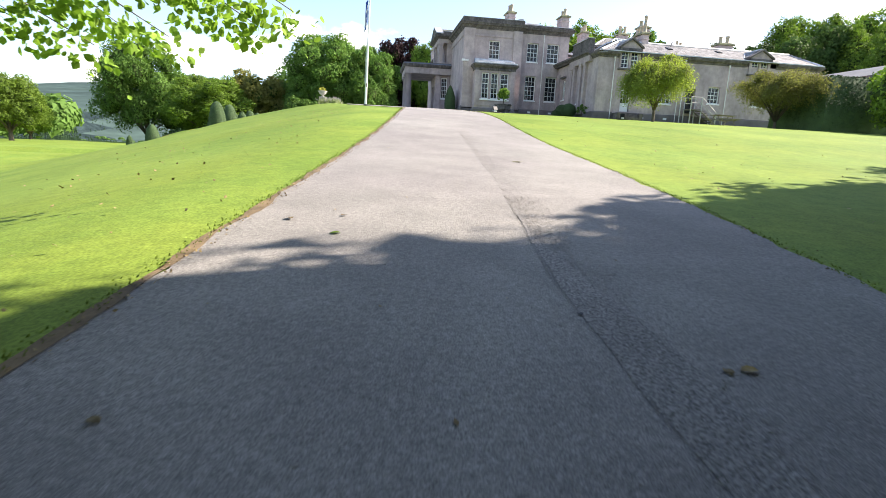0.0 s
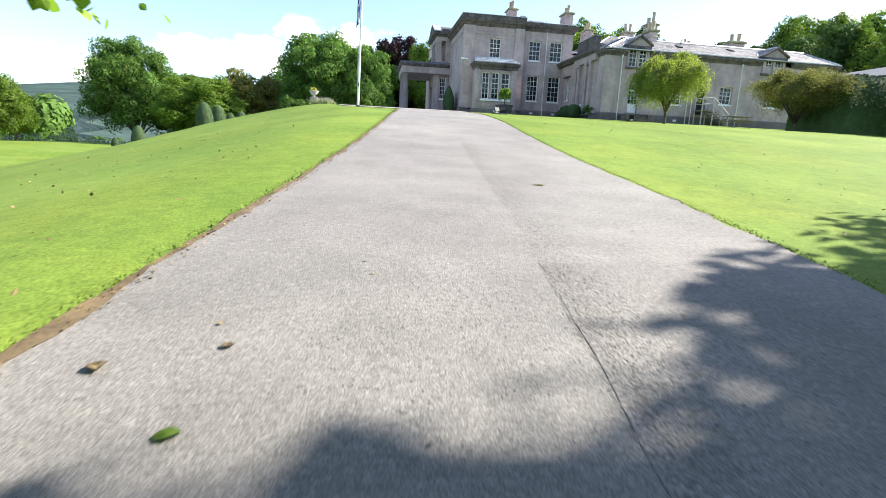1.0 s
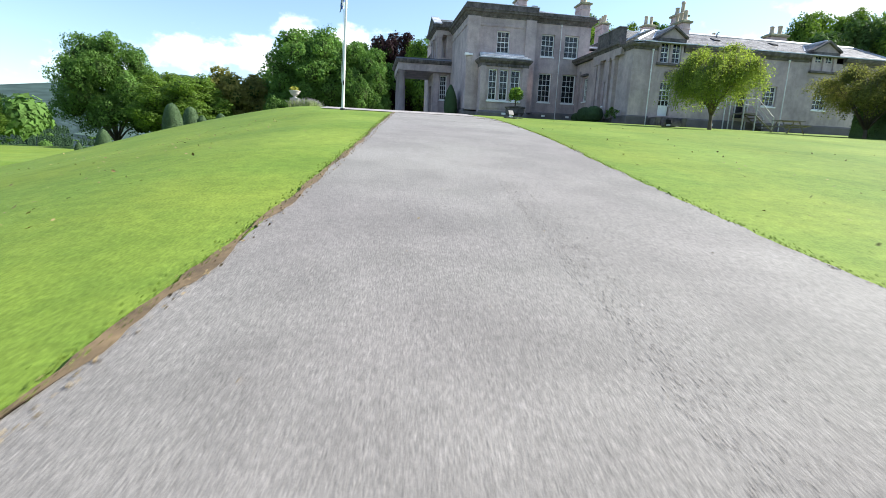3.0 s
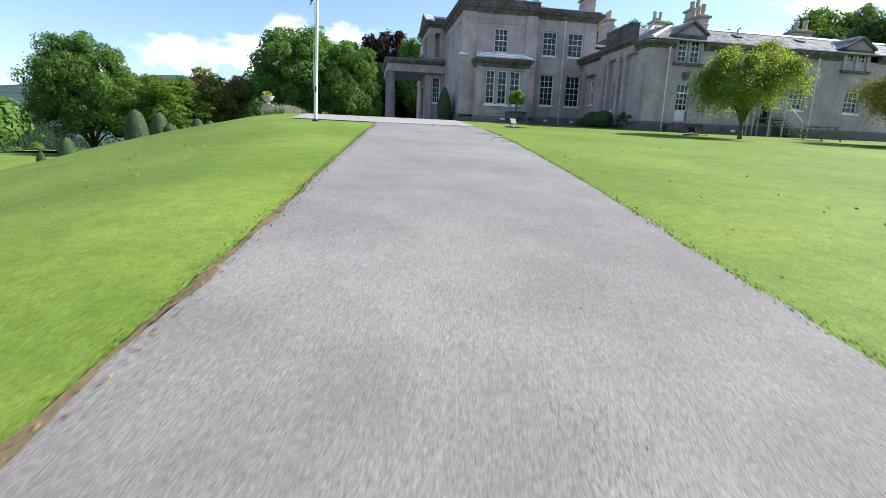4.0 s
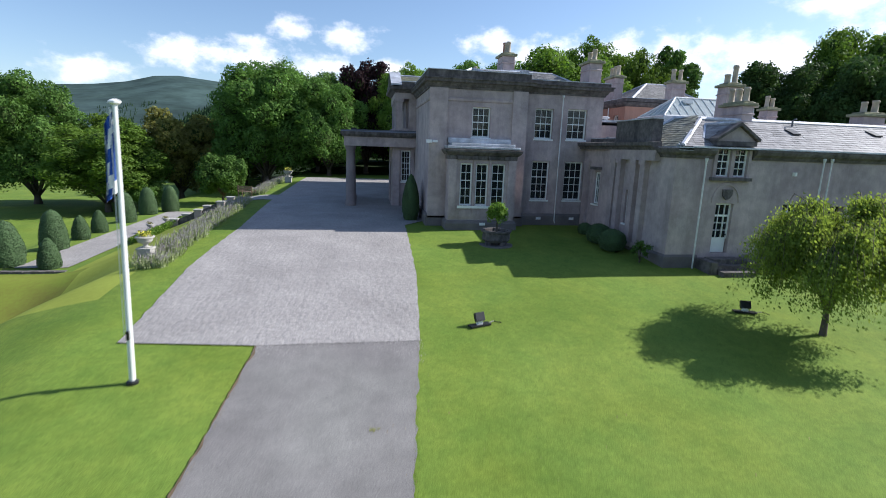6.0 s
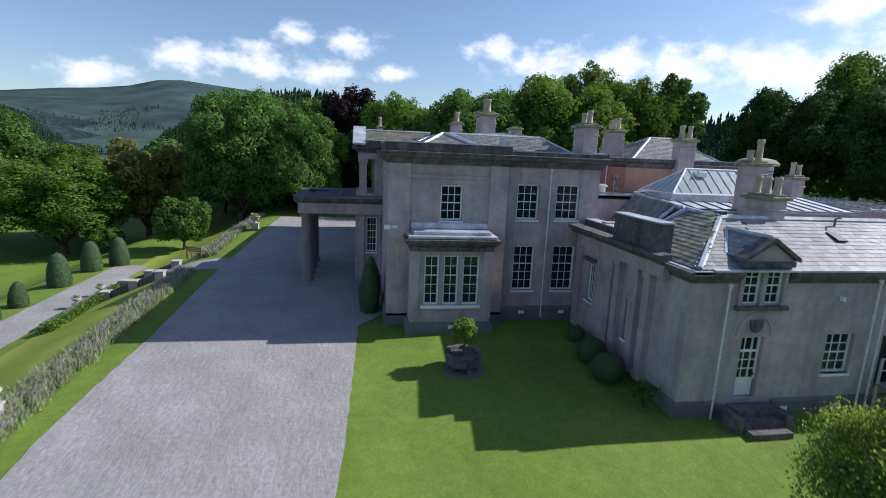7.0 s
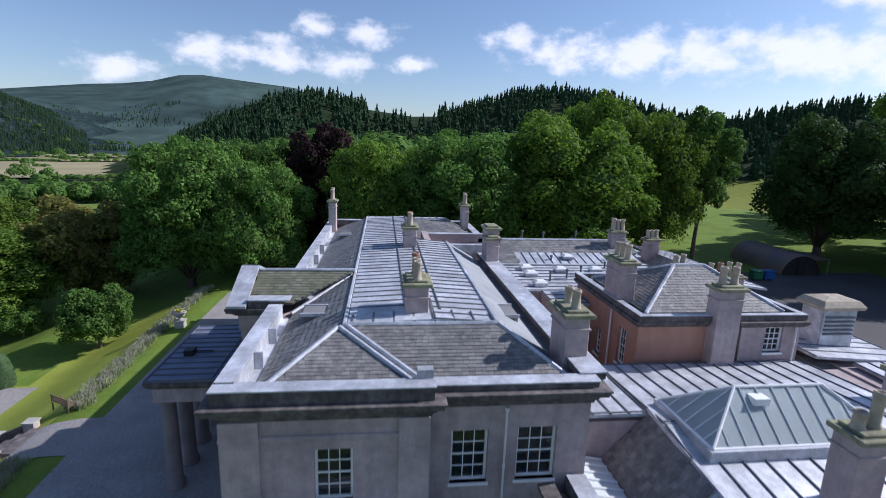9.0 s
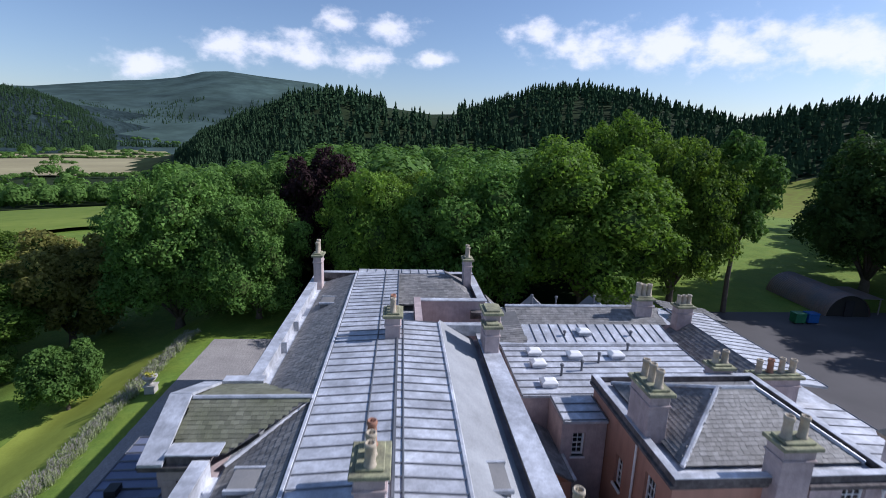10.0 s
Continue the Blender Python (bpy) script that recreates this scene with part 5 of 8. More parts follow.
part("cornice", moulding(bmesh.new(), [(31.3, 61.0), (23.9, 61.0)], [(0, 12.75), (0.08, 12.78), (0.22, 12.92), (0.24, 13.05), (0, 13.1)]), STONE_DARK, pink, "dark stone cornice")
for args in ((23.75, 31.45, 54.0, 54.28, 13.09, 13.32), (23.75, 24.03, 54.284, 61.1, 13.09, 13.32), (31.17, 31.45, 54.284, 61.1, 13.09, 13.32), (24.034, 31.166, 60.82, 61.1, 13.09, 13.32)):
    part("parapet", boxm(*args), STONE_DARK, pink)
    x0, x1, y0, y1, z0, z1 = args
    part("lead_capping", boxm(x0, x1, y0, y1, z1 + 0.003, z1 + 0.035), LEAD, pink)
part("roof_deck", boxm(24.1, 31.1, 54.4, 60.8, 12.9, 13.08), LEAD, pink)
a0, a1, b0, b1, ez, rz = 24.45, 31.0, 54.8, 60.5, 13.2, 14.75
ra, rb = (27.0, 57.2, rz), (28.5, 57.2, rz)
slate_slope(pink, [(a0, b0, ez), (a1, b0, ez), rb, ra], SLATE, 0.23, 0.16, seed=41)
slate_slope(pink, [(a1, b1, ez), (a0, b1, ez), ra, rb], SLATE, 0.23, 0.16, seed=42)
slate_slope(pink, [(a0, b1, ez), (a0, b0, ez), ra], SLATE, 0.23, 0.16, seed=43)
slate_slope(pink, [(a1, b0, ez), (a1, b1, ez), rb], SLATE, 0.23, 0.16, seed=44)
for p, q in (((a0, b0, ez), ra), ((a0, b1, ez), ra), ((a1, b0, ez), rb), ((a1, b1, ez), rb), (ra, rb)):
    flashing(pink, [p, q], 0.09)
chimney(pink, 27.0, 28.1, 53.75, 54.5, 10.8, 14.45, 2, along="x", pot_r=0.165, pot_h=0.75)
chimney(pink, 23.86, 24.6, 56.2, 57.7, 13.0, 14.95, 3, along="y", pot_r=0.16, pot_h=0.7)
chimney(pink, 29.6, 30.5, 61.1, 61.8, 12.3, 13.5, 2, along="x", pot_r=0.17, pot_h=0.6)
downpipe(pink, 31.0, 53.98, 10.4, 12.7)
part("soil_pipe", tube(bmesh.new(), [(28.3, 54.18, 10.8), (28.3, 54.18, 12.8)], 0.05, 6), BLACK, pink)
bm = tube(bmesh.new(), [(23.8, 56.6, 9.0), (23.8, 56.6, 12.8)], 0.045, 6)
part("downpipe", bm, WHITE, pink, "pale rainwater pipe")

# ---- north-east ranges ----
rear = thing("rear_range", "rear service ranges with flat lead roofs and skylights", "house range")
part("wall", boxm(20.6, 31.0, 61.15, 70.4, 4.5, 12.15), STONE, rear)
wall_panel("wall", rear, STONE, "y", 59.2, 21.9, 23.85, 4.5, 12.15, 1.9, [(22.4, 22.95, 10.5, 11.6)])
sash(rear, pose(22.4, 59.35, 10.5), 0.55, 1.1, 2, 4)
part("wall", boxm(20.4, 21.896, 57.6, 61.1, 4.5, 10.5), PINK, rear, "salmon-pink rendered wall")
slate_slope(rear, [(21.95, 57.5, 10.6), (21.95, 61.0, 10.6), (20.4, 61.0, 11.5), (20.4, 57.5, 11.5)], SLATE, 0.3, 0.22, seed=56)
flashing(rear, [(22.0, 57.5, 10.65), (22.0, 59.1, 10.65)], 0.07)
part("wall", boxm(19.5, 23.9, 54.3, 57.5, 4.5, 8.6), DARK, rear)
lead_roof(rear, [(21.9, 59.1, 12.2), (23.85, 59.1, 12.2), (23.85, 61.05, 12.28), (21.9, 61.05, 12.28)], 100, (0.05, 0.35, 0.68), 0.035)
lead_roof(rear, [(20.6, 61.1, 12.28), (30.9, 61.1, 12.28), (30.9, 66.3, 12.46), (20.6, 66.3, 12.46)], 100, (0.02, 0.14, 0.26, 0.38, 0.5, 0.62, 0.74, 0.86, 0.97), 0.035, "flat lead roof with rolled joints")
lead_roof(rear, [(22.2, 66.65, 12.42), (31.0, 66.65, 12.42), (31.0, 68.6, 12.8), (22.2, 68.6, 12.8)], 0.6, (), 0.035)
slate_slope(rear, [(21.6, 68.65, 12.75), (31.4, 68.65, 12.75), (31.4, 70.2, 13.4), (21.6, 70.2, 13.4)], SLATE, 0.3, 0.22, seed=51)
slate_slope(rear, [(20.3, 66.4, 12.4), (22.15, 66.5, 12.5), (22.15, 70.2, 13.35), (20.3, 70.2, 13.2)], SLATE, 0.3, 0.22, seed=52)
flashing(rear, [(21.6, 70.2, 13.42), (31.4, 70.2, 13.42)], 0.1)
part("gutter", boxm(20.6, 31, 66.32, 66.62, 12.2, 12.5), LEAD, rear)
for x, y in ((22.2, 65.2), (24.3, 64.8), (26.6, 64.8), (22.1, 63.9), (22.1, 62.0), (25.0, 61.7), (25.8, 67.6)):
    bm = boxm(-0.35, 0.35, -0.3, 0.3, 0, 0.16)
    sk = part("roof_light", bm, LEAD, rear)
    sk.location = (x, y, 12.3 + (y - 61) * 0.034 + (0.08 if y > 67 else 0))
    part("dome", loft(bmesh.new(), [[(a * sx, a * 0.85 * sy, z) for sx, sy in ((-1, -1), (1, -1), (1, 1), (-1, 1))] for a, z in ((0.4, 0.164), (0.38, 0.22), (0.22, 0.32))], True, True, True), WHITE, sk)
for x, y, h in ((25.4, 64.2, 0.5), (23.0, 62.9, 0.5), (24.2, 63.4, 0.45), (27.6, 65.6, 0.4), (24.6, 67.4, 0.4), (23.4, 70.6, 0.7), (25.0, 70.6, 0.6), (27.5, 70.6, 0.7), (28.6, 67.4, 0.4)):
    z = 12.35 if y < 70 else 13.2
    part("vent_pipe", lathe(bmesh.new(), [(0.06, z), (0.06, z + h), (0.1, z + h + 0.02), (0.1, z + h + 0.12), (0.02, z + h + 0.16)], 8, x, y), LEAD_DARK, rear)
for x in (20.9, 24.2, 28.4):
    bm = bmesh.new()
    loft(bm, [[(x - 1.05, y, 12.1), (x + 1.05, y, 12.1), (x, y, 13.05)] for y in (71.8, 73.6)], True, True, True)
    bmesh.ops.recalc_face_normals(bm, faces=bm.faces)
    part("gable_roof", bm, SLATE_PIECE, rear)
    for s in (-1, 1):
        flashing(rear, [(x + s * 1.1, 71.75, 12.1), (x, 71.75, 13.1)], 0.06)
part("wall", boxm(20.9, 33.9, 70.404, 73.6, 4.5, 12.05), STONE, rear)
part("roof_deck", boxm(20.9, 33.9, 70.404, 73.6, 12.054, 12.1), LEAD, rear)
# outer east range
part("wall", boxm(31.304, 37.6, 54.204, 72.6, 4.5, 10.6), STONE, rear)
part("roof_deck", boxm(31.304, 37.6, 54.204, 72.6, 10.604, 10.66), LEAD, rear)
slate_slope(rear, [(31.4, 71.4, 11.0), (31.4, 62.0, 11.0), (33.6, 62.0, 12.5), (33.6, 71.4, 12.5)], SLATE, 0.3, 0.22, seed=53)
lead_roof(rear, [(33.6, 62.0, 12.5), (36.4, 62.0, 12.1), (36.4, 72.5, 12.1), (33.6, 72.5, 12.5)], 100, (0.06, 0.12, 0.18, 0.24, 0.3, 0.36, 0.42, 0.48, 0.54, 0.6, 0.66, 0.72, 0.78, 0.84, 0.9, 0.96), 0.03)
slate_slope(rear, [(34.0, 72.6, 12.2), (38.4, 72.6, 11.4), (38.4, 75.5, 11.4), (34.0, 75.5, 12.2)], SLATE, 0.3, 0.22, seed=54)
lead_roof(rear, [(31.8, 53.6, 11.6), (36.9, 53.6, 11.2), (36.9, 61.9, 11.2), (31.8, 61.9, 11.6)], 100, (0.08, 0.17, 0.25, 0.33, 0.42, 0.5, 0.58, 0.67, 0.75, 0.83, 0.92), 0.03)
slate_slope(rear, [(31.6, 47.2, 9.9), (33.6, 47.2, 9.9), (33.6, 56.6, 11.5), (31.8, 56.6, 11.5)], SLATE, 0.28, 0.24, seed=55)
lead_roof(rear, [(33.6, 47.0, 11.2), (37.6, 47.0, 11.2), (37.6, 53.5, 11.3), (33.6, 53.5, 11.3)], 0.7, (0.5,), 0.03)
part("wall", boxm(33.0, 37.6, 47.0, 54.0, 4.5, 11.08), STONE, rear)
chimney(rear, 32.7, 33.7, 69.6, 70.3, 12.0, 13.5, 3, along="x", pot_r=0.16, pot_h=0.6)
chimney(rear, 29.75, 30.8, 69.3, 70.0, 12.4, 14.1, 3, along="x", pot_r=0.18, pot_h=0.85)
chimney(rear, 31.9, 34.2, 61.3, 61.9, 11.2, 12.9, 4, along="x", pot_r=0.155, pot_h=0.75, red=(1,))
chimney(rear, 31.5, 32.3, 49.8, 50.5, 10.6, 12.5, 2, along="x", pot_r=0.15, pot_h=0.7)
bm = boxm(33.2, 35.0, 55.0, 56.2, 11.2, 13.2)
bmesh.ops.bevel(bm, geom=bm.edges[:], offset=0.06, segments=2, affect="EDGES")
louvre = part("roof_louvre", bm, LEAD, rear, "grey louvred roof ventilator")
bm = loft(bmesh.new(), [[(34.1 + a * sx, 55.6 + b * sy, z) for sx, sy in ((-1, -1), (1, -1), (1, 1), (-1, 1))] for a, b, z in ((1.05, 0.75, 13.2), (1.1, 0.8, 13.35), (0.9, 0.6, 13.6), (0.4, 0.25, 13.72))], True, True, True)
part("louvre_cap", bm, POT, louvre)
for k in range(5):
    part("slat", boxm(33.35, 34.85, 54.93, 55.0, 12.0 + k * 0.2, 12.08 + k * 0.2), LEAD_DARK, louvre)

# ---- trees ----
# Darker colour of the lobes filling the crowns stands for shade among leaves.
INNER = material("crown_shade", (0.052, 0.084, 0.022), 0.95, scale=1.5, amount=0.4, fine=8, bump=0.4, spec=0.1)


def leaf_mesh(name, centres, normals, sizes, mat, seed, core=(), tri=False):
    """Many small leaf sprays, each a folded pair of quads at its own slant, round solid lobes coloured as crown shade.
    """
    g = np.random.default_rng(seed)
    n = len(centres)
    axis = g.normal(size=(n, 3))
    u = np.cross(normals, axis)
    u /= np.linalg.norm(u, axis=1)[:, None] + 1e-9
    v = np.cross(normals, u)
    s = sizes[:, None]
    vs = np.stack([centres - u * s * 0.55, centres - v * s * 0.34 - normals * s * 0.1, centres + u * s * 0.55 - normals * s * 0.08, centres + v * s * 0.34 - normals * s * 0.1], 1).reshape(-1, 3)
    fs = np.arange(n * 4).reshape(-1, 4)
    if tri:
        vs = np.stack([centres - u * s * 0.6 - normals * s * 0.06, centres + u * s * 0.35 - v * s * 0.45, centres + u * s * 0.3 + v * s * 0.5 - normals * s * 0.12], 1).reshape(-1, 3)
        fs = np.arange(n * 3).reshape(-1, 3)
    verts, faces = [tuple(p) for p in vs], [tuple(map(int, f)) for f in fs]
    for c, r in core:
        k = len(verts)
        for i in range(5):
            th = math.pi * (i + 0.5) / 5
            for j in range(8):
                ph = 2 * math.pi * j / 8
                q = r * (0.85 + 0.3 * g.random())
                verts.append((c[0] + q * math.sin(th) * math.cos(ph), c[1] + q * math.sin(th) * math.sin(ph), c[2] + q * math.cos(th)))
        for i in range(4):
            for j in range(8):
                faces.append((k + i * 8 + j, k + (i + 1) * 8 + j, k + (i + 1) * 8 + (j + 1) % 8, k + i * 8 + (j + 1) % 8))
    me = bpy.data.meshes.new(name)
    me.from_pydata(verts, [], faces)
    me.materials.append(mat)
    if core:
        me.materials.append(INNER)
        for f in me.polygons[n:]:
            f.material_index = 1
    return me


def crown_points(seed, n, lobes, size):
    """Leaf places on the outside of a cluster of lobes (centre, radius)."""
    g = np.random.default_rng(seed)
    cs, rs = np.array([c for c, _ in lobes]), np.array([r for _, r in lobes])
    pick = g.choice(len(rs), size=n * 3, p=rs ** 2 / (rs ** 2).sum())
    d = g.normal(size=(n * 3, 3))
    d[:, 2] += 0.25
    d /= np.linalg.norm(d, axis=1)[:, None]
    bump = 1 + 0.16 * np.sin(d @ np.array([5.1, 3.3, 4.7]) * 1.6 + pick) + 0.10 * np.sin(d @ np.array([-7.7, 9.1, 6.3]) * 2 + pick * 2)
    p = cs[pick] + d * (rs[pick] * bump * g.uniform(0.68, 1.08, n * 3))[:, None]
    dist = np.linalg.norm(p[:, None, :] - cs[None], axis=2) / rs[None]
    dist[np.arange(len(p)), pick] = 9
    keep = dist.min(1) > (0.72 if len(rs) < 60 else 0.62)
    p, d = p[keep][:n], d[keep][:n]
    nrm = d + g.normal(size=d.shape) * 0.34
    nrm /= np.linalg.norm(nrm, axis=1)[:, None]
    return p, nrm, size * g.uniform(0.6, 1.35, len(p))


def build_tree(name, label, category, seed, height_m, radius, clear, mat, leaves, size, trunk=0.35, lobes_n=16, weeping=0.0, flat=0.0, stems=1, core=0.48, twigs=12, tri=True):
    """A tree about the origin: trunk with limbs, and a crown of lobes of small leaf sprays."""
    r = random.Random(seed)
    thing_ob = thing(name, label, category)
    lobes = []
    mid = (height_m + clear) / 2
    half = (height_m - clear) / 2
    for k in range(lobes_n):
        a = k * 2.399 + r.uniform(-0.3, 0.3)
        h = -0.75 + 1.55 * (k + 0.5) / lobes_n
        span = math.sqrt(max(0.05, 1 - min(1, abs(h)) ** 2)) * r.uniform(0.5, 0.82)
        rr = radius * r.uniform(0.30, 0.46) * (1 - 0.25 * max(0, h))
        lobes.append(((radius * span * math.cos(a), radius * span * math.sin(a), mid + half * h * (0.86 - flat * 0.3)), rr))
    lobes.append(((0, 0, mid + half * 0.2), radius * 0.5))
    clumps = []
    for (cx, cy, cz), q in lobes:
        for k in range(twigs):
            d = Vector((r.gauss(0, 1), r.gauss(0, 1), r.gauss(0.35, 0.9))).normalized()
            clumps.append(((cx + d.x * q * 0.78, cy + d.y * q * 0.78, cz + d.z * q * 0.7), q * r.uniform(0.26, 0.46)))
    p, nrm, sz = crown_points(seed, leaves, [(c, q * (0.8 if clumps else 1.0)) for c, q in lobes] + clumps, size)
    if weeping:
        drop = np.random.default_rng(seed).random(len(p)) ** 2 * weeping * np.clip(np.hypot(p[:, 0], p[:, 1]) / radius, 0, 1)
        p[:, 2] -= drop
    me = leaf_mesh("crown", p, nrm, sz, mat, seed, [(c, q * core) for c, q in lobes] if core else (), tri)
    crown = new("crown", me)
    crown.parent = thing_ob
    bm = bmesh.new()
    for s in range(stems):
        off = 0.16 * trunk * stems
        bx, by = (off * math.cos(s * 2.4), off * math.sin(s * 2.4)) if stems > 1 else (0, 0)
        top = (bx * 6, by * 6, clear + half * 0.9)
        tube(bm, [(bx, by, -0.4), (bx, by, 0.1), (bx * 1.5 + r.uniform(-0.1, 0.1), by * 1.5 + r.uniform(-0.1, 0.1), clear * 0.6), (bx * 3, by * 3, clear), top], [trunk * 1.5 / stems ** 0.5, trunk * 1.1 / stems ** 0.5, trunk * 0.9 / stems ** 0.5, trunk * 0.75 / stems ** 0.5, trunk * 0.2], 8)
    for c, q in lobes[:10]:
        z0 = clear * r.uniform(0.75, 1.15)
        c = Vector(c)
        tube(bm, [(0, 0, z0), (c.x * 0.4, c.y * 0.4, z0 + (c.z - z0) * 0.55), tuple(c)], [trunk * 0.42, trunk * 0.28, trunk * 0.08], 6)
    part("trunk", bm, BARK, thing_ob, smooth=True)
    return thing_ob


def plant(master, x, y, scale=1.0, turn=0.0, sink=0.0, group="", tall=1.0, label=""):
    m = Matrix.LocRotScale((x, y, height(x, y) - sink), Euler((0, 0, radians(turn))), (scale, scale, scale * tall * (0.96 if y > 92 and x > -14 else 1.0)))
    ob = copy_thing(master, m)
    return tagged(ob, label, group=group)


OAK = build_tree("broadleaf_tree", "tall dark green broadleaf tree with a full domed crown", "tree", 11, 18, 7.6, 1.1, LEAF, 38000, 0.3, 0.5, 24)
OAK_B = build_tree("broadleaf_tree", "tall mid-green broadleaf tree with a billowing crown", "tree", 12, 19, 7.2, 2.6, LEAF_MID, 38000, 0.3, 0.5, 26)
LIME = build_tree("broadleaf_tree", "tall yellow-green lime tree with a dense crown", "tree", 13, 19, 6.8, 2.0, LEAF_LIGHT, 38000, 0.295, 0.45, 26)
DARKTREE = build_tree("broadleaf_tree", "very dark green spreading tree beside the yard", "tree", 14, 19, 8.0, 2.0, LEAF_DARK, 34000, 0.38, 0.55, 22)
COPPER = build_tree("copper_beech", "dark purple copper beech among green trees", "tree", 15, 19, 6.5, 1.5, LEAF_COPPER, 26000, 0.38, 0.5, 20)
SLIM = build_tree("broadleaf_tree", "slender open green tree with bare lower trunk", "tree", 16, 20, 4.3, 6.5, LEAF, 13000, 0.36, 0.3, 18)
RUSSET = build_tree("broadleaf_tree", "olive-brown leaved tree at the wood's edge", "tree", 17, 14, 6.0, 1.5, LEAF_OLIVE, 22000, 0.36, 0.4, 18)
ROUND = build_tree("garden_tree", "small round-headed green tree on the lower lawn", "tree", 18, 5.2, 2.7, 0.8, LEAF, 16000, 0.19, 0.14, 18)
for master, x, y, s, turn, tall in (
    (OAK, -37.2, 93.0, 0.95, 20, 1.03), (OAK_B, -30.0, 97.0, 0.75, 80, 0.9), (LIME, -25.0, 85.0, 0.95, 140, 0.62), (RUSSET, -19.0, 92.0, 0.95, 0, 0.92),
    (OAK, -7.6, 91.0, 0.98, 200, 0.98), (OAK, 0.8, 89.5, 0.72, 310, 1.02), (OAK, -1.6, 100.0, 0.76, 90, 1.2), (OAK_B, -10.5, 104.0, 0.72, 15, 1.1), (LIME, 3.4, 107.0, 0.6, 50, 1.2), (RUSSET, -15.0, 112.0, 0.8, 55, 1.0),
    (COPPER, 5.8, 98.0, 0.82, 0, 1.22), (LIME, 11.7, 92.5, 0.78, 60, 1.12), (OAK_B, 15.5, 104.0, 0.9, 130, 0.92), (OAK, 21.8, 90.5, 1.05, 200, 0.92), (DARKTREE, 27.2, 95.5, 0.72, 20, 1.0), (LIME, 34.2, 90.0, 1.26, 290, 0.83), (LIME, 42.0, 101.0, 1.0, 45, 1.27), (OAK_B, 45.6, 92.5, 0.85, 220, 1.32), (OAK, 30.0, 108.0, 1.0, 250, 0.98), (OAK, 52.0, 112.0, 1.0, 120, 1.2),
    (SLIM, 51.9, 92.0, 0.9, 0, 1.2), (DARKTREE, 76.0, 99.0, 1.15, 100, 1.05), (DARKTREE, 82.0, 84.0, 1.05, 10, 1.1), (OAK, 104.0, 98.0, 1.3, 160, 1.2), (LIME, 92.0, 99.0, 1.35, 230, 1.2), (LIME, 99.0, 88.0, 1.3, 30, 1.15), (LIME, 86.0, 77.0, 1.1, 80, 1.05), (LIME, 78.0, 64.0, 0.95, 40, 1.0), (OAK_B, 80.0, 54.0, 1.05, 120, 1.08), (OAK, 91.0, 62.0, 1.2, 10, 1.18),
    (OAK_B, -42.0, 67.0, 0.52, 0, 0.85), (LIME, -50.0, 84.0, 0.5, 90, 0.8), (OAK, -55.0, 78.0, 0.5, 30, 0.8), (LIME, -62.0, 95.0, 0.55, 0, 0.85), (LIME, -47.0, 66.0, 0.28, 50, 0.8), (RUSSET, -33.0, 112.0, 0.55, 20, 0.7), (OAK_B, -25.0, 122.0, 0.6, 300, 0.9),
    (OAK, -70.0, 66.0, 0.5, 120, 0.8), (LIME, -60.0, 60.0, 0.45, 10, 0.8),
):
    plant(master, x, y, s, turn, 0.1, "trees round the house", tall)
plant(ROUND, -9.6, 76.5, 1.0, 40, 0.05)
plant(ROUND, -20.0, 83.5, 0.7, 10, 0.05, label="small rounded shrub at the end of the terrace")
for master in (OAK, OAK_B, LIME, DARKTREE, COPPER, SLIM, RUSSET, ROUND):
    for o in (*master.children_recursive, master):
        bpy.data.objects.remove(o)

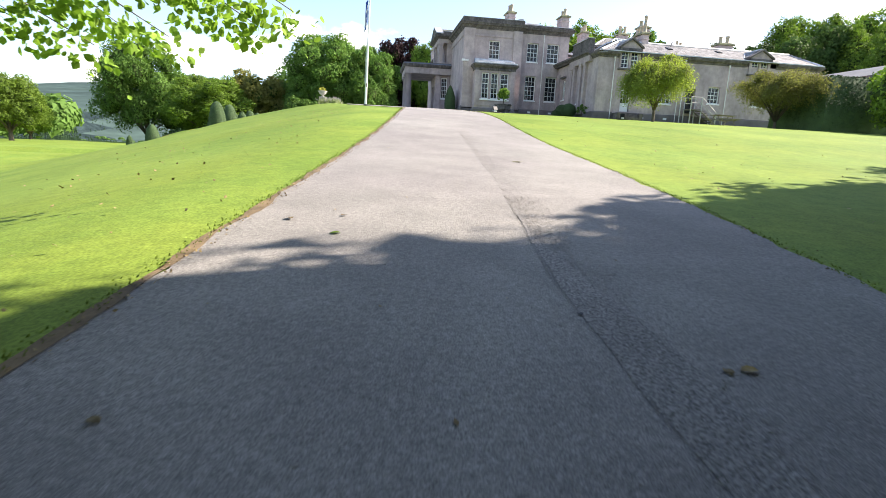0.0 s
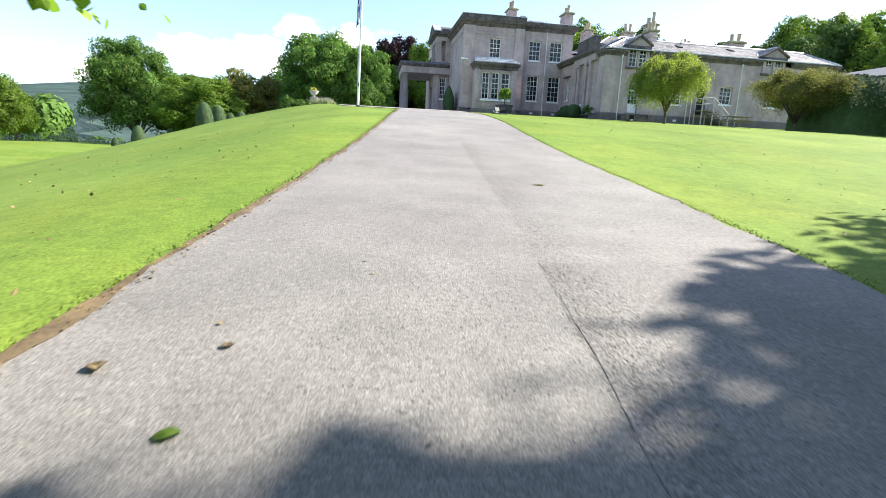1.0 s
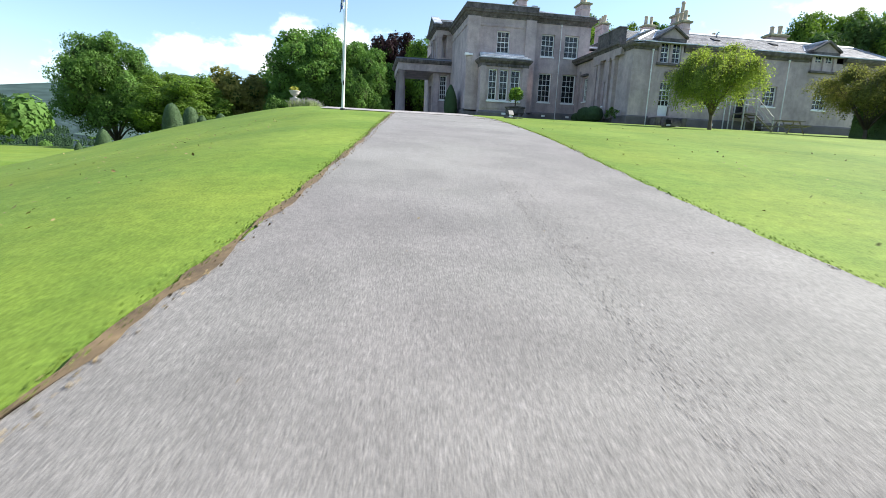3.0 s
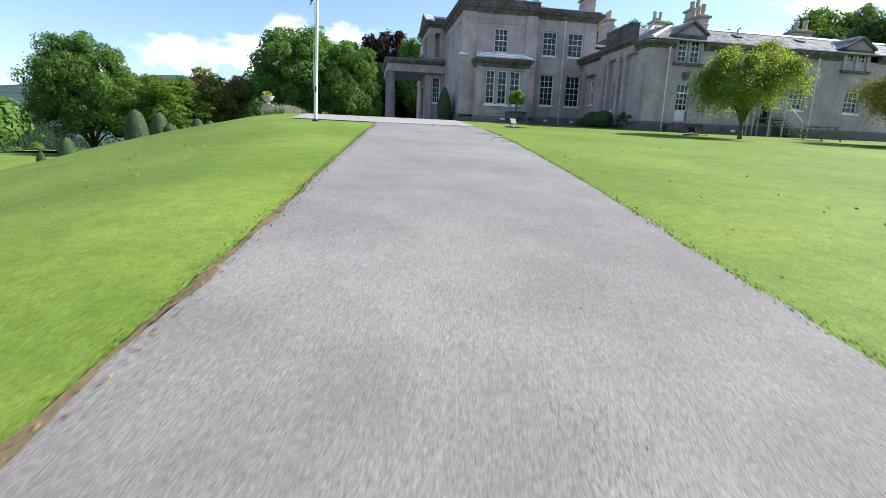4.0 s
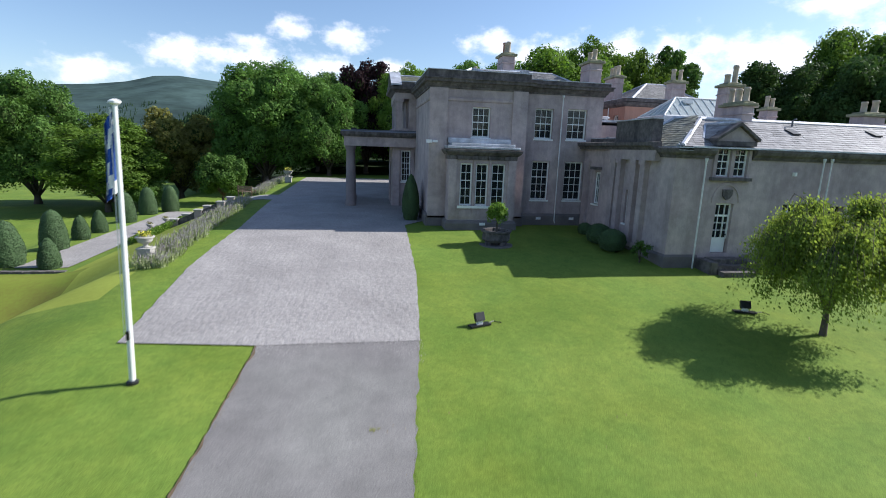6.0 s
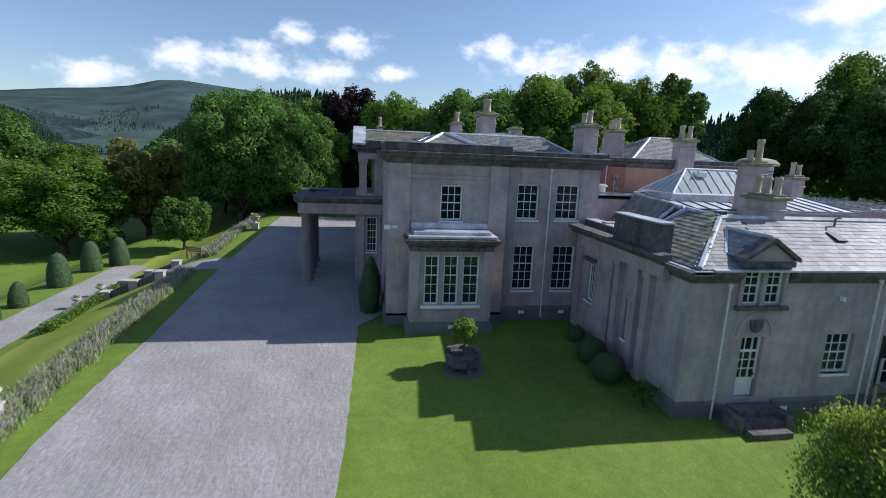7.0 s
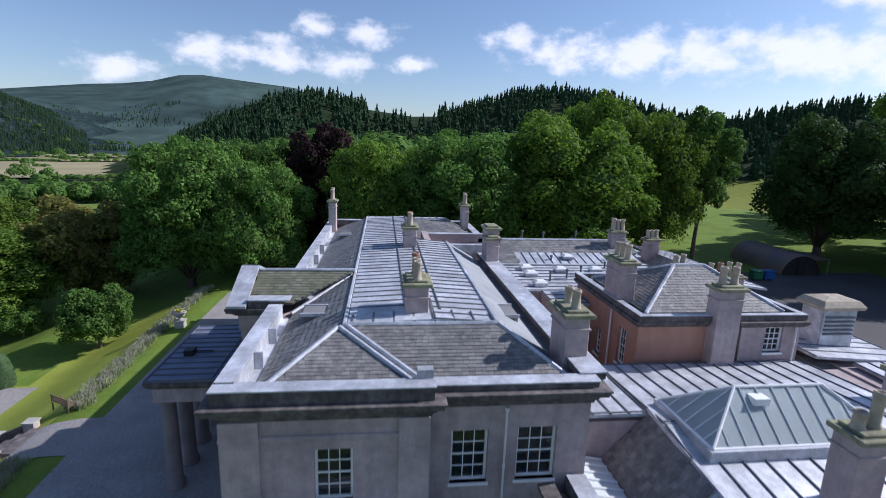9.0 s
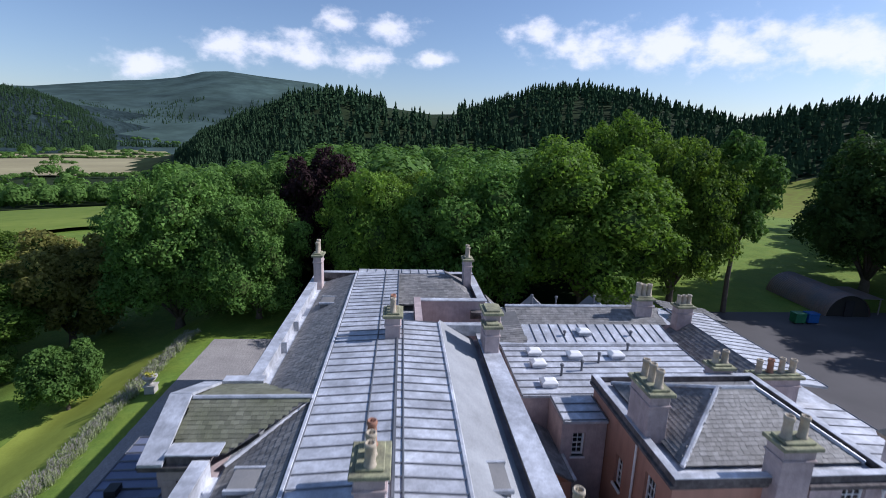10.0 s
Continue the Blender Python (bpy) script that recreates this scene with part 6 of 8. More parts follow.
# lawn trees
def hanging_tree(label, seed, high, radius, fork, strands, leaves, leaf, droop, mat, low=0.45):
    """A small tree whose forked limbs end in many hanging strands of fine leaves."""
    r = random.Random(seed)
    g_ = np.random.default_rng(seed)
    ob = thing("lawn_tree", label, "tree")
    wood, pts, nrms = bmesh.new(), [], []
    tube(wood, [(0, 0, -0.3), (0.02, 0, 0.1), (0.03, 0.02, fork * 0.6), (0, 0.05, fork)], [0.16, 0.105, 0.085, 0.08], 8)
    limbs = []
    for k in range(13):
        a, reach = k * 2.399 + r.uniform(-0.25, 0.25), radius * 0.9 * math.sqrt((k + 0.6) / 13)
        top = high * (0.98 - 0.32 * (reach / radius) ** 2 - r.uniform(0, 0.12))
        line = [Vector((0.05 * math.cos(a), 0.05 * math.sin(a), fork * r.uniform(0.75, 1.0))), Vector((reach * 0.42 * math.cos(a), reach * 0.42 * math.sin(a), fork + (top - fork) * 0.5)), Vector((reach * 0.85 * math.cos(a), reach * 0.85 * math.sin(a), top * 0.97)), Vector((reach * math.cos(a), reach * math.sin(a), top))]
        tube(wood, line, [0.06, 0.042, 0.022, 0.01], 6)
        limbs.append(line)
    for k in range(strands):
        line = r.choice(limbs)
        u = r.uniform(0.35, 1.0) * 2.999
        p0 = line[int(u)].lerp(line[int(u) + 1], u - int(u))
        a = math.atan2(p0.y, p0.x) + r.gauss(0, 0.9)
        out, up = radius * r.uniform(0.12, 0.5), r.uniform(0.0, 0.45)
        p1 = p0 + Vector((out * 0.6 * math.cos(a), out * 0.6 * math.sin(a), up))
        fall = droop * r.uniform(0.25, 1.0) * (0.5 + 0.5 * math.hypot(p0.x, p0.y) / radius)
        p2 = p0 + Vector((out * math.cos(a), out * math.sin(a), up * 0.7 - fall))
        p2.z = max(p2.z, low * high)
        tube(wood, [p0, p1, p2], [0.012, 0.008, 0.003], 4)
        t = g_.random(leaves)[:, None] ** 0.8
        q_ = np.array(p0) * (1 - t) ** 2 + np.array(p1) * 2 * t * (1 - t) + np.array(p2) * t ** 2
        pts.append(q_ + g_.normal(size=(leaves, 3)) * np.array((0.15, 0.15, 0.13)))
        nrms.append(g_.normal(size=(leaves, 3)) + np.array((math.cos(a), math.sin(a), 0.5)))
    p, nrm = np.concatenate(pts), np.concatenate(nrms)
    nrm /= np.linalg.norm(nrm, axis=1)[:, None]
    crown = new("crown", leaf_mesh("crown", p, nrm, leaf * g_.uniform(0.6, 1.4, len(p)), mat, seed))
    crown.parent = ob
    part("trunk", wood, BARK, ob, smooth=True)
    return ob


t1 = hanging_tree("small weeping light green tree with forked trunk on the lawn", 31, 4.35, 2.4, 1.05, 460, 120, 0.078, 2.4, LEAF_WEEP, 0.24)
t1.matrix_world = Matrix.Translation((19.7, 32.8, height(19.7, 32.8)))
t2 = hanging_tree("low spreading olive-green tree on the lawn", 32, 3.75, 2.6, 0.6, 420, 95, 0.078, 1.3, LEAF_LAWN, 0.22)
t2.matrix_world = Matrix.Translation((27.5, 30.8, height(27.5, 30.8)))

# the big tree over the start of the drive and the low bough of its neighbour
big = build_tree("drive_tree", "large out-of-view broadleaf tree that shades the drive", "tree", 33, 15, 8.2, 3.6, LEAF, 14000, 0.52, 0.6, 26, core=0.88, twigs=0)
big.matrix_world = Matrix.LocRotScale((16.6, -0.4, height(16.6, -0.4)), Euler((0, 0, 0.6)), (0.84, 0.84, 0.84))
# Unseen copies, added to shape the drive's shadow and screen off skylight.
copy_thing(big, Matrix.LocRotScale((6.5, -5.2, height(6.5, -5.2)), Euler((0, 0, 2.0)), (0.9, 0.9, 1.0)))
for x, y, k, turn in ((8.5, 0.22, 0.62, 0.3), (-3.0, -3.4, 0.85, 3.6), (14.6, 3.95, 0.6, 1.7), (9.4, -3.4, 0.8, 5.0), (24.5, 6.6, 0.8, 2.0), (-5.2, -5.8, 0.75, 1.0), (4.6, -9.8, 0.9, 2.5), (-1.5, -13.5, 0.95, 0.7), (15.0, -15.0, 1.1, 3.1), (25.5, -6.5, 1.0, 4.0)):
    copy_thing(big, Matrix.LocRotScale((x, y, height(x, y)), Euler((0, 0, turn)), (k, k, k)))
side = build_tree("drive_tree", "broadleaf tree with low drooping boughs beside the drive", "tree", 34, 13, 6.0, 3.4, LEAF, 9000, 0.42, 0.5, 18, twigs=0, tri=False)
side.matrix_world = Matrix.Translation((-8.5, -6.5, height(-8.5, -6.5)))


def spray(bm_leaf, bm_twig, start, end, n, r, leaf=0.12, spread=0.45):
    a, b = Vector(start), Vector(end)
    sag = Vector((0, 0, -0.25 * (b - a).length * 0.3))
    pts = [a.lerp(b, k / 5) + sag * math.sin(math.pi * k / 5) * -0.6 for k in range(6)]
    tube(bm_twig, pts, [0.035, 0.028, 0.02, 0.014, 0.009, 0.004], 5)
    for k in range(n):
        base = a.lerp(b, r.uniform(0.15, 1.0)) + Vector((r.gauss(0, spread), r.gauss(0, spread), r.gauss(-0.12, spread * 0.5)))
        d = Vector((r.gauss(0, 1), r.gauss(0, 1), r.gauss(-0.9, 0.5))).normalized()
        side_v = d.cross(Vector((r.gauss(0, 1), r.gauss(0, 1), r.gauss(0, 1)))).normalized()
        nv = d.cross(side_v)
        s = leaf * r.uniform(0.6, 1.25)
        ring = [(0, 0), (0.3, 0.32), (0.62, 0.4), (0.85, 0.22), (1.05, 0)]
        left = [bm_leaf.verts.new(base + d * s * u + side_v * s * w + nv * s * 0.18 * w) for u, w in ring]
        right = [bm_leaf.verts.new(base + d * s * u - side_v * s * w + nv * s * 0.18 * w) for u, w in ring[1:4]]
        bm_leaf.faces.new(left)
        bm_leaf.faces.new([left[0], *[left[4]], *right[::-1]])


r = random.Random(8)
leafbm, twigbm = bmesh.new(), bmesh.new()
for a, b, n in (((-5.6, 1.5, 3.6), (-2.97, 5.1, 2.35), 150), ((-5.0, 2.0, 3.5), (-2.26, 4.98, 2.1), 120), ((-4.6, 2.2, 3.6), (-1.6, 4.88, 2.2), 170), ((-4.0, 2.6, 3.6), (-0.5, 4.71, 2.45), 190), ((-3.0, 3.4, 3.2), (-0.85, 4.74, 2.34), 130), ((-5.2, 3.4, 3.2), (-3.6, 5.3, 2.45), 90), ((-3.6, 3.4, 3.3), (-2.05, 4.96, 2.3), 90), ((-8.4, -6.2, 4.2), (-4.6, 2.0, 3.6), 30)):
    spray(leafbm, twigbm, a, b, int(n * 4.4), r, 0.078, 0.15)
inv = side.matrix_world.inverted()
for bmx in (leafbm, twigbm):
    bmesh.ops.transform(bmx, matrix=inv, verts=bmx.verts)
part("bough", twigbm, BARK, side)
# Lighter leaf colour than the tree's crown, standing for sun through the leaves.
part("bough_leaves", leafbm, LEAF_LIGHT, side, "sunlit yellow-green hanging leaves")["kind"] = "stuff"

# ---- far woods, one mass each ----
g = np.random.default_rng(5)
lv, lf, cv, cf = [], [], [], []


def far_tree(x, y, h, r0, n, leaf=0.3):
    z = height(x, y)
    k = len(lv)
    d = g.normal(size=(n, 3))
    d[:, 2] = np.abs(d[:, 2]) * 0.9 - 0.25
    d /= np.linalg.norm(d, axis=1)[:, None]
    p = np.array((x, y, z + h * 0.55)) + d * np.array((r0, r0, h * 0.47)) * g.uniform(0.78, 1.08, (n, 1))
    a = g.normal(size=(n, 3))
    u = np.cross(d, a)
    u /= np.linalg.norm(u, axis=1)[:, None]
    v = np.cross(d + g.normal(size=(n, 3)) * 0.3, u)
    s = r0 * leaf * g.uniform(0.7, 1.3, (n, 1))
    q = np.stack([p - u * s * 1.1, p + u * s * 0.6 - v * s * 0.8, p + u * s * 0.6 + v * s * 0.8], 1).reshape(-1, 3)
    lv.extend(map(tuple, q))
    lf.extend(tuple(range(k + 3 * i, k + 3 * i + 3)) for i in range(n))


def conifer(x, y, h):
    z = height(x, y) - 0.5
    turn = g.random() * 6
    for t in range(5):
        k = len(cv)
        z0, z1 = z + h * (0.12 + 0.17 * t), z + h * (0.42 + 0.145 * t)
        r0 = h * 0.23 * (1 - 0.17 * t)
        for j in range(7):
            w = r0 * (1.0 if j % 2 else 0.6) * g.uniform(0.8, 1.2)
            cv.append((x + w * math.cos(turn + j * 0.898 + t), y + w * math.sin(turn + j * 0.898 + t), z0 - 0.3 * g.random()))
        cv.append((x, y, z1))
        cf.extend((k + j, k + (j + 1) % 7, k + 7) for j in range(7))


for _ in range(560):
    az, dist = radians(g.uniform(-24, 62)), g.uniform(72, 230)
    x, y = 15 + dist * math.sin(az), 40 + dist * math.cos(az)
    if radians(32) < az < radians(43.5) and dist < 330 or (y < 106 and 0 < x < 62) or dist < 72 or (x > 38 and y < 100):
        continue
    far_tree(x, y, g.uniform(11, 17), g.uniform(4, 6.5), *((1700, 0.085) if dist < 125 else (560, 0.145)))
for _ in range(230):
    az, dist = radians(g.uniform(-72, -22)), g.uniform(120, 420)
    x, y = 15 + dist * math.sin(az), 40 + dist * math.cos(az)
    if dist < 305 and az > radians(-42):
        continue
    far_tree(x, y, g.uniform(8, 13), g.uniform(3.5, 5.5), 420, 0.17)
for _ in range(110):
    az, dist = radians(g.uniform(-42, -24)), g.uniform(305, 430)
    far_tree(15 + dist * math.sin(az), 40 + dist * math.cos(az), g.uniform(8, 14), g.uniform(4, 6.5), 460, 0.16)
# hedges between the valley fields, with single trees
for d0, a0, a1, step in ((1105, -44, -24.5, 0.42), (1310, -40, -24, 0.42), (1650, -34, -23, 0.35), (620, -44, -25.5, 0.8), (860, -34, -31.5, 0.5)):
    for a in np.arange(a0, a1, step):
        az, dist = radians(a + g.normal(0, 0.12)), d0 * (1 + 0.03 * math.sin(a * 0.9)) + g.normal(0, 6)
        tall = g.random() < 0.3
        far_tree(15 + dist * math.sin(az), 40 + dist * math.cos(az), 13 if tall else 6, 8 if tall else 5.5, 150, 0.18)
for x, y, h in ((-640, 968, 24), (-584, 1044, 24)):
    far_tree(x, y, h, 11, 300, 0.15)
for _ in range(420):
    az, dist = radians(g.uniform(-75, -18)), g.uniform(420, 1500)
    x, y = 15 + dist * math.sin(az), 40 + dist * math.cos(az)
    if noise.noise((x / 160, y / 60, 4)) > 0.06 and (dist < 630 or az < radians(-44)):
        far_tree(x, y, g.uniform(9, 15), g.uniform(5, 9), 50)
for _ in range(6200):
    az, dist = radians(g.uniform(-26, 72)), 300 + 520 * g.random()
    x, y = 15 + dist * math.sin(az), 40 + dist * math.cos(az)
    if height(x, y) < -12 or (-2 < math.degrees(az) < 6 and dist > 470) or (32 < math.degrees(az) < 45 and dist < 340):
        continue
    conifer(x, y, (g.uniform(10, 13.5) + 6 * g.random() ** 2) * (0.72 if az < radians(-13) else 1.0))
for _ in range(1500):
    az, dist = radians(g.uniform(-25.5, -13)), 300 + 520 * g.random()
    x, y = 15 + dist * math.sin(az), 40 + dist * math.cos(az)
    if height(x, y) > -12:
        conifer(x, y, g.uniform(7, 11))
for _ in range(5600):
    az, dist = radians(g.uniform(-52, -28.5)), g.uniform(1450, 1950)
    conifer(15 + dist * math.sin(az), 40 + dist * math.cos(az), g.uniform(9, 16))
for _ in range(2600):
    az, dist = radians(g.uniform(-31, -12)), 1560 + 900 * g.random() ** 1.6
    x, y = 15 + dist * math.sin(az), 40 + dist * math.cos(az)
    if noise.noise((x / 210, y / 210, 8)) > -0.08:
        conifer(x, y, g.uniform(9, 17))
for name, vv, ff, mat, label in (("far_woods", lv, lf, LEAF, "mixed green woodland beyond the house"), ("conifer_plantation", cv, cf, LEAF_NEEDLE, "dark spiky conifer plantation on the hills")):
    me = bpy.data.meshes.new(name)
    me.from_pydata(vv, [], ff)
    me.materials.append(mat)
    tagged(new(name, me), label, "woodland", kind="stuff")

# ---- garden things ----
def at_ground(x, y, lift=0.0):
    return Vector((x, y, height(x, y) + lift))


# flagpole with a limp blue and white flag
pole = thing("flagpole", "tall white flagpole with a limp blue and white flag", "flagpole", Matrix.Translation(at_ground(-0.05, 31.55)) @ pose(0, 0, 0, 0, 1.7, 0))
part("pole", lathe(bmesh.new(), [(0.075, -0.1), (0.07, 0.0), (0.06, 3.0), (0.045, 6.2)], 10), WHITE, pole)
part("base_collar", lathe(bmesh.new(), [(0.13, -0.1), (0.13, 0.06), (0.08, 0.09)], 10), BLACK, pole)
part("finial", lathe(bmesh.new(), [(0.05, 6.2), (0.12, 6.24), (0.12, 6.28), (0.04, 6.32)], 10), WHITE, pole)
part("cleat", boxm(-0.03, 0.03, -0.12, -0.07, 1.1, 1.3), BLACK, pole)
part("halyard", tube(bmesh.new(), [(-0.1, -0.03, 1.2), (-0.09, -0.03, 6.15)], 0.008, 4), WHITE, pole)
BLUE = material("flag_blue", (0.02, 0.08, 0.36), 0.8, scale=4, amount=0.15, fine=30, bump=0.1)
bm = bmesh.new()
rows = []
for j in range(13):
    u = j / 12
    row = []
    for i in range(9):
        w = i / 8
        x = -0.1 - 0.2 * w * (0.5 + 0.5 * u) + 0.04 * math.sin(6 * w + 3 * u)
        y = 0.10 * math.sin(w * 11 + u * 2) * (0.4 + u * 0.6)
        row.append((x, y, 6.12 - 1.75 * u - 0.35 * w * (1 - u * 0.4)))
    rows.append(row)
loft(bm, rows, closed=False)
flag = part("flag", bm, BLUE, pole, "limp blue flag with a white diagonal", smooth=True)
flag.data.materials.append(WHITE)
for f in flag.data.polygons:
    j, i = f.index // 8, f.index % 8
    if abs(i - (11 - j) * 0.7) < 1.0 or abs(i - j * 0.66) < 0.7:
        f.material_index = 1

# ground floodlights on the lawn
flood = thing("ground_floodlight", "black floodlight on a small stand in the lawn", "floodlight", group="lawn floodlights")
bm = boxm(-0.17, 0.17, -0.06, 0.06, 0.14, 0.42)
bmesh.ops.bevel(bm, geom=bm.edges[:], offset=0.015, segments=1, affect="EDGES")
bmesh.ops.rotate(bm, verts=bm.verts, cent=(0, 0, 0.2), matrix=Matrix.Rotation(radians(-25), 3, "X"))
part("lamp_head", bm, BLACK, flood)
part("base", boxm(-0.36, 0.36, -0.12, 0.12, 0.0, 0.05), BLACK, flood)
part("stand", boxm(-0.1, 0.1, -0.04, 0.04, 0.05, 0.16), WHITE, flood)
part("cable", tube(bmesh.new(), [(0.3, 0, 0.03), (0.6, 0.1, 0.03), (0.75, -0.1, 0.02)], 0.015, 4), BLACK, flood)
for (x, y), turn in (((8.75, 34.1), 20), ((18.4, 34.6), -20)):
    copy_thing(flood, Matrix.Translation(at_ground(x, y, 0.02)) @ pose(0, 0, 0, 0, 0, turn))
for o in (*flood.children_recursive, flood):
    bpy.data.objects.remove(o)

# round stone planter with a small weeping tree
px, py = 11.75, 43.4
planter = thing("stone_planter", "low eight-sided stone planter on blocks", "planter", Matrix.Translation(at_ground(px, py)))
part("trough", lathe(bmesh.new(), [(0.6, 0.18), (0.72, 0.3), (0.7, 0.62), (0.78, 0.66), (0.78, 0.74), (0.62, 0.74), (0.6, 0.6)], 8), STONE_DARK, planter)
for k in range(4):
    a = k * math.pi / 2 + 0.4
    part("foot", boxm(0.5 * math.cos(a) - 0.12, 0.5 * math.cos(a) + 0.12, 0.5 * math.sin(a) - 0.12, 0.5 * math.sin(a) + 0.12, -0.05, 0.2), STONE_DARK, planter)
part("plinth_slab", lathe(bmesh.new(), [(0.85, -0.08), (0.85, 0.02)], 12), PLINTH, planter)
wt = build_tree("planter_tree", "small weeping standard tree in the stone planter", "tree", 41, 1.45, 0.56, 0.85, LEAF_LIGHT, 2600, 0.1, 0.05, 12, weeping=0.55, twigs=0, tri=False)
wt.matrix_world = Matrix.Translation(at_ground(px, py, 0.6))

# clipped shrubs along the wing, dark cypresses by the porch
def clipped(name, label, profile, x, y, seed, n=4200, size=0.07, mat=TOPIARY, squash=(1, 1), lift=0.0):
    """A clipped evergreen: a solid of revolution with an uneven skin of small leaves."""
    ob = thing(name, label, "topiary", Matrix.Translation(at_ground(x, y, lift)), "clipped evergreens")
    r = np.random.default_rng(seed)
    rad = lambda z: curve_at([(b, a) for a, b in profile], z)
    top = profile[-1][1]
    rings = []
    for j in range(15):
        z = top * j / 14
        rings.append([(rad(z) * squash[0] * 0.97 * math.cos(a) * (1 + 0.03 * noise.noise((math.cos(a) * 3, math.sin(a) * 3, z * 3 + seed))), rad(z) * squash[1] * 0.97 * math.sin(a), z) for a in [2 * math.pi * i / 18 for i in range(18)]])
    part("body", loft(bmesh.new(), rings, True, True, True), mat, ob, smooth=True)
    zs = top * r.random(n)
    rr = np.array([rad(z) for z in zs])
    zs, rr = zs[rr > 0.02], rr[rr > 0.02]
    keep = r.random(len(rr)) < rr / rr.max() + 0.1
    zs, rr = zs[keep], rr[keep]
    a = r.random(len(zs)) * 2 * math.pi
    p = np.stack([rr * squash[0] * np.cos(a), rr * squash[1] * np.sin(a), zs], 1)
    nrm = np.stack([np.cos(a), np.sin(a), 0.3 + 0.8 * zs / top], 1) + r.normal(size=(len(a), 3)) * 0.5
    nrm /= np.linalg.norm(nrm, axis=1)[:, None]
    leaf = new("foliage", leaf_mesh("foliage", p, nrm, size * r.uniform(0.6, 1.4, len(a)), mat, seed))
    leaf.parent = ob
    leaf["kind"] = "stuff"
    return ob


CONE = [(0.72, 0.0), (0.78, 0.4), (0.7, 1.2), (0.52, 1.95), (0.33, 2.3), (0.1, 2.45), (0.0, 2.48)]
SMALLCONE = [(0.5, 0.0), (0.55, 0.3), (0.48, 0.8), (0.32, 1.3), (0.12, 1.6), (0.0, 1.65)]
TINYCONE = [(a * 0.7, b * 0.7) for a, b in SMALLCONE]
BALL = [(0.2, 0.0), (0.55, 0.15), (0.68, 0.5), (0.55, 0.88), (0.25, 1.06), (0.0, 1.1)]
for k, (x, y, prof) in enumerate(((-13.64, 49.3, CONE), (-13.6, 53.4, CONE), (-13.76, 59.2, SMALLCONE), (-14.0, 64.0, CONE), (-14.1, 68.6, CONE), (-12.9, 70.6, CONE), (-11.3, 48.7, SMALLCONE), (-13.7, 56.6, SMALLCONE), (-14.6, 51.4, SMALLCONE), (-23.1, 58.9, CONE), (-26.3, 60.9, TINYCONE))):
    clipped("clipped_yew", "clipped cone of dark green yew on the terrace", prof, x, y, 60 + k)
for k, (x, y, s) in enumerate(((17.3, 42.2, 1.0), (17.35, 43.75, 0.95), (17.6, 45.9, 0.6))):
    clipped("clipped_bush", "rounded clipped evergreen bush against the wing wall", [(a * s, b * s) for a, b in BALL], x, y, 80 + k, 3600, 0.06)
for k, (x, y, h) in enumerate(((8.1, 49.9, 0.8), (8.2, 50.9, 0.88))):
    clipped("columnar_conifer", "dark columnar conifer beside the house corner", [(0.42 * a, b * h) for a, b in ((0.9, 0.0), (1.25, 0.8), (1.2, 1.6), (0.8, 2.4), (0.3, 2.95), (0.0, 3.1))], x, y, 90 + k)
st = build_tree("rose_bush", "sparse straggling shrub against the wing corner", "shrub", 43, 1.1, 0.45, 0.15, LEAF, 420, 0.09, 0.03, 8)
st.matrix_world = Matrix.Translation(at_ground(17.7, 40.3))

# lavender border
g = np.random.default_rng(21)
LAV = material("lavender", (0.45, 0.38, 0.44), 0.9, scale=2, amount=0.15, fine=20, bump=0, island=0.15, tint=(0.46, 0.42, 0.38))
LAVG = material("lavender_leaf", (0.3, 0.35, 0.15), 0.9, scale=2, amount=0.2, fine=20, bump=0, island=0.15)
for y0, y1 in ((39.6, 57.6), (62.2, 86.0)):
    bed = thing("lavender_border", "long border of faded purple lavender beside the gravel", "lavender")
    vv, ff, hv, hf = [], [], [], []
    for row in (-0.5, -0.05, 0.4):
        yc = y0
        while yc < y1:
            yc += g.uniform(0.4, 0.62)
            xc = curve_at([(39, -2.9), (46, -3.0), (57, -3.3), (86, -4.4)], yc) + row + g.normal(0, 0.09)
            zc, big_ = height(xc, yc), g.uniform(0.75, 1.1)
            for _ in range(95):
                a, tilt, long_ = g.random() * 6.283, abs(g.normal(0, 0.5)), big_ * g.uniform(0.18, 0.52)
                d = Vector((math.sin(tilt) * math.cos(a), math.sin(tilt) * math.sin(a), math.cos(tilt)))
                foot = Vector((xc + g.normal(0, 0.11), yc + g.normal(0, 0.11), zc))
                side_ = Vector((-math.sin(a), math.cos(a), 0)) * 0.012
                tip, k = foot + d * long_, len(vv)
                vv.extend((foot - side_, foot + side_, tip + side_ * 0.6, tip - side_ * 0.6))
                ff.append((k, k + 1, k + 2, k + 3))
                if g.random() < 0.34:
                    k = len(hv)
                    top = tip + d * g.uniform(0.08, 0.16)
                    side_ = side_ * 1.1
                    cross = side_.cross(d)
                    hv.extend((tip - side_, top, tip + side_, tip - d * 0.03, tip - cross, tip + cross))
                    hf.extend(((k, k + 1, k + 2, k + 3), (k + 4, k + 1, k + 5, k + 3)))
    for name, verts_, faces_, mat in (("leaf_mound", vv, ff, LAVG), ("flower_haze", hv, hf, LAV)):
        me = bpy.data.meshes.new(name)
        me.from_pydata(verts_, [], faces_)
        me.materials.append(mat)
        ob = new(name, me)
        ob.parent = bed
        ob["kind"] = "stuff"


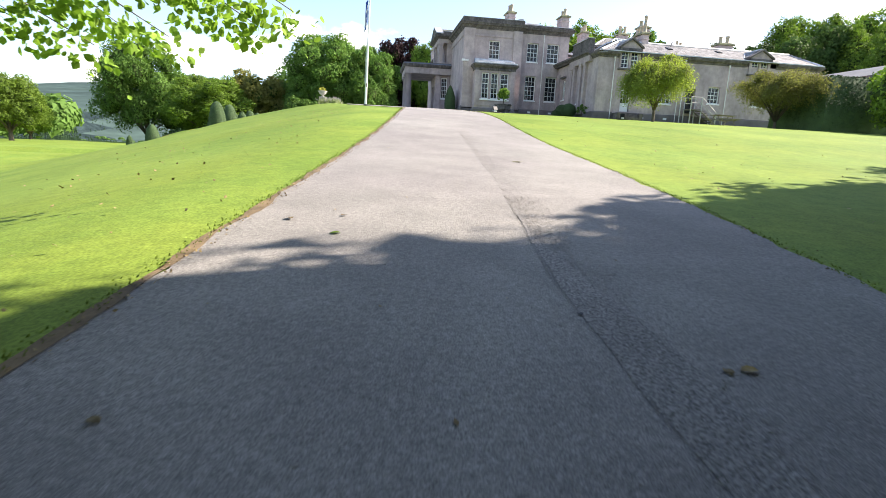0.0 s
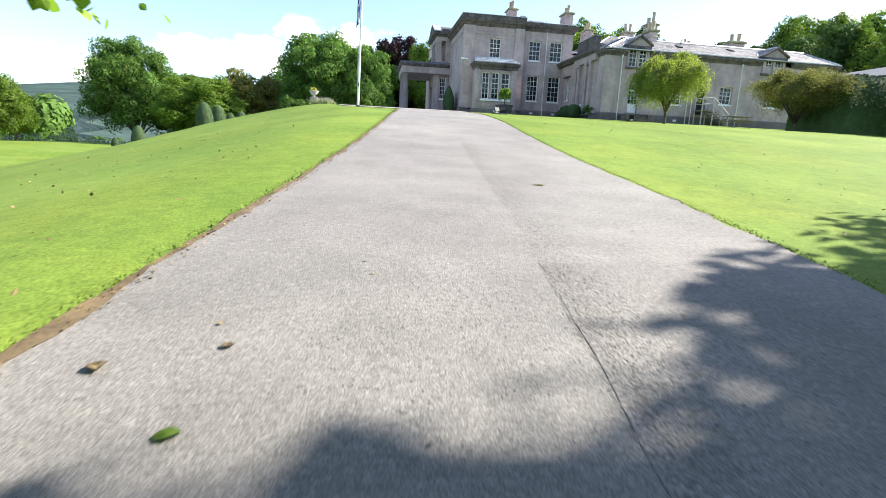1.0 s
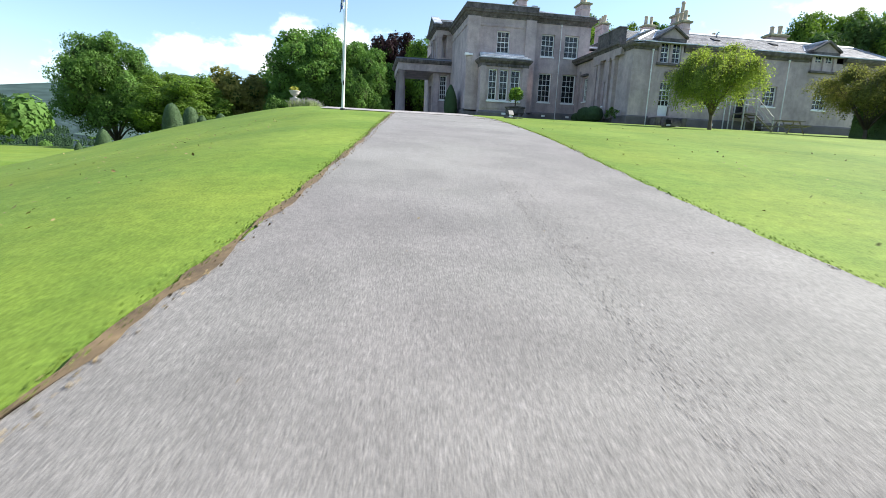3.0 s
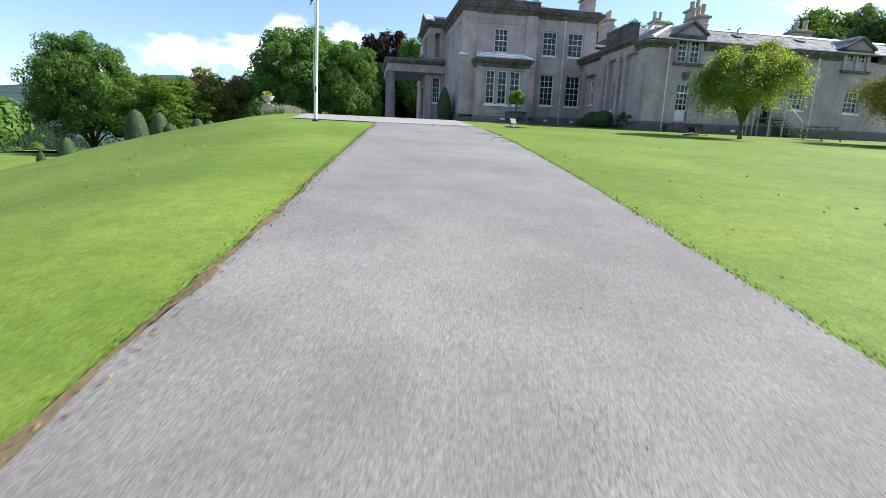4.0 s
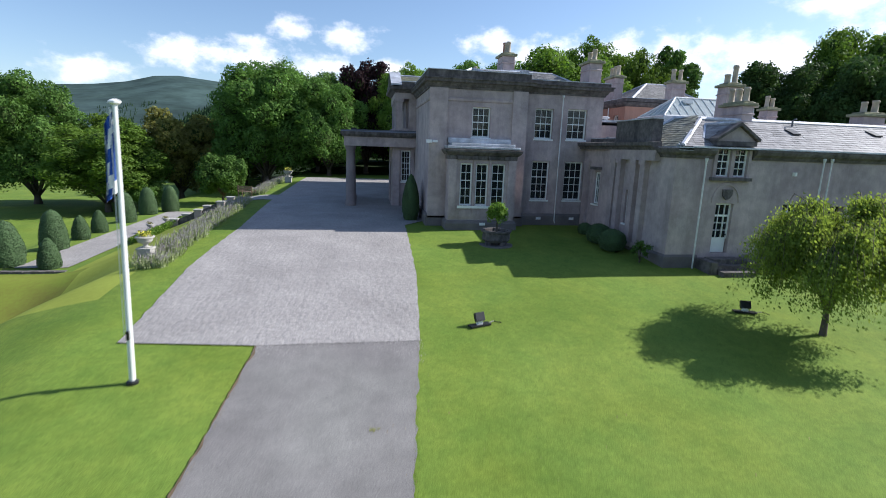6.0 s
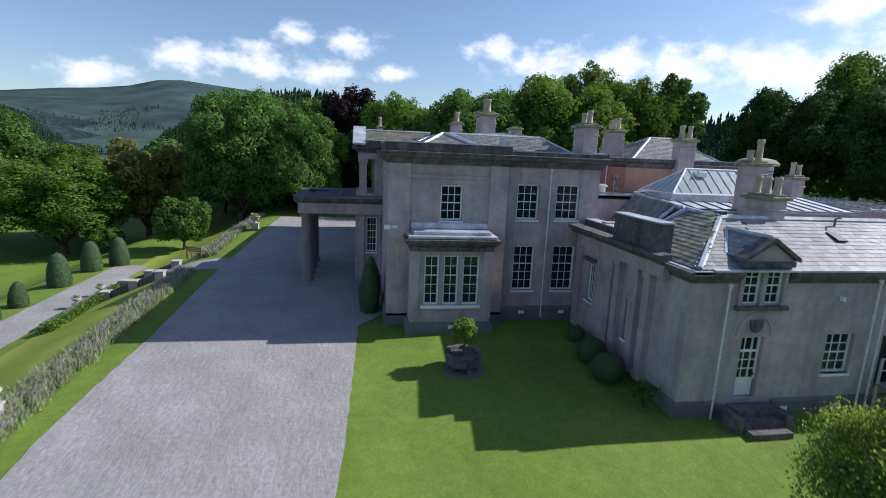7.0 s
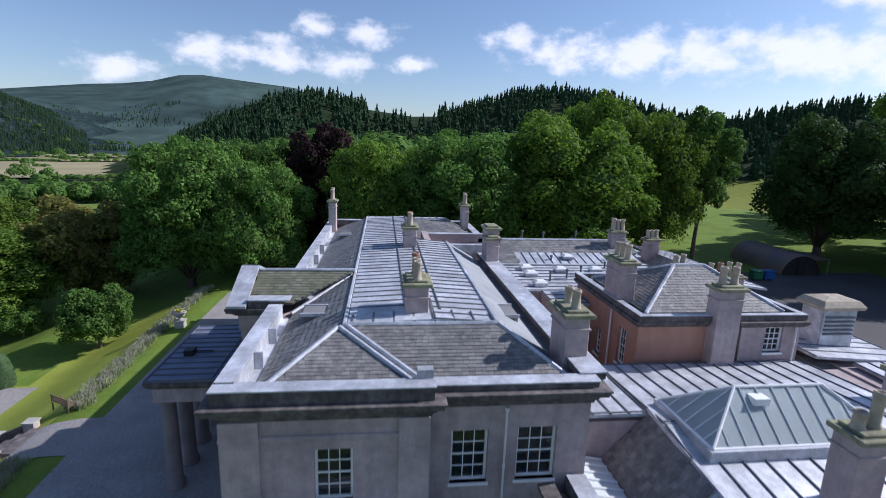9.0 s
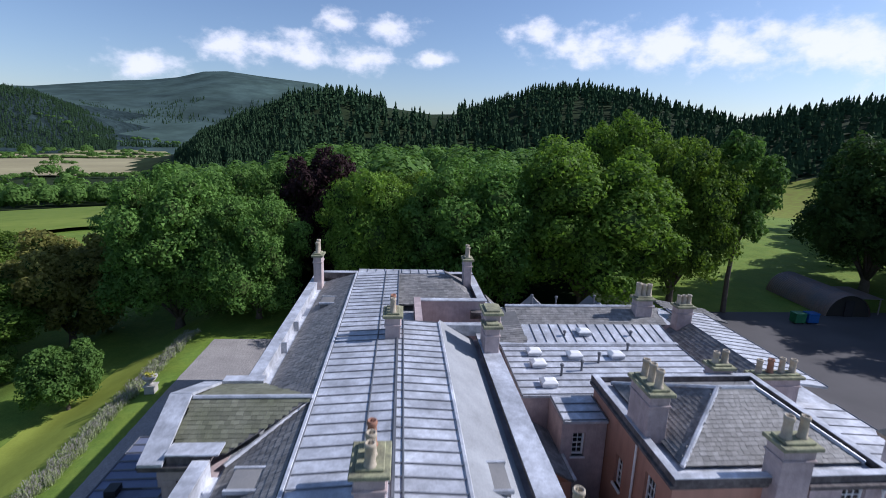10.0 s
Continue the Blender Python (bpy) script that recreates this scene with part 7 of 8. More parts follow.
def stone_urn(x, y, scale, flowers=None, ped=0.7, group="stone urns"):
    ob = thing("stone_urn", "carved pale stone garden urn on a square pedestal", "urn", Matrix.Translation(at_ground(x, y)) @ Matrix.Scale(scale, 4), group)
    part("pedestal", boxm(-0.33, 0.33, -0.33, 0.33, -0.1, ped), URN_STONE, ob)
    part("pedestal_cap", boxm(-0.39, 0.39, -0.39, 0.39, ped + 0.004, ped + 0.09), URN_STONE, ob)
    part("bowl", lathe(bmesh.new(), [(0.2, ped + 0.094), (0.22, ped + 0.14), (0.11, ped + 0.22), (0.12, ped + 0.28), (0.34, ped + 0.42), (0.4, ped + 0.52), (0.36, ped + 0.56), (0.5, ped + 0.66), (0.5, ped + 0.72), (0.4, ped + 0.72)], 16), URN_STONE, ob, smooth=True)
    if flowers:
        r = np.random.default_rng(7)
        p = r.normal(size=(160, 3)) * np.array((0.17, 0.17, 0.13)) + np.array((0, 0, ped + 0.85))
        nrm = r.normal(size=(160, 3))
        nrm /= np.linalg.norm(nrm, axis=1)[:, None]
        fl = new("flowers", leaf_mesh("flowers", p, nrm, 0.12 * r.uniform(0.6, 1.3, 160), flowers, 2))
        fl.parent = ob
        fl["kind"] = "stuff"
    return ob


URN_STONE = material("pale_stone", (0.42, 0.40, 0.36), 0.85, scale=3, amount=0.25, fine=30, bump=0.25)
YELLOW = material("yellow_flower", (0.55, 0.42, 0.03), 0.7, scale=5, amount=0.2, fine=30, bump=0, island=0.4, tint=(0.3, 0.36, 0.05))
stone_urn(-3.45, 41.2, 0.72, YELLOW)
stone_urn(-2.5, 74.5, 1.0, YELLOW, 0.5)
for x, y in ((-10.1, 58.6), (-9.95, 61.2)):
    stone_urn(x, y, 0.55, LEAF_OLIVE, 0.5)

# terrace: retaining wall, steps with piers, bench
wall = thing("terrace_wall", "low rubble stone wall edging the terrace path", "garden wall")
r = random.Random(3)
stone_me = []
for k in range(4):
    bm = boxm(-0.24, 0.24, -0.14, 0.14, -0.06, 0.06)
    for v in bm.verts:
        v.co += Vector((r.uniform(-0.03, 0.03), r.uniform(-0.02, 0.02), r.uniform(-0.012, 0.012)))
    me = bpy.data.meshes.new("stone")
    bm.to_mesh(me)
    bm.free()
    me.materials.append(STONE_DARK)
    stone_me.append(me)
part("wall_core", boxm(-13.6, -10.2, 47.75, 47.95, 1.6, 2.38), STONE_DARK, wall)
for row in range(4):
    for k in range(7):
        shared("stone", r.choice(stone_me), wall, pose(-13.4 + k * 0.49 + (row % 2) * 0.2, 47.74, 2.0 + row * 0.125, 0, r.uniform(-2, 2), r.uniform(-3, 3)))
steps = thing("garden_steps", "stone steps with low piers down to the terrace", "steps")
for k in range(7):
    x = -4.4 - 0.62 * k
    z = 4.75 - 0.29 * k
    part("step", boxm(x - 0.62, x, 59.2, 61.4, z - 0.9, z), STONE_DARK, steps)
for k, (x, y) in enumerate(((-5.2, 58.9), (-6.8, 58.9), (-8.5, 58.9), (-5.2, 61.75), (-7.0, 61.75), (-8.6, 61.75))):
    z = height(x, y)
    part("pier", boxm(x - 0.25, x + 0.25, y - 0.25, y + 0.25, z - 0.5, z + 0.5), STONE, steps)
    part("pier_cap", boxm(x - 0.31, x + 0.31, y - 0.31, y + 0.31, z + 0.504, z + 0.58), URN_STONE, steps)
for y in (58.9, 61.75):
    bm = bmesh.new()
    loft(bm, [[(x, y - 0.12, height(x, y) - 0.4), (x, y + 0.12, height(x, y) - 0.4), (x, y + 0.12, height(x, y) + 0.45), (x, y - 0.12, height(x, y) + 0.45)] for x in (-5.45, -6.55, -7.05, -8.3)], True, True, True)
    bmesh.ops.recalc_face_normals(bm, faces=bm.faces)
    part("side_wall", bm, STONE_DARK, steps)
bank = thing("bank_wall", "long low stone wall with a planted bank along the terrace", "garden wall")
bm = bmesh.new()
loft(bm, [[(-9.9, y, height(-9.9, y) - 0.4), (-9.55, y, height(-9.55, y) - 0.4), (-9.55, y, height(-9.9, y) + 0.42), (-9.9, y, height(-9.9, y) + 0.42)] for y in np.arange(54.5, 62.8, 1.0)], True, True, True)
bmesh.ops.recalc_face_normals(bm, faces=bm.faces)
part("wall_run", bm, STONE_DARK, bank)
n = 3800
y = g.uniform(53.5, 62.6, n)
x = g.normal(-9.0, 0.28, n)
z = np.array([height(a, b) for a, b in zip(x, y)]) + g.random(n) * 0.5
nrm = g.normal(size=(n, 3)) + np.array((0, 0, 0.8))
nrm /= np.linalg.norm(nrm, axis=1)[:, None]
ob = new("bank_plants", leaf_mesh("bank_plants", np.stack([x, y, z], 1), nrm, 0.13 * g.uniform(0.6, 1.4, n), LEAF_LIGHT, 5))
ob.parent = bank
ob["kind"] = "stuff"
WOOD = material("oak_wood", (0.2, 0.135, 0.08), 0.8, scale=3, amount=0.25, fine=30, bump=0.2)
WOOD_GREY = material("grey_wood", (0.24, 0.21, 0.18), 0.85, scale=3, amount=0.25, fine=30, bump=0.2)
bench = thing("garden_bench", "brown wooden garden bench at the head of the steps", "bench", Matrix.Translation(at_ground(-4.2, 63.0)) @ pose(0, 0, 0, 0, 0, 150))
for k in range(3):
    part("seat_slat", boxm(-0.75, 0.75, -0.2 + k * 0.15, -0.07 + k * 0.15, 0.42, 0.45), WOOD, bench)
for k in range(3):
    part("back_slat", boxm(-0.75, 0.75, 0.26, 0.29, 0.52 + k * 0.13, 0.62 + k * 0.13), WOOD, bench)
for sx in (-0.72, 0.66):
    for sy, h in ((-0.2, 0.6), (0.24, 0.92)):
        part("leg", boxm(sx, sx + 0.06, sy, sy + 0.06, -0.05, h), WOOD, bench)

# garden-door steps
ds = thing("door_steps", "three worn stone steps with side blocks at the garden door", "steps")
zg = height(21, 38.6)
for k, (y0, y1, z1) in enumerate(((38.15, 39.5, zg + 0.18), (38.55, 39.5, zg + 0.38), (38.9, 39.5, zg + 0.58))):
    part("step", boxm(20.35, 21.85, y0 + (0.0 if k == 0 else 0.004), y1 - 0.004 * k, zg - 0.2 if k == 0 else (zg + 0.182 if k == 1 else zg + 0.382), z1), STONE_DARK, ds)
for x in (19.95, 21.87):
    bm = boxm(x, x + 0.36, 38.5, 39.5, zg - 0.2, zg + 0.55)
    bmesh.ops.bevel(bm, geom=bm.edges[:], offset=0.03, segments=1, affect="EDGES")
    part("side_block", bm, STONE_DARK, ds)

# wooden stair with white handrails to the dark doorway
RAIL = material("pale_rail", (0.52, 0.50, 0.47), 0.7, scale=4, amount=0.2, fine=40, bump=0.1)
ws = thing("wooden_stair", "weathered wooden stair with pale handrails to a dark doorway", "stair")
zg = height(27.6, 38.6)
for k in range(6):
    part("tread", boxm(27.3 + 0.22 * k, 27.62 + 0.22 * k, 38.5, 39.45, zg + 1.02 - 0.17 * k, zg + 1.06 - 0.17 * k), WOOD_GREY, ws)
part("landing", boxm(26.3, 27.3, 38.5, 39.5, zg + 1.1, zg + 1.16), WOOD_GREY, ws)
for y in (38.5, 39.4):
    for z in (0.5, 0.95):
        part("handrail", tube(bmesh.new(), [(26.3, y, zg + 1.16 + z), (27.3, y, zg + 1.16 + z), (28.7, y, zg + z)], 0.025, 5), RAIL, ws)
    for x, z0, z1 in ((26.34, 0.0, 2.1), (27.3, 0.0, 2.1), (28.7, 0.0, 0.98)):
        part("post", boxm(x - 0.035, x + 0.035, y - 0.035, y + 0.035, zg + z0 - 0.1, zg + z1), RAIL, ws)
    part("stringer", tube(bmesh.new(), [(27.2, y, zg + 1.05), (28.75, y, zg)], 0.06, 4), WOOD_GREY, ws)

# picnic table under the lawn tree
pt = thing("picnic_table", "weathered wooden picnic table on the lawn", "table", Matrix.Translation(at_ground(27.2, 35.6)))
for k in range(4):
    part("top_board", boxm(-0.9, 0.9, -0.36 + k * 0.18, -0.2 + k * 0.18, 0.72, 0.76), WOOD_GREY, pt)
for s in (-1, 1):
    part("bench_board", boxm(-0.9, 0.9, s * 0.72 - 0.12, s * 0.72 + 0.12, 0.43, 0.47), WOOD_GREY, pt)
    part("cross_beam", boxm(s * 0.6 - 0.04, s * 0.6 + 0.04, -0.8, 0.8, 0.36, 0.43), WOOD_GREY, pt)
    for q in (-1, 1):
        part("leg", tube(bmesh.new(), [(s * 0.6, q * 0.65, -0.05), (s * 0.6, q * 0.2, 0.72)], 0.045, 4), WOOD_GREY, pt)

# tall clipped hedge and a loose laurel at the east edge of the lawn
def hedge(name, label, x0, x1, y0, y1, h, seed, n, mat=TOPIARY):
    ob = thing(name, label, "hedge")
    zb = height((x0 + x1) / 2, (y0 + y1) / 2) - 0.2
    bm = bmesh.new()
    rings = []
    for j in range(9):
        z = zb + h * j / 8
        k = 0.12 * (j / 8) ** 3 * 3
        ring = []
        for i in range(40):
            a = i / 40 * 4
            s, t = int(a) % 4, a - int(a)
            px_, py_ = ((x0 + (x1 - x0) * t, y0), (x1, y0 + (y1 - y0) * t), (x1 - (x1 - x0) * t, y1), (x0, y1 - (y1 - y0) * t))[s]
            mx, my = (x0 + x1) / 2, (y0 + y1) / 2
            w = 1 - k * 0.5 + 0.02 * noise.noise((px_, py_, z))
            ring.append((mx + (px_ - mx) * w, my + (py_ - my) * w, z))
        rings.append(ring)
    part("body", loft(bm, rings, True, True, True), mat, ob)
    q = np.random.default_rng(seed)
    f = q.choice(5, n, p=(0.3, 0.2, 0.15, 0.15, 0.2))
    u, v = q.random(n), q.random(n)
    x = np.where(f == 0, x0 + (x1 - x0) * u, np.where(f == 1, x0, np.where(f == 2, x1, x0 + (x1 - x0) * u)))
    y = np.where(f == 0, y0, np.where(f <= 2, y0 + (y1 - y0) * u, np.where(f == 3, y1, y0 + (y1 - y0) * v)))
    z = np.where(f == 4, zb + h, zb + h * v)
    nm = np.stack([np.where(f == 1, -1, np.where(f == 2, 1, 0)), np.where(f == 0, -1, np.where(f == 3, 1, 0)), np.where(f == 4, 1, 0.2)], 1) + q.normal(size=(n, 3)) * 0.45
    nm /= np.linalg.norm(nm, axis=1)[:, None]
    lf_ob = new("foliage", leaf_mesh("foliage", np.stack([x, y, z], 1), nm, 0.12 * q.uniform(0.6, 1.4, n), mat, seed))
    lf_ob.parent = ob
    lf_ob["kind"] = "stuff"
    return ob


hedge("yew_hedge", "tall dark square-clipped yew hedge beside the lawn", 28.9, 34.9, 28.5, 33.0, 3.5, 5, 9000)
laurel = build_tree("laurel_bush", "large loose light green laurel bush by the hedge", "shrub", 44, 4.2, 2.6, 0.1, LEAF_LIGHT, 5000, 0.2, 0.1, 16)
laurel.matrix_world = Matrix.Translation(at_ground(32.5, 26.0))

# corrugated hut, bins and the pedimented outbuilding
hut = thing("corrugated_hut", "rusty grey half-round corrugated iron hut", "hut", Matrix.Translation((66.0, 90.5, height(66.0, 90.5))) @ pose(0, 0, 0, 0, 0, -4))
IRON = material("rusty_iron", (0.22, 0.23, 0.26), 0.6, metal=0.3, scale=0.5, amount=0.3, fine=8, bump=0.1, tint=(0.26, 0.17, 0.13))
bm = bmesh.new()
rings = []
for j in range(61):
    y = 10.5 * j / 60
    rr = 2.6 + 0.035 * (1 if j % 2 else -1)
    rings.append([(rr * math.cos(math.pi * i / 20), y, rr * math.sin(math.pi * i / 20)) for i in range(21)])
loft(bm, rings, closed=False)
part("shell", bm, IRON, hut)
bm = bmesh.new()
bm.faces.new([bm.verts.new((2.5 * math.cos(math.pi * i / 20), 0.15, 2.5 * math.sin(math.pi * i / 20))) for i in range(21)])
part("end_wall", bm, BLACK, hut)
part("end_door", boxm(-0.5, 0.5, 0.02, 0.12, 0, 1.9), DARK, hut)
part("lean_to_roof", boxm(2.2, 4.6, 1.0, 6.0, 1.9, 1.98), IRON, hut)
for y in (1.1, 5.9):
    part("lean_to_post", boxm(4.4, 4.5, y, y + 0.1, -0.1, 1.9), WOOD_GREY, hut)
for k, (x, col, nm) in enumerate(((58.2, (0.02, 0.16, 0.07), "green"), (59.7, (0.01, 0.10, 0.34), "blue"))):
    bin_ob = thing("wheelie_bin", f"large {nm} plastic refuse bin in the yard", "bin", Matrix.Translation(at_ground(x, 88.6, 0.05)), "yard bins")
    mt = material(nm + "_plastic", col, 0.5, scale=3, amount=0.1, fine=20, bump=0.05)
    bm = boxm(-0.6, 0.6, -0.5, 0.5, 0.12, 1.05)
    bmesh.ops.bevel(bm, geom=bm.edges[:], offset=0.05, segments=1, affect="EDGES")
    part("tub", bm, mt, bin_ob)
    bm = boxm(-0.64, 0.64, -0.54, 0.54, 1.054, 1.2)
    bmesh.ops.bevel(bm, geom=bm.edges[:], offset=0.05, segments=1, affect="EDGES")
    part("lid", bm, mt, bin_ob)
    for sx in (-0.5, 0.42):
        part("wheel", lathe(bmesh.new(), [(0.08, 0.0), (0.08, 0.12)], 8, sx, -0.35), BLACK, bin_ob)
barn = thing("outbuilding", "grey stone outbuilding with a low pediment beyond the hedge", "outbuilding", Matrix.Translation((55.0, 50.0, height(55, 50))))
part("wall", boxm(-2.9, 2.9, -3, 6, -0.3, 5.9), STONE, barn)
bm = bmesh.new()
loft(bm, [[(-3.2, y, 5.904), (3.2, y, 5.904), (0, y, 7.3)] for y in (-3.3, 6.3)], True, True, True)
bmesh.ops.recalc_face_normals(bm, faces=bm.faces)
part("gable_roof", bm, SLATE_PIECE, barn)
part("cornice", boxm(-3.3, 3.3, -3.4, -3.0, 5.6, 5.9), STONE_DARK, barn)

# ---- edges of the drive: turf lip, litter, fallen leaves, weeds, rough seam ----
q = np.random.default_rng(77)
DEAD = material("dead_leaf", (0.19, 0.125, 0.065), 0.8, scale=6, amount=0.35, fine=40, bump=0, island=0.5, tint=(0.25, 0.19, 0.08))
SOIL = material("soil", (0.1, 0.068, 0.038), 0.95, scale=4, amount=0.5, fine=45, bump=0.5, tint=(0.15, 0.105, 0.055))
GRASS_BLADE = material("grass_blade", (0.14, 0.225, 0.026), 0.7, scale=0.6, amount=0.25, fine=6, bump=0, island=0.35, tint=(0.18, 0.25, 0.035), spec=0.2)


def scatter(name, label, category, n, place, size, mat, flatness, lift=0.012):
    pts = np.array([place() for _ in range(n)])
    z = np.array([height(a, b) for a, b in pts]) + lift + q.random(n) * 0.01
    nrm = q.normal(size=(n, 3)) * flatness + np.array((0, 0, 1.0))
    nrm /= np.linalg.norm(nrm, axis=1)[:, None]
    ob = new(name, leaf_mesh(name, np.column_stack([pts, z]), nrm, size * q.uniform(0.5, 1.5, n), mat, 9))
    return tagged(ob, label, category, kind="stuff")


def by_edge(edge, side, spread, y0, y1):
    def place():
        y = q.uniform(y0, y1)
        return edge(y) + side * (abs(q.normal(0, spread)) - 0.06), y
    return place


strip("soil_edge", SOIL, lambda y: curve_at(ROAD_L, y) - 0.02, lambda y: curve_at(ROAD_L, y) + 0.045 - 0.03 * smooth(12, 20, y) + 0.06 * noise.noise((y * 1.3, 8, 1)), np.arange(0, 33.3, 0.1), 0.027, "strip of brown soil and crumbled leaves along the drive", "soil", 4, 0.05)
scatter("leaf_litter", "brown dead leaves and soil along the lawn edge", "leaf litter", 1100, by_edge(lambda y: curve_at(ROAD_L, y) + 0.05, -1, 0.05, 0, 33), 0.018, DEAD, 0.5, 0.03)
scatter("leaf_litter_east", "brown dead leaves along the lawn edge", "leaf litter", 600, by_edge(lambda y: curve_at(ROAD_R, y), 1, 0.04, 0, 40), 0.02, DEAD, 0.5, 0.03)
scatter("fallen_leaves", "scattered fallen yellow and brown leaves on the lawn", "fallen leaves", 420, lambda: (curve_at(ROAD_L, 6) - abs(q.normal(0, 2.6)) - 0.5, q.uniform(2, 24)), 0.034, DEAD, 0.4, 0.05)
scatter("fallen_leaves_east", "scattered fallen yellow and brown leaves on the lawn", "fallen leaves", 300, lambda: (curve_at(ROAD_R, 8) + 0.5 + abs(q.normal(0, 4)), q.uniform(3, 30)), 0.036, DEAD, 0.4, 0.05)
scatter("drive_debris", "small leaves and twigs strewn over the drive", "fallen leaves", 110, lambda: (q.uniform(-0.6, 4.0), q.uniform(0.8, 26)), 0.022, DEAD, 0.35, 0.026)


def blades(name, n, place, h):
    pts = np.array([place() for _ in range(n)])
    vv, ff = [], []
    for x, y in pts:
        z = height(x, y) + 0.02
        a = q.random() * 6.283
        w, k = 0.006, len(vv)
        hh = h * q.uniform(0.5, 1.3)
        lean = (q.normal(0, 0.4) * hh, q.normal(0, 0.4) * hh)
        vv.extend(((x - w * math.cos(a), y - w * math.sin(a), z), (x + w * math.cos(a), y + w * math.sin(a), z), (x + lean[0], y + lean[1], z + hh)))
        ff.append((k, k + 1, k + 2))
    me = bpy.data.meshes.new(name)
    me.from_pydata(vv, [], ff)
    me.materials.append(GRASS_BLADE)
    return tagged(new(name, me), "short mown grass blades of the lawn", "grass", kind="stuff")


blades("grass_west", 3500, lambda: (lambda y: (curve_at(ROAD_L, y) + 0.02 - abs(q.normal(0, 0.06)), y))(q.uniform(0.8, 26)), 0.018)
blades("grass_east", 3500, lambda: (lambda y: (curve_at(ROAD_R, y) - 0.02 + abs(q.normal(0, 0.06)), y))(q.uniform(2, 30)), 0.018)
LEAF_DEAD_GOLD = material("golden_leaf", (0.26, 0.17, 0.02), 0.6, scale=20, amount=0.4, fine=90, bump=0)
# coarse dark seam where two courses of tarmac meet
SEAM = [(-6, 0.9), (1.0, 1.12), (2.5, 1.22), (4, 1.45), (6.15, 1.78), (8.9, 2.08), (10.5, 2.22), (12.5, 2.42), (18, 3.0), (24, 3.9)]
COARSE = material("coarse_tarmac", (0.2, 0.19, 0.178), 0.9, scale=1.2, amount=0.25, fine=42, bump=1.0, dist=0.02)
mottle(COARSE, 70.0, 0.5, 1.5, 0.0, (0.32, 0.68), 1)
strip("tarmac_seam", COARSE, lambda y: curve_at(SEAM, y) + 0.02, lambda y: curve_at(SEAM, y) + max(0.05, 0.3 + 0.1 * noise.noise((y * 0.9, 4, 2)) - 0.3 * smooth(1.5, 4.4, y)), np.arange(-3.9, 4.6, 0.15), 0.0245, "coarse darker course of patched tarmac", "drive", 6, 0.03)
CHIP = material("stone_chip", (0.225, 0.21, 0.195), 0.9, scale=8, amount=0.2, fine=60, bump=0, island=0.26)
n = 16000
y = np.concatenate([q.uniform(0.0, 5, n // 2), q.uniform(0, 13, n - n // 2)])
wide = np.where(q.random(n) < 0.62, np.abs(q.normal(0, 0.2, n)), q.uniform(-1.2, 2.2, n))
x = np.array([curve_at(SEAM, v) for v in y]) + wide
ok = (x > np.array([curve_at(ROAD_L, v) for v in y]) + 0.1) & (x < np.array([curve_at(ROAD_R, v) for v in y]) - 0.1)
x, y = x[ok], y[ok]
chips_x, chips_y = x, y
z = np.array([height(a, b) for a, b in zip(x, y)]) + 0.025
nrm = q.normal(size=(len(x), 3)) * 0.12 + np.array((0, 0, 1.0))
nrm /= np.linalg.norm(nrm, axis=1)[:, None]
n = 2600
x, y = q.uniform(2.3, 6.85, n), 33.3 - np.abs(q.normal(0, 0.75, n)) * (0.6 + 0.5 * np.sin(q.uniform(2.3, 6.85, n) * 2.0))
nrm2 = q.normal(size=(n, 3)) * 0.25 + np.array((0, 0, 1.0))
nrm2 /= np.linalg.norm(nrm2, axis=1)[:, None]
z2 = np.array([height(a, b) for a, b in zip(x, y)]) + 0.027
tagged(new("strewn_gravel", leaf_mesh("strewn_gravel", np.stack([x, y, z2], 1), nrm2, 0.03 * q.uniform(0.5, 1.5, n), GRAVEL_M, 8)), "loose gravel strewn over the end of the tarmac", "gravel", kind="stuff")
x, y = chips_x, chips_y
tagged(new("loose_chippings", leaf_mesh("loose_chippings", np.stack([x, y, z], 1), nrm, 0.013 * q.uniform(0.5, 1.5, len(x)), CHIP, 6)), "loose stone chippings in the worn tarmac surface", "chippings", kind="stuff")
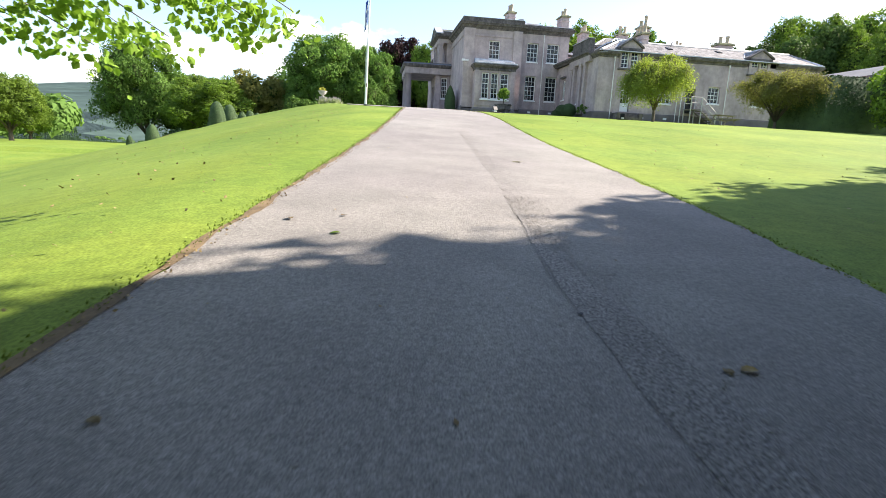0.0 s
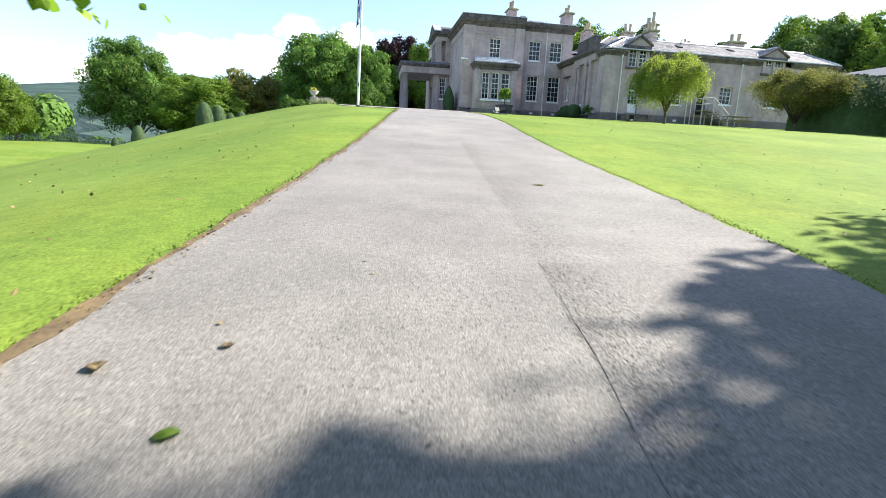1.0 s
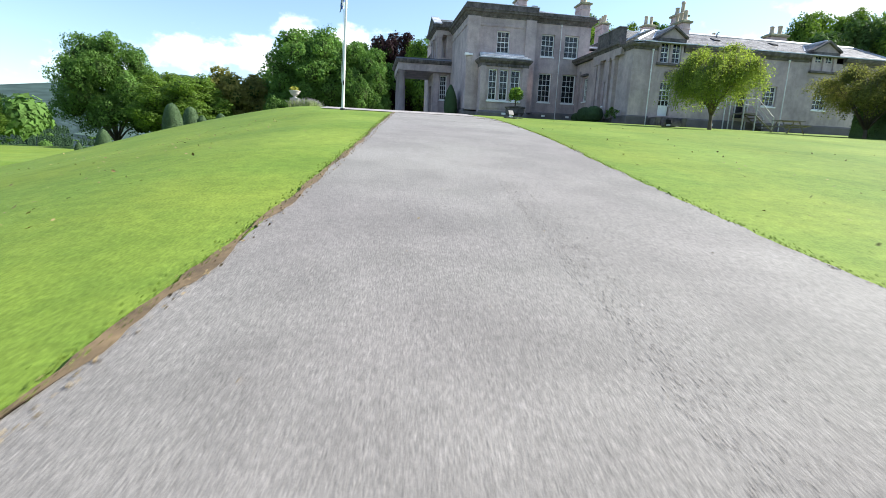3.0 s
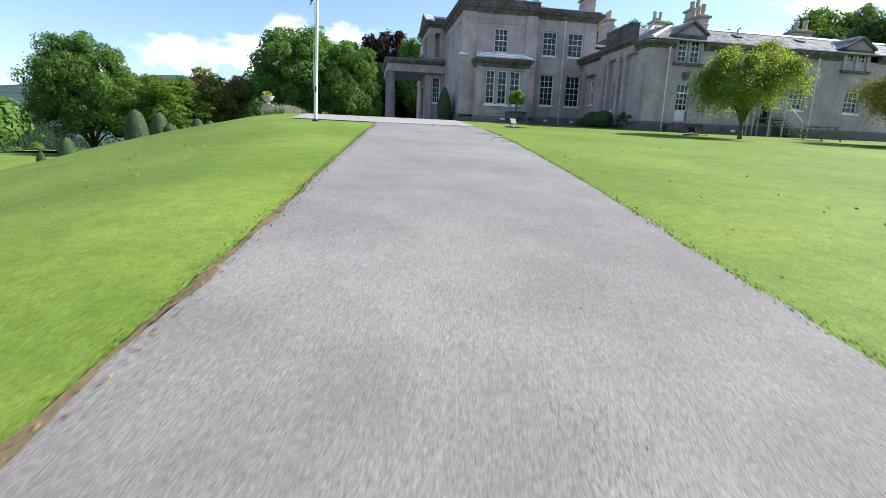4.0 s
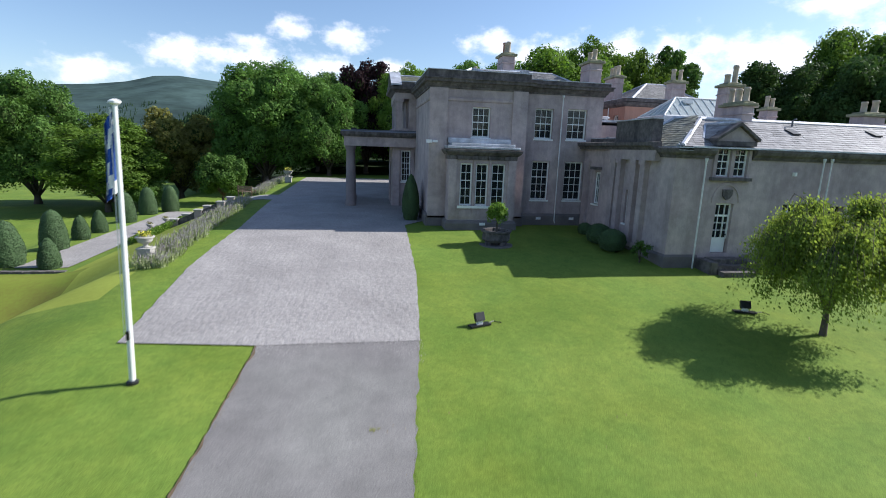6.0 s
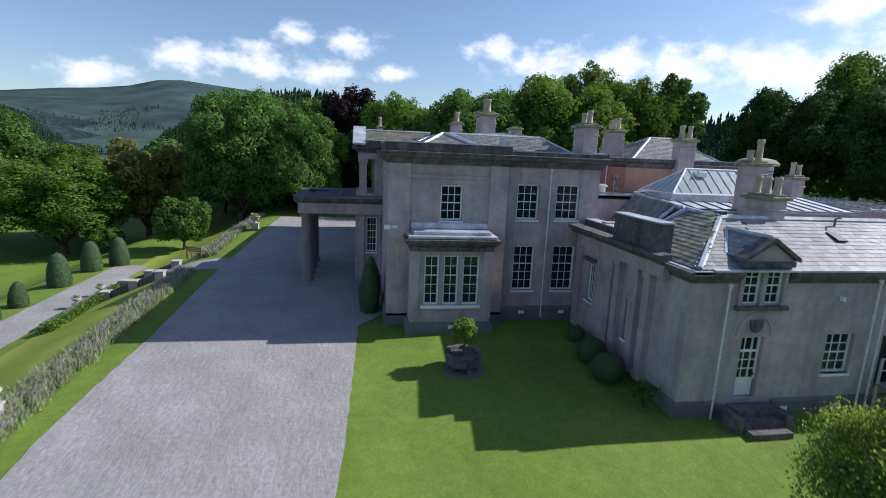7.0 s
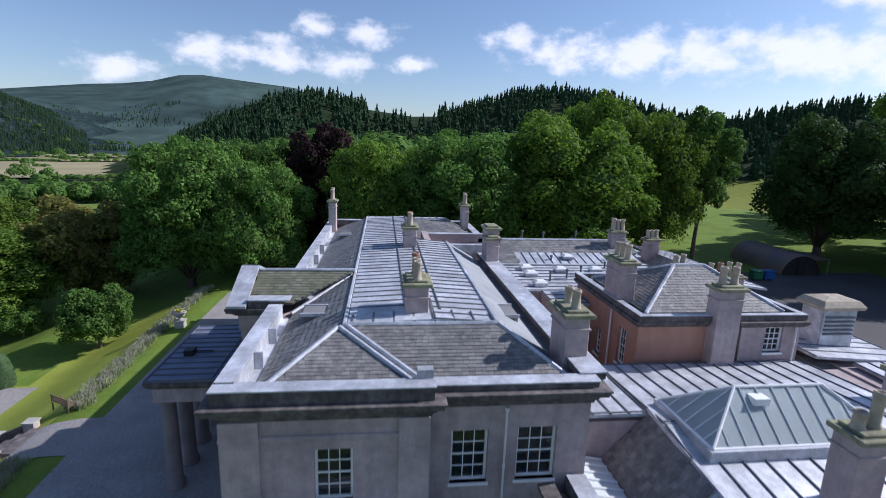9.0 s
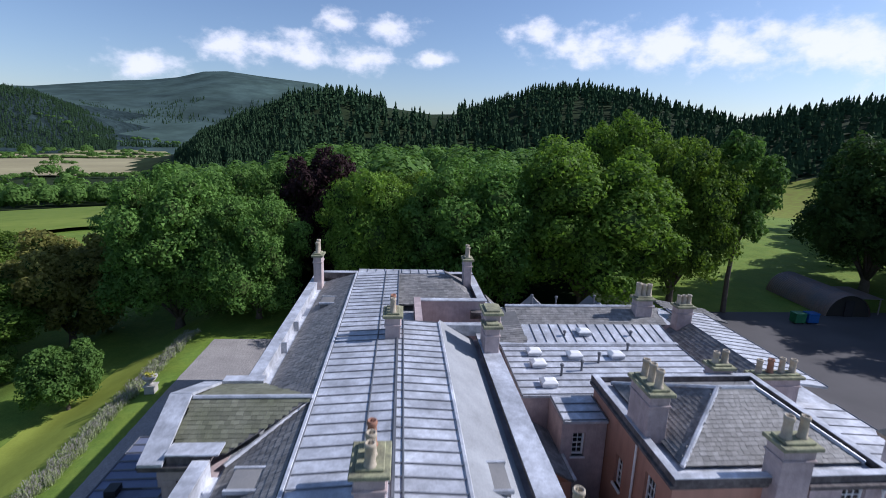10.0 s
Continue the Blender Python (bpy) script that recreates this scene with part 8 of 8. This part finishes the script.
WEED = material("weed", (0.2, 0.2, 0.075), 0.9, scale=6, amount=0.3, fine=40, bump=0, island=0.15)
# a few weeds on the edge of the drive and single leaves lying on it
for k, (x, y, s) in enumerate(((2.63, 8.0, 0.1), (5.55, 26.8, 0.34), (5.58, 24.0, 0.26), (5.4, 29.3, 0.12), (5.62, 25.2, 0.16))):
    n = int(500 * s)
    p = q.normal(size=(n, 2)) * s * np.array((0.45, 0.25)) + np.array((x, y))
    z = np.array([height(a, b) for a, b in p]) + 0.026 + q.random(n) * 0.006
    nrm = q.normal(size=(n, 3)) * 0.06 + np.array((0, 0, 1.0))
    nrm /= np.linalg.norm(nrm, axis=1)[:, None]
    tagged(new("weed_tuft", leaf_mesh("weed_tuft", np.column_stack([p, z]), nrm, 0.04 * q.uniform(0.5, 1.5, n), WEED, k)), "flat olive tuft of weed on the tarmac", "weed", "drive weeds", "stuff")
for k, (x, y, s, mat) in enumerate(((1.64, 1.53, 0.11, LEAF_DEAD_GOLD), (1.58, 1.5, 0.08, DEAD), (-0.6, 1.35, 0.07, DEAD), (0.0, 4.0, 0.08, DEAD), (-0.45, 3.88, 0.12, DEAD), (-0.1, 3.44, 0.11, LEAF_LIGHT), (1.2, 2.05, 0.06, BLACK))):
    bm = bmesh.new()
    z = height(x, y) + 0.028
    s *= 0.75
    ring = [(0, 0), (0.3, 0.3), (0.6, 0.36), (0.85, 0.2), (1.0, 0)]
    t = k * 1.3
    put = lambda u, w, h: (x + s * (u * math.cos(t) - w * math.sin(t)), y + s * (u * math.sin(t) + w * math.cos(t)), z + h * s)
    mid = [bm.verts.new(put(u, 0, 0.05 * math.sin(u * 3))) for u, _ in ring]
    for sgn in (-1, 1):
        rim = [bm.verts.new(put(u, sgn * w, 0.16 * w + 0.1 * u)) for u, w in ring[1:4]]
        bm.faces.new([mid[0], *rim, mid[4], *mid[3:0:-1]])
    bmesh.ops.solidify(bm, geom=bm.faces[:], thickness=0.002)
    tagged(part("fallen_leaf", bm, mat), "single curled fallen leaf on the tarmac", "leaf", "leaves on the drive")
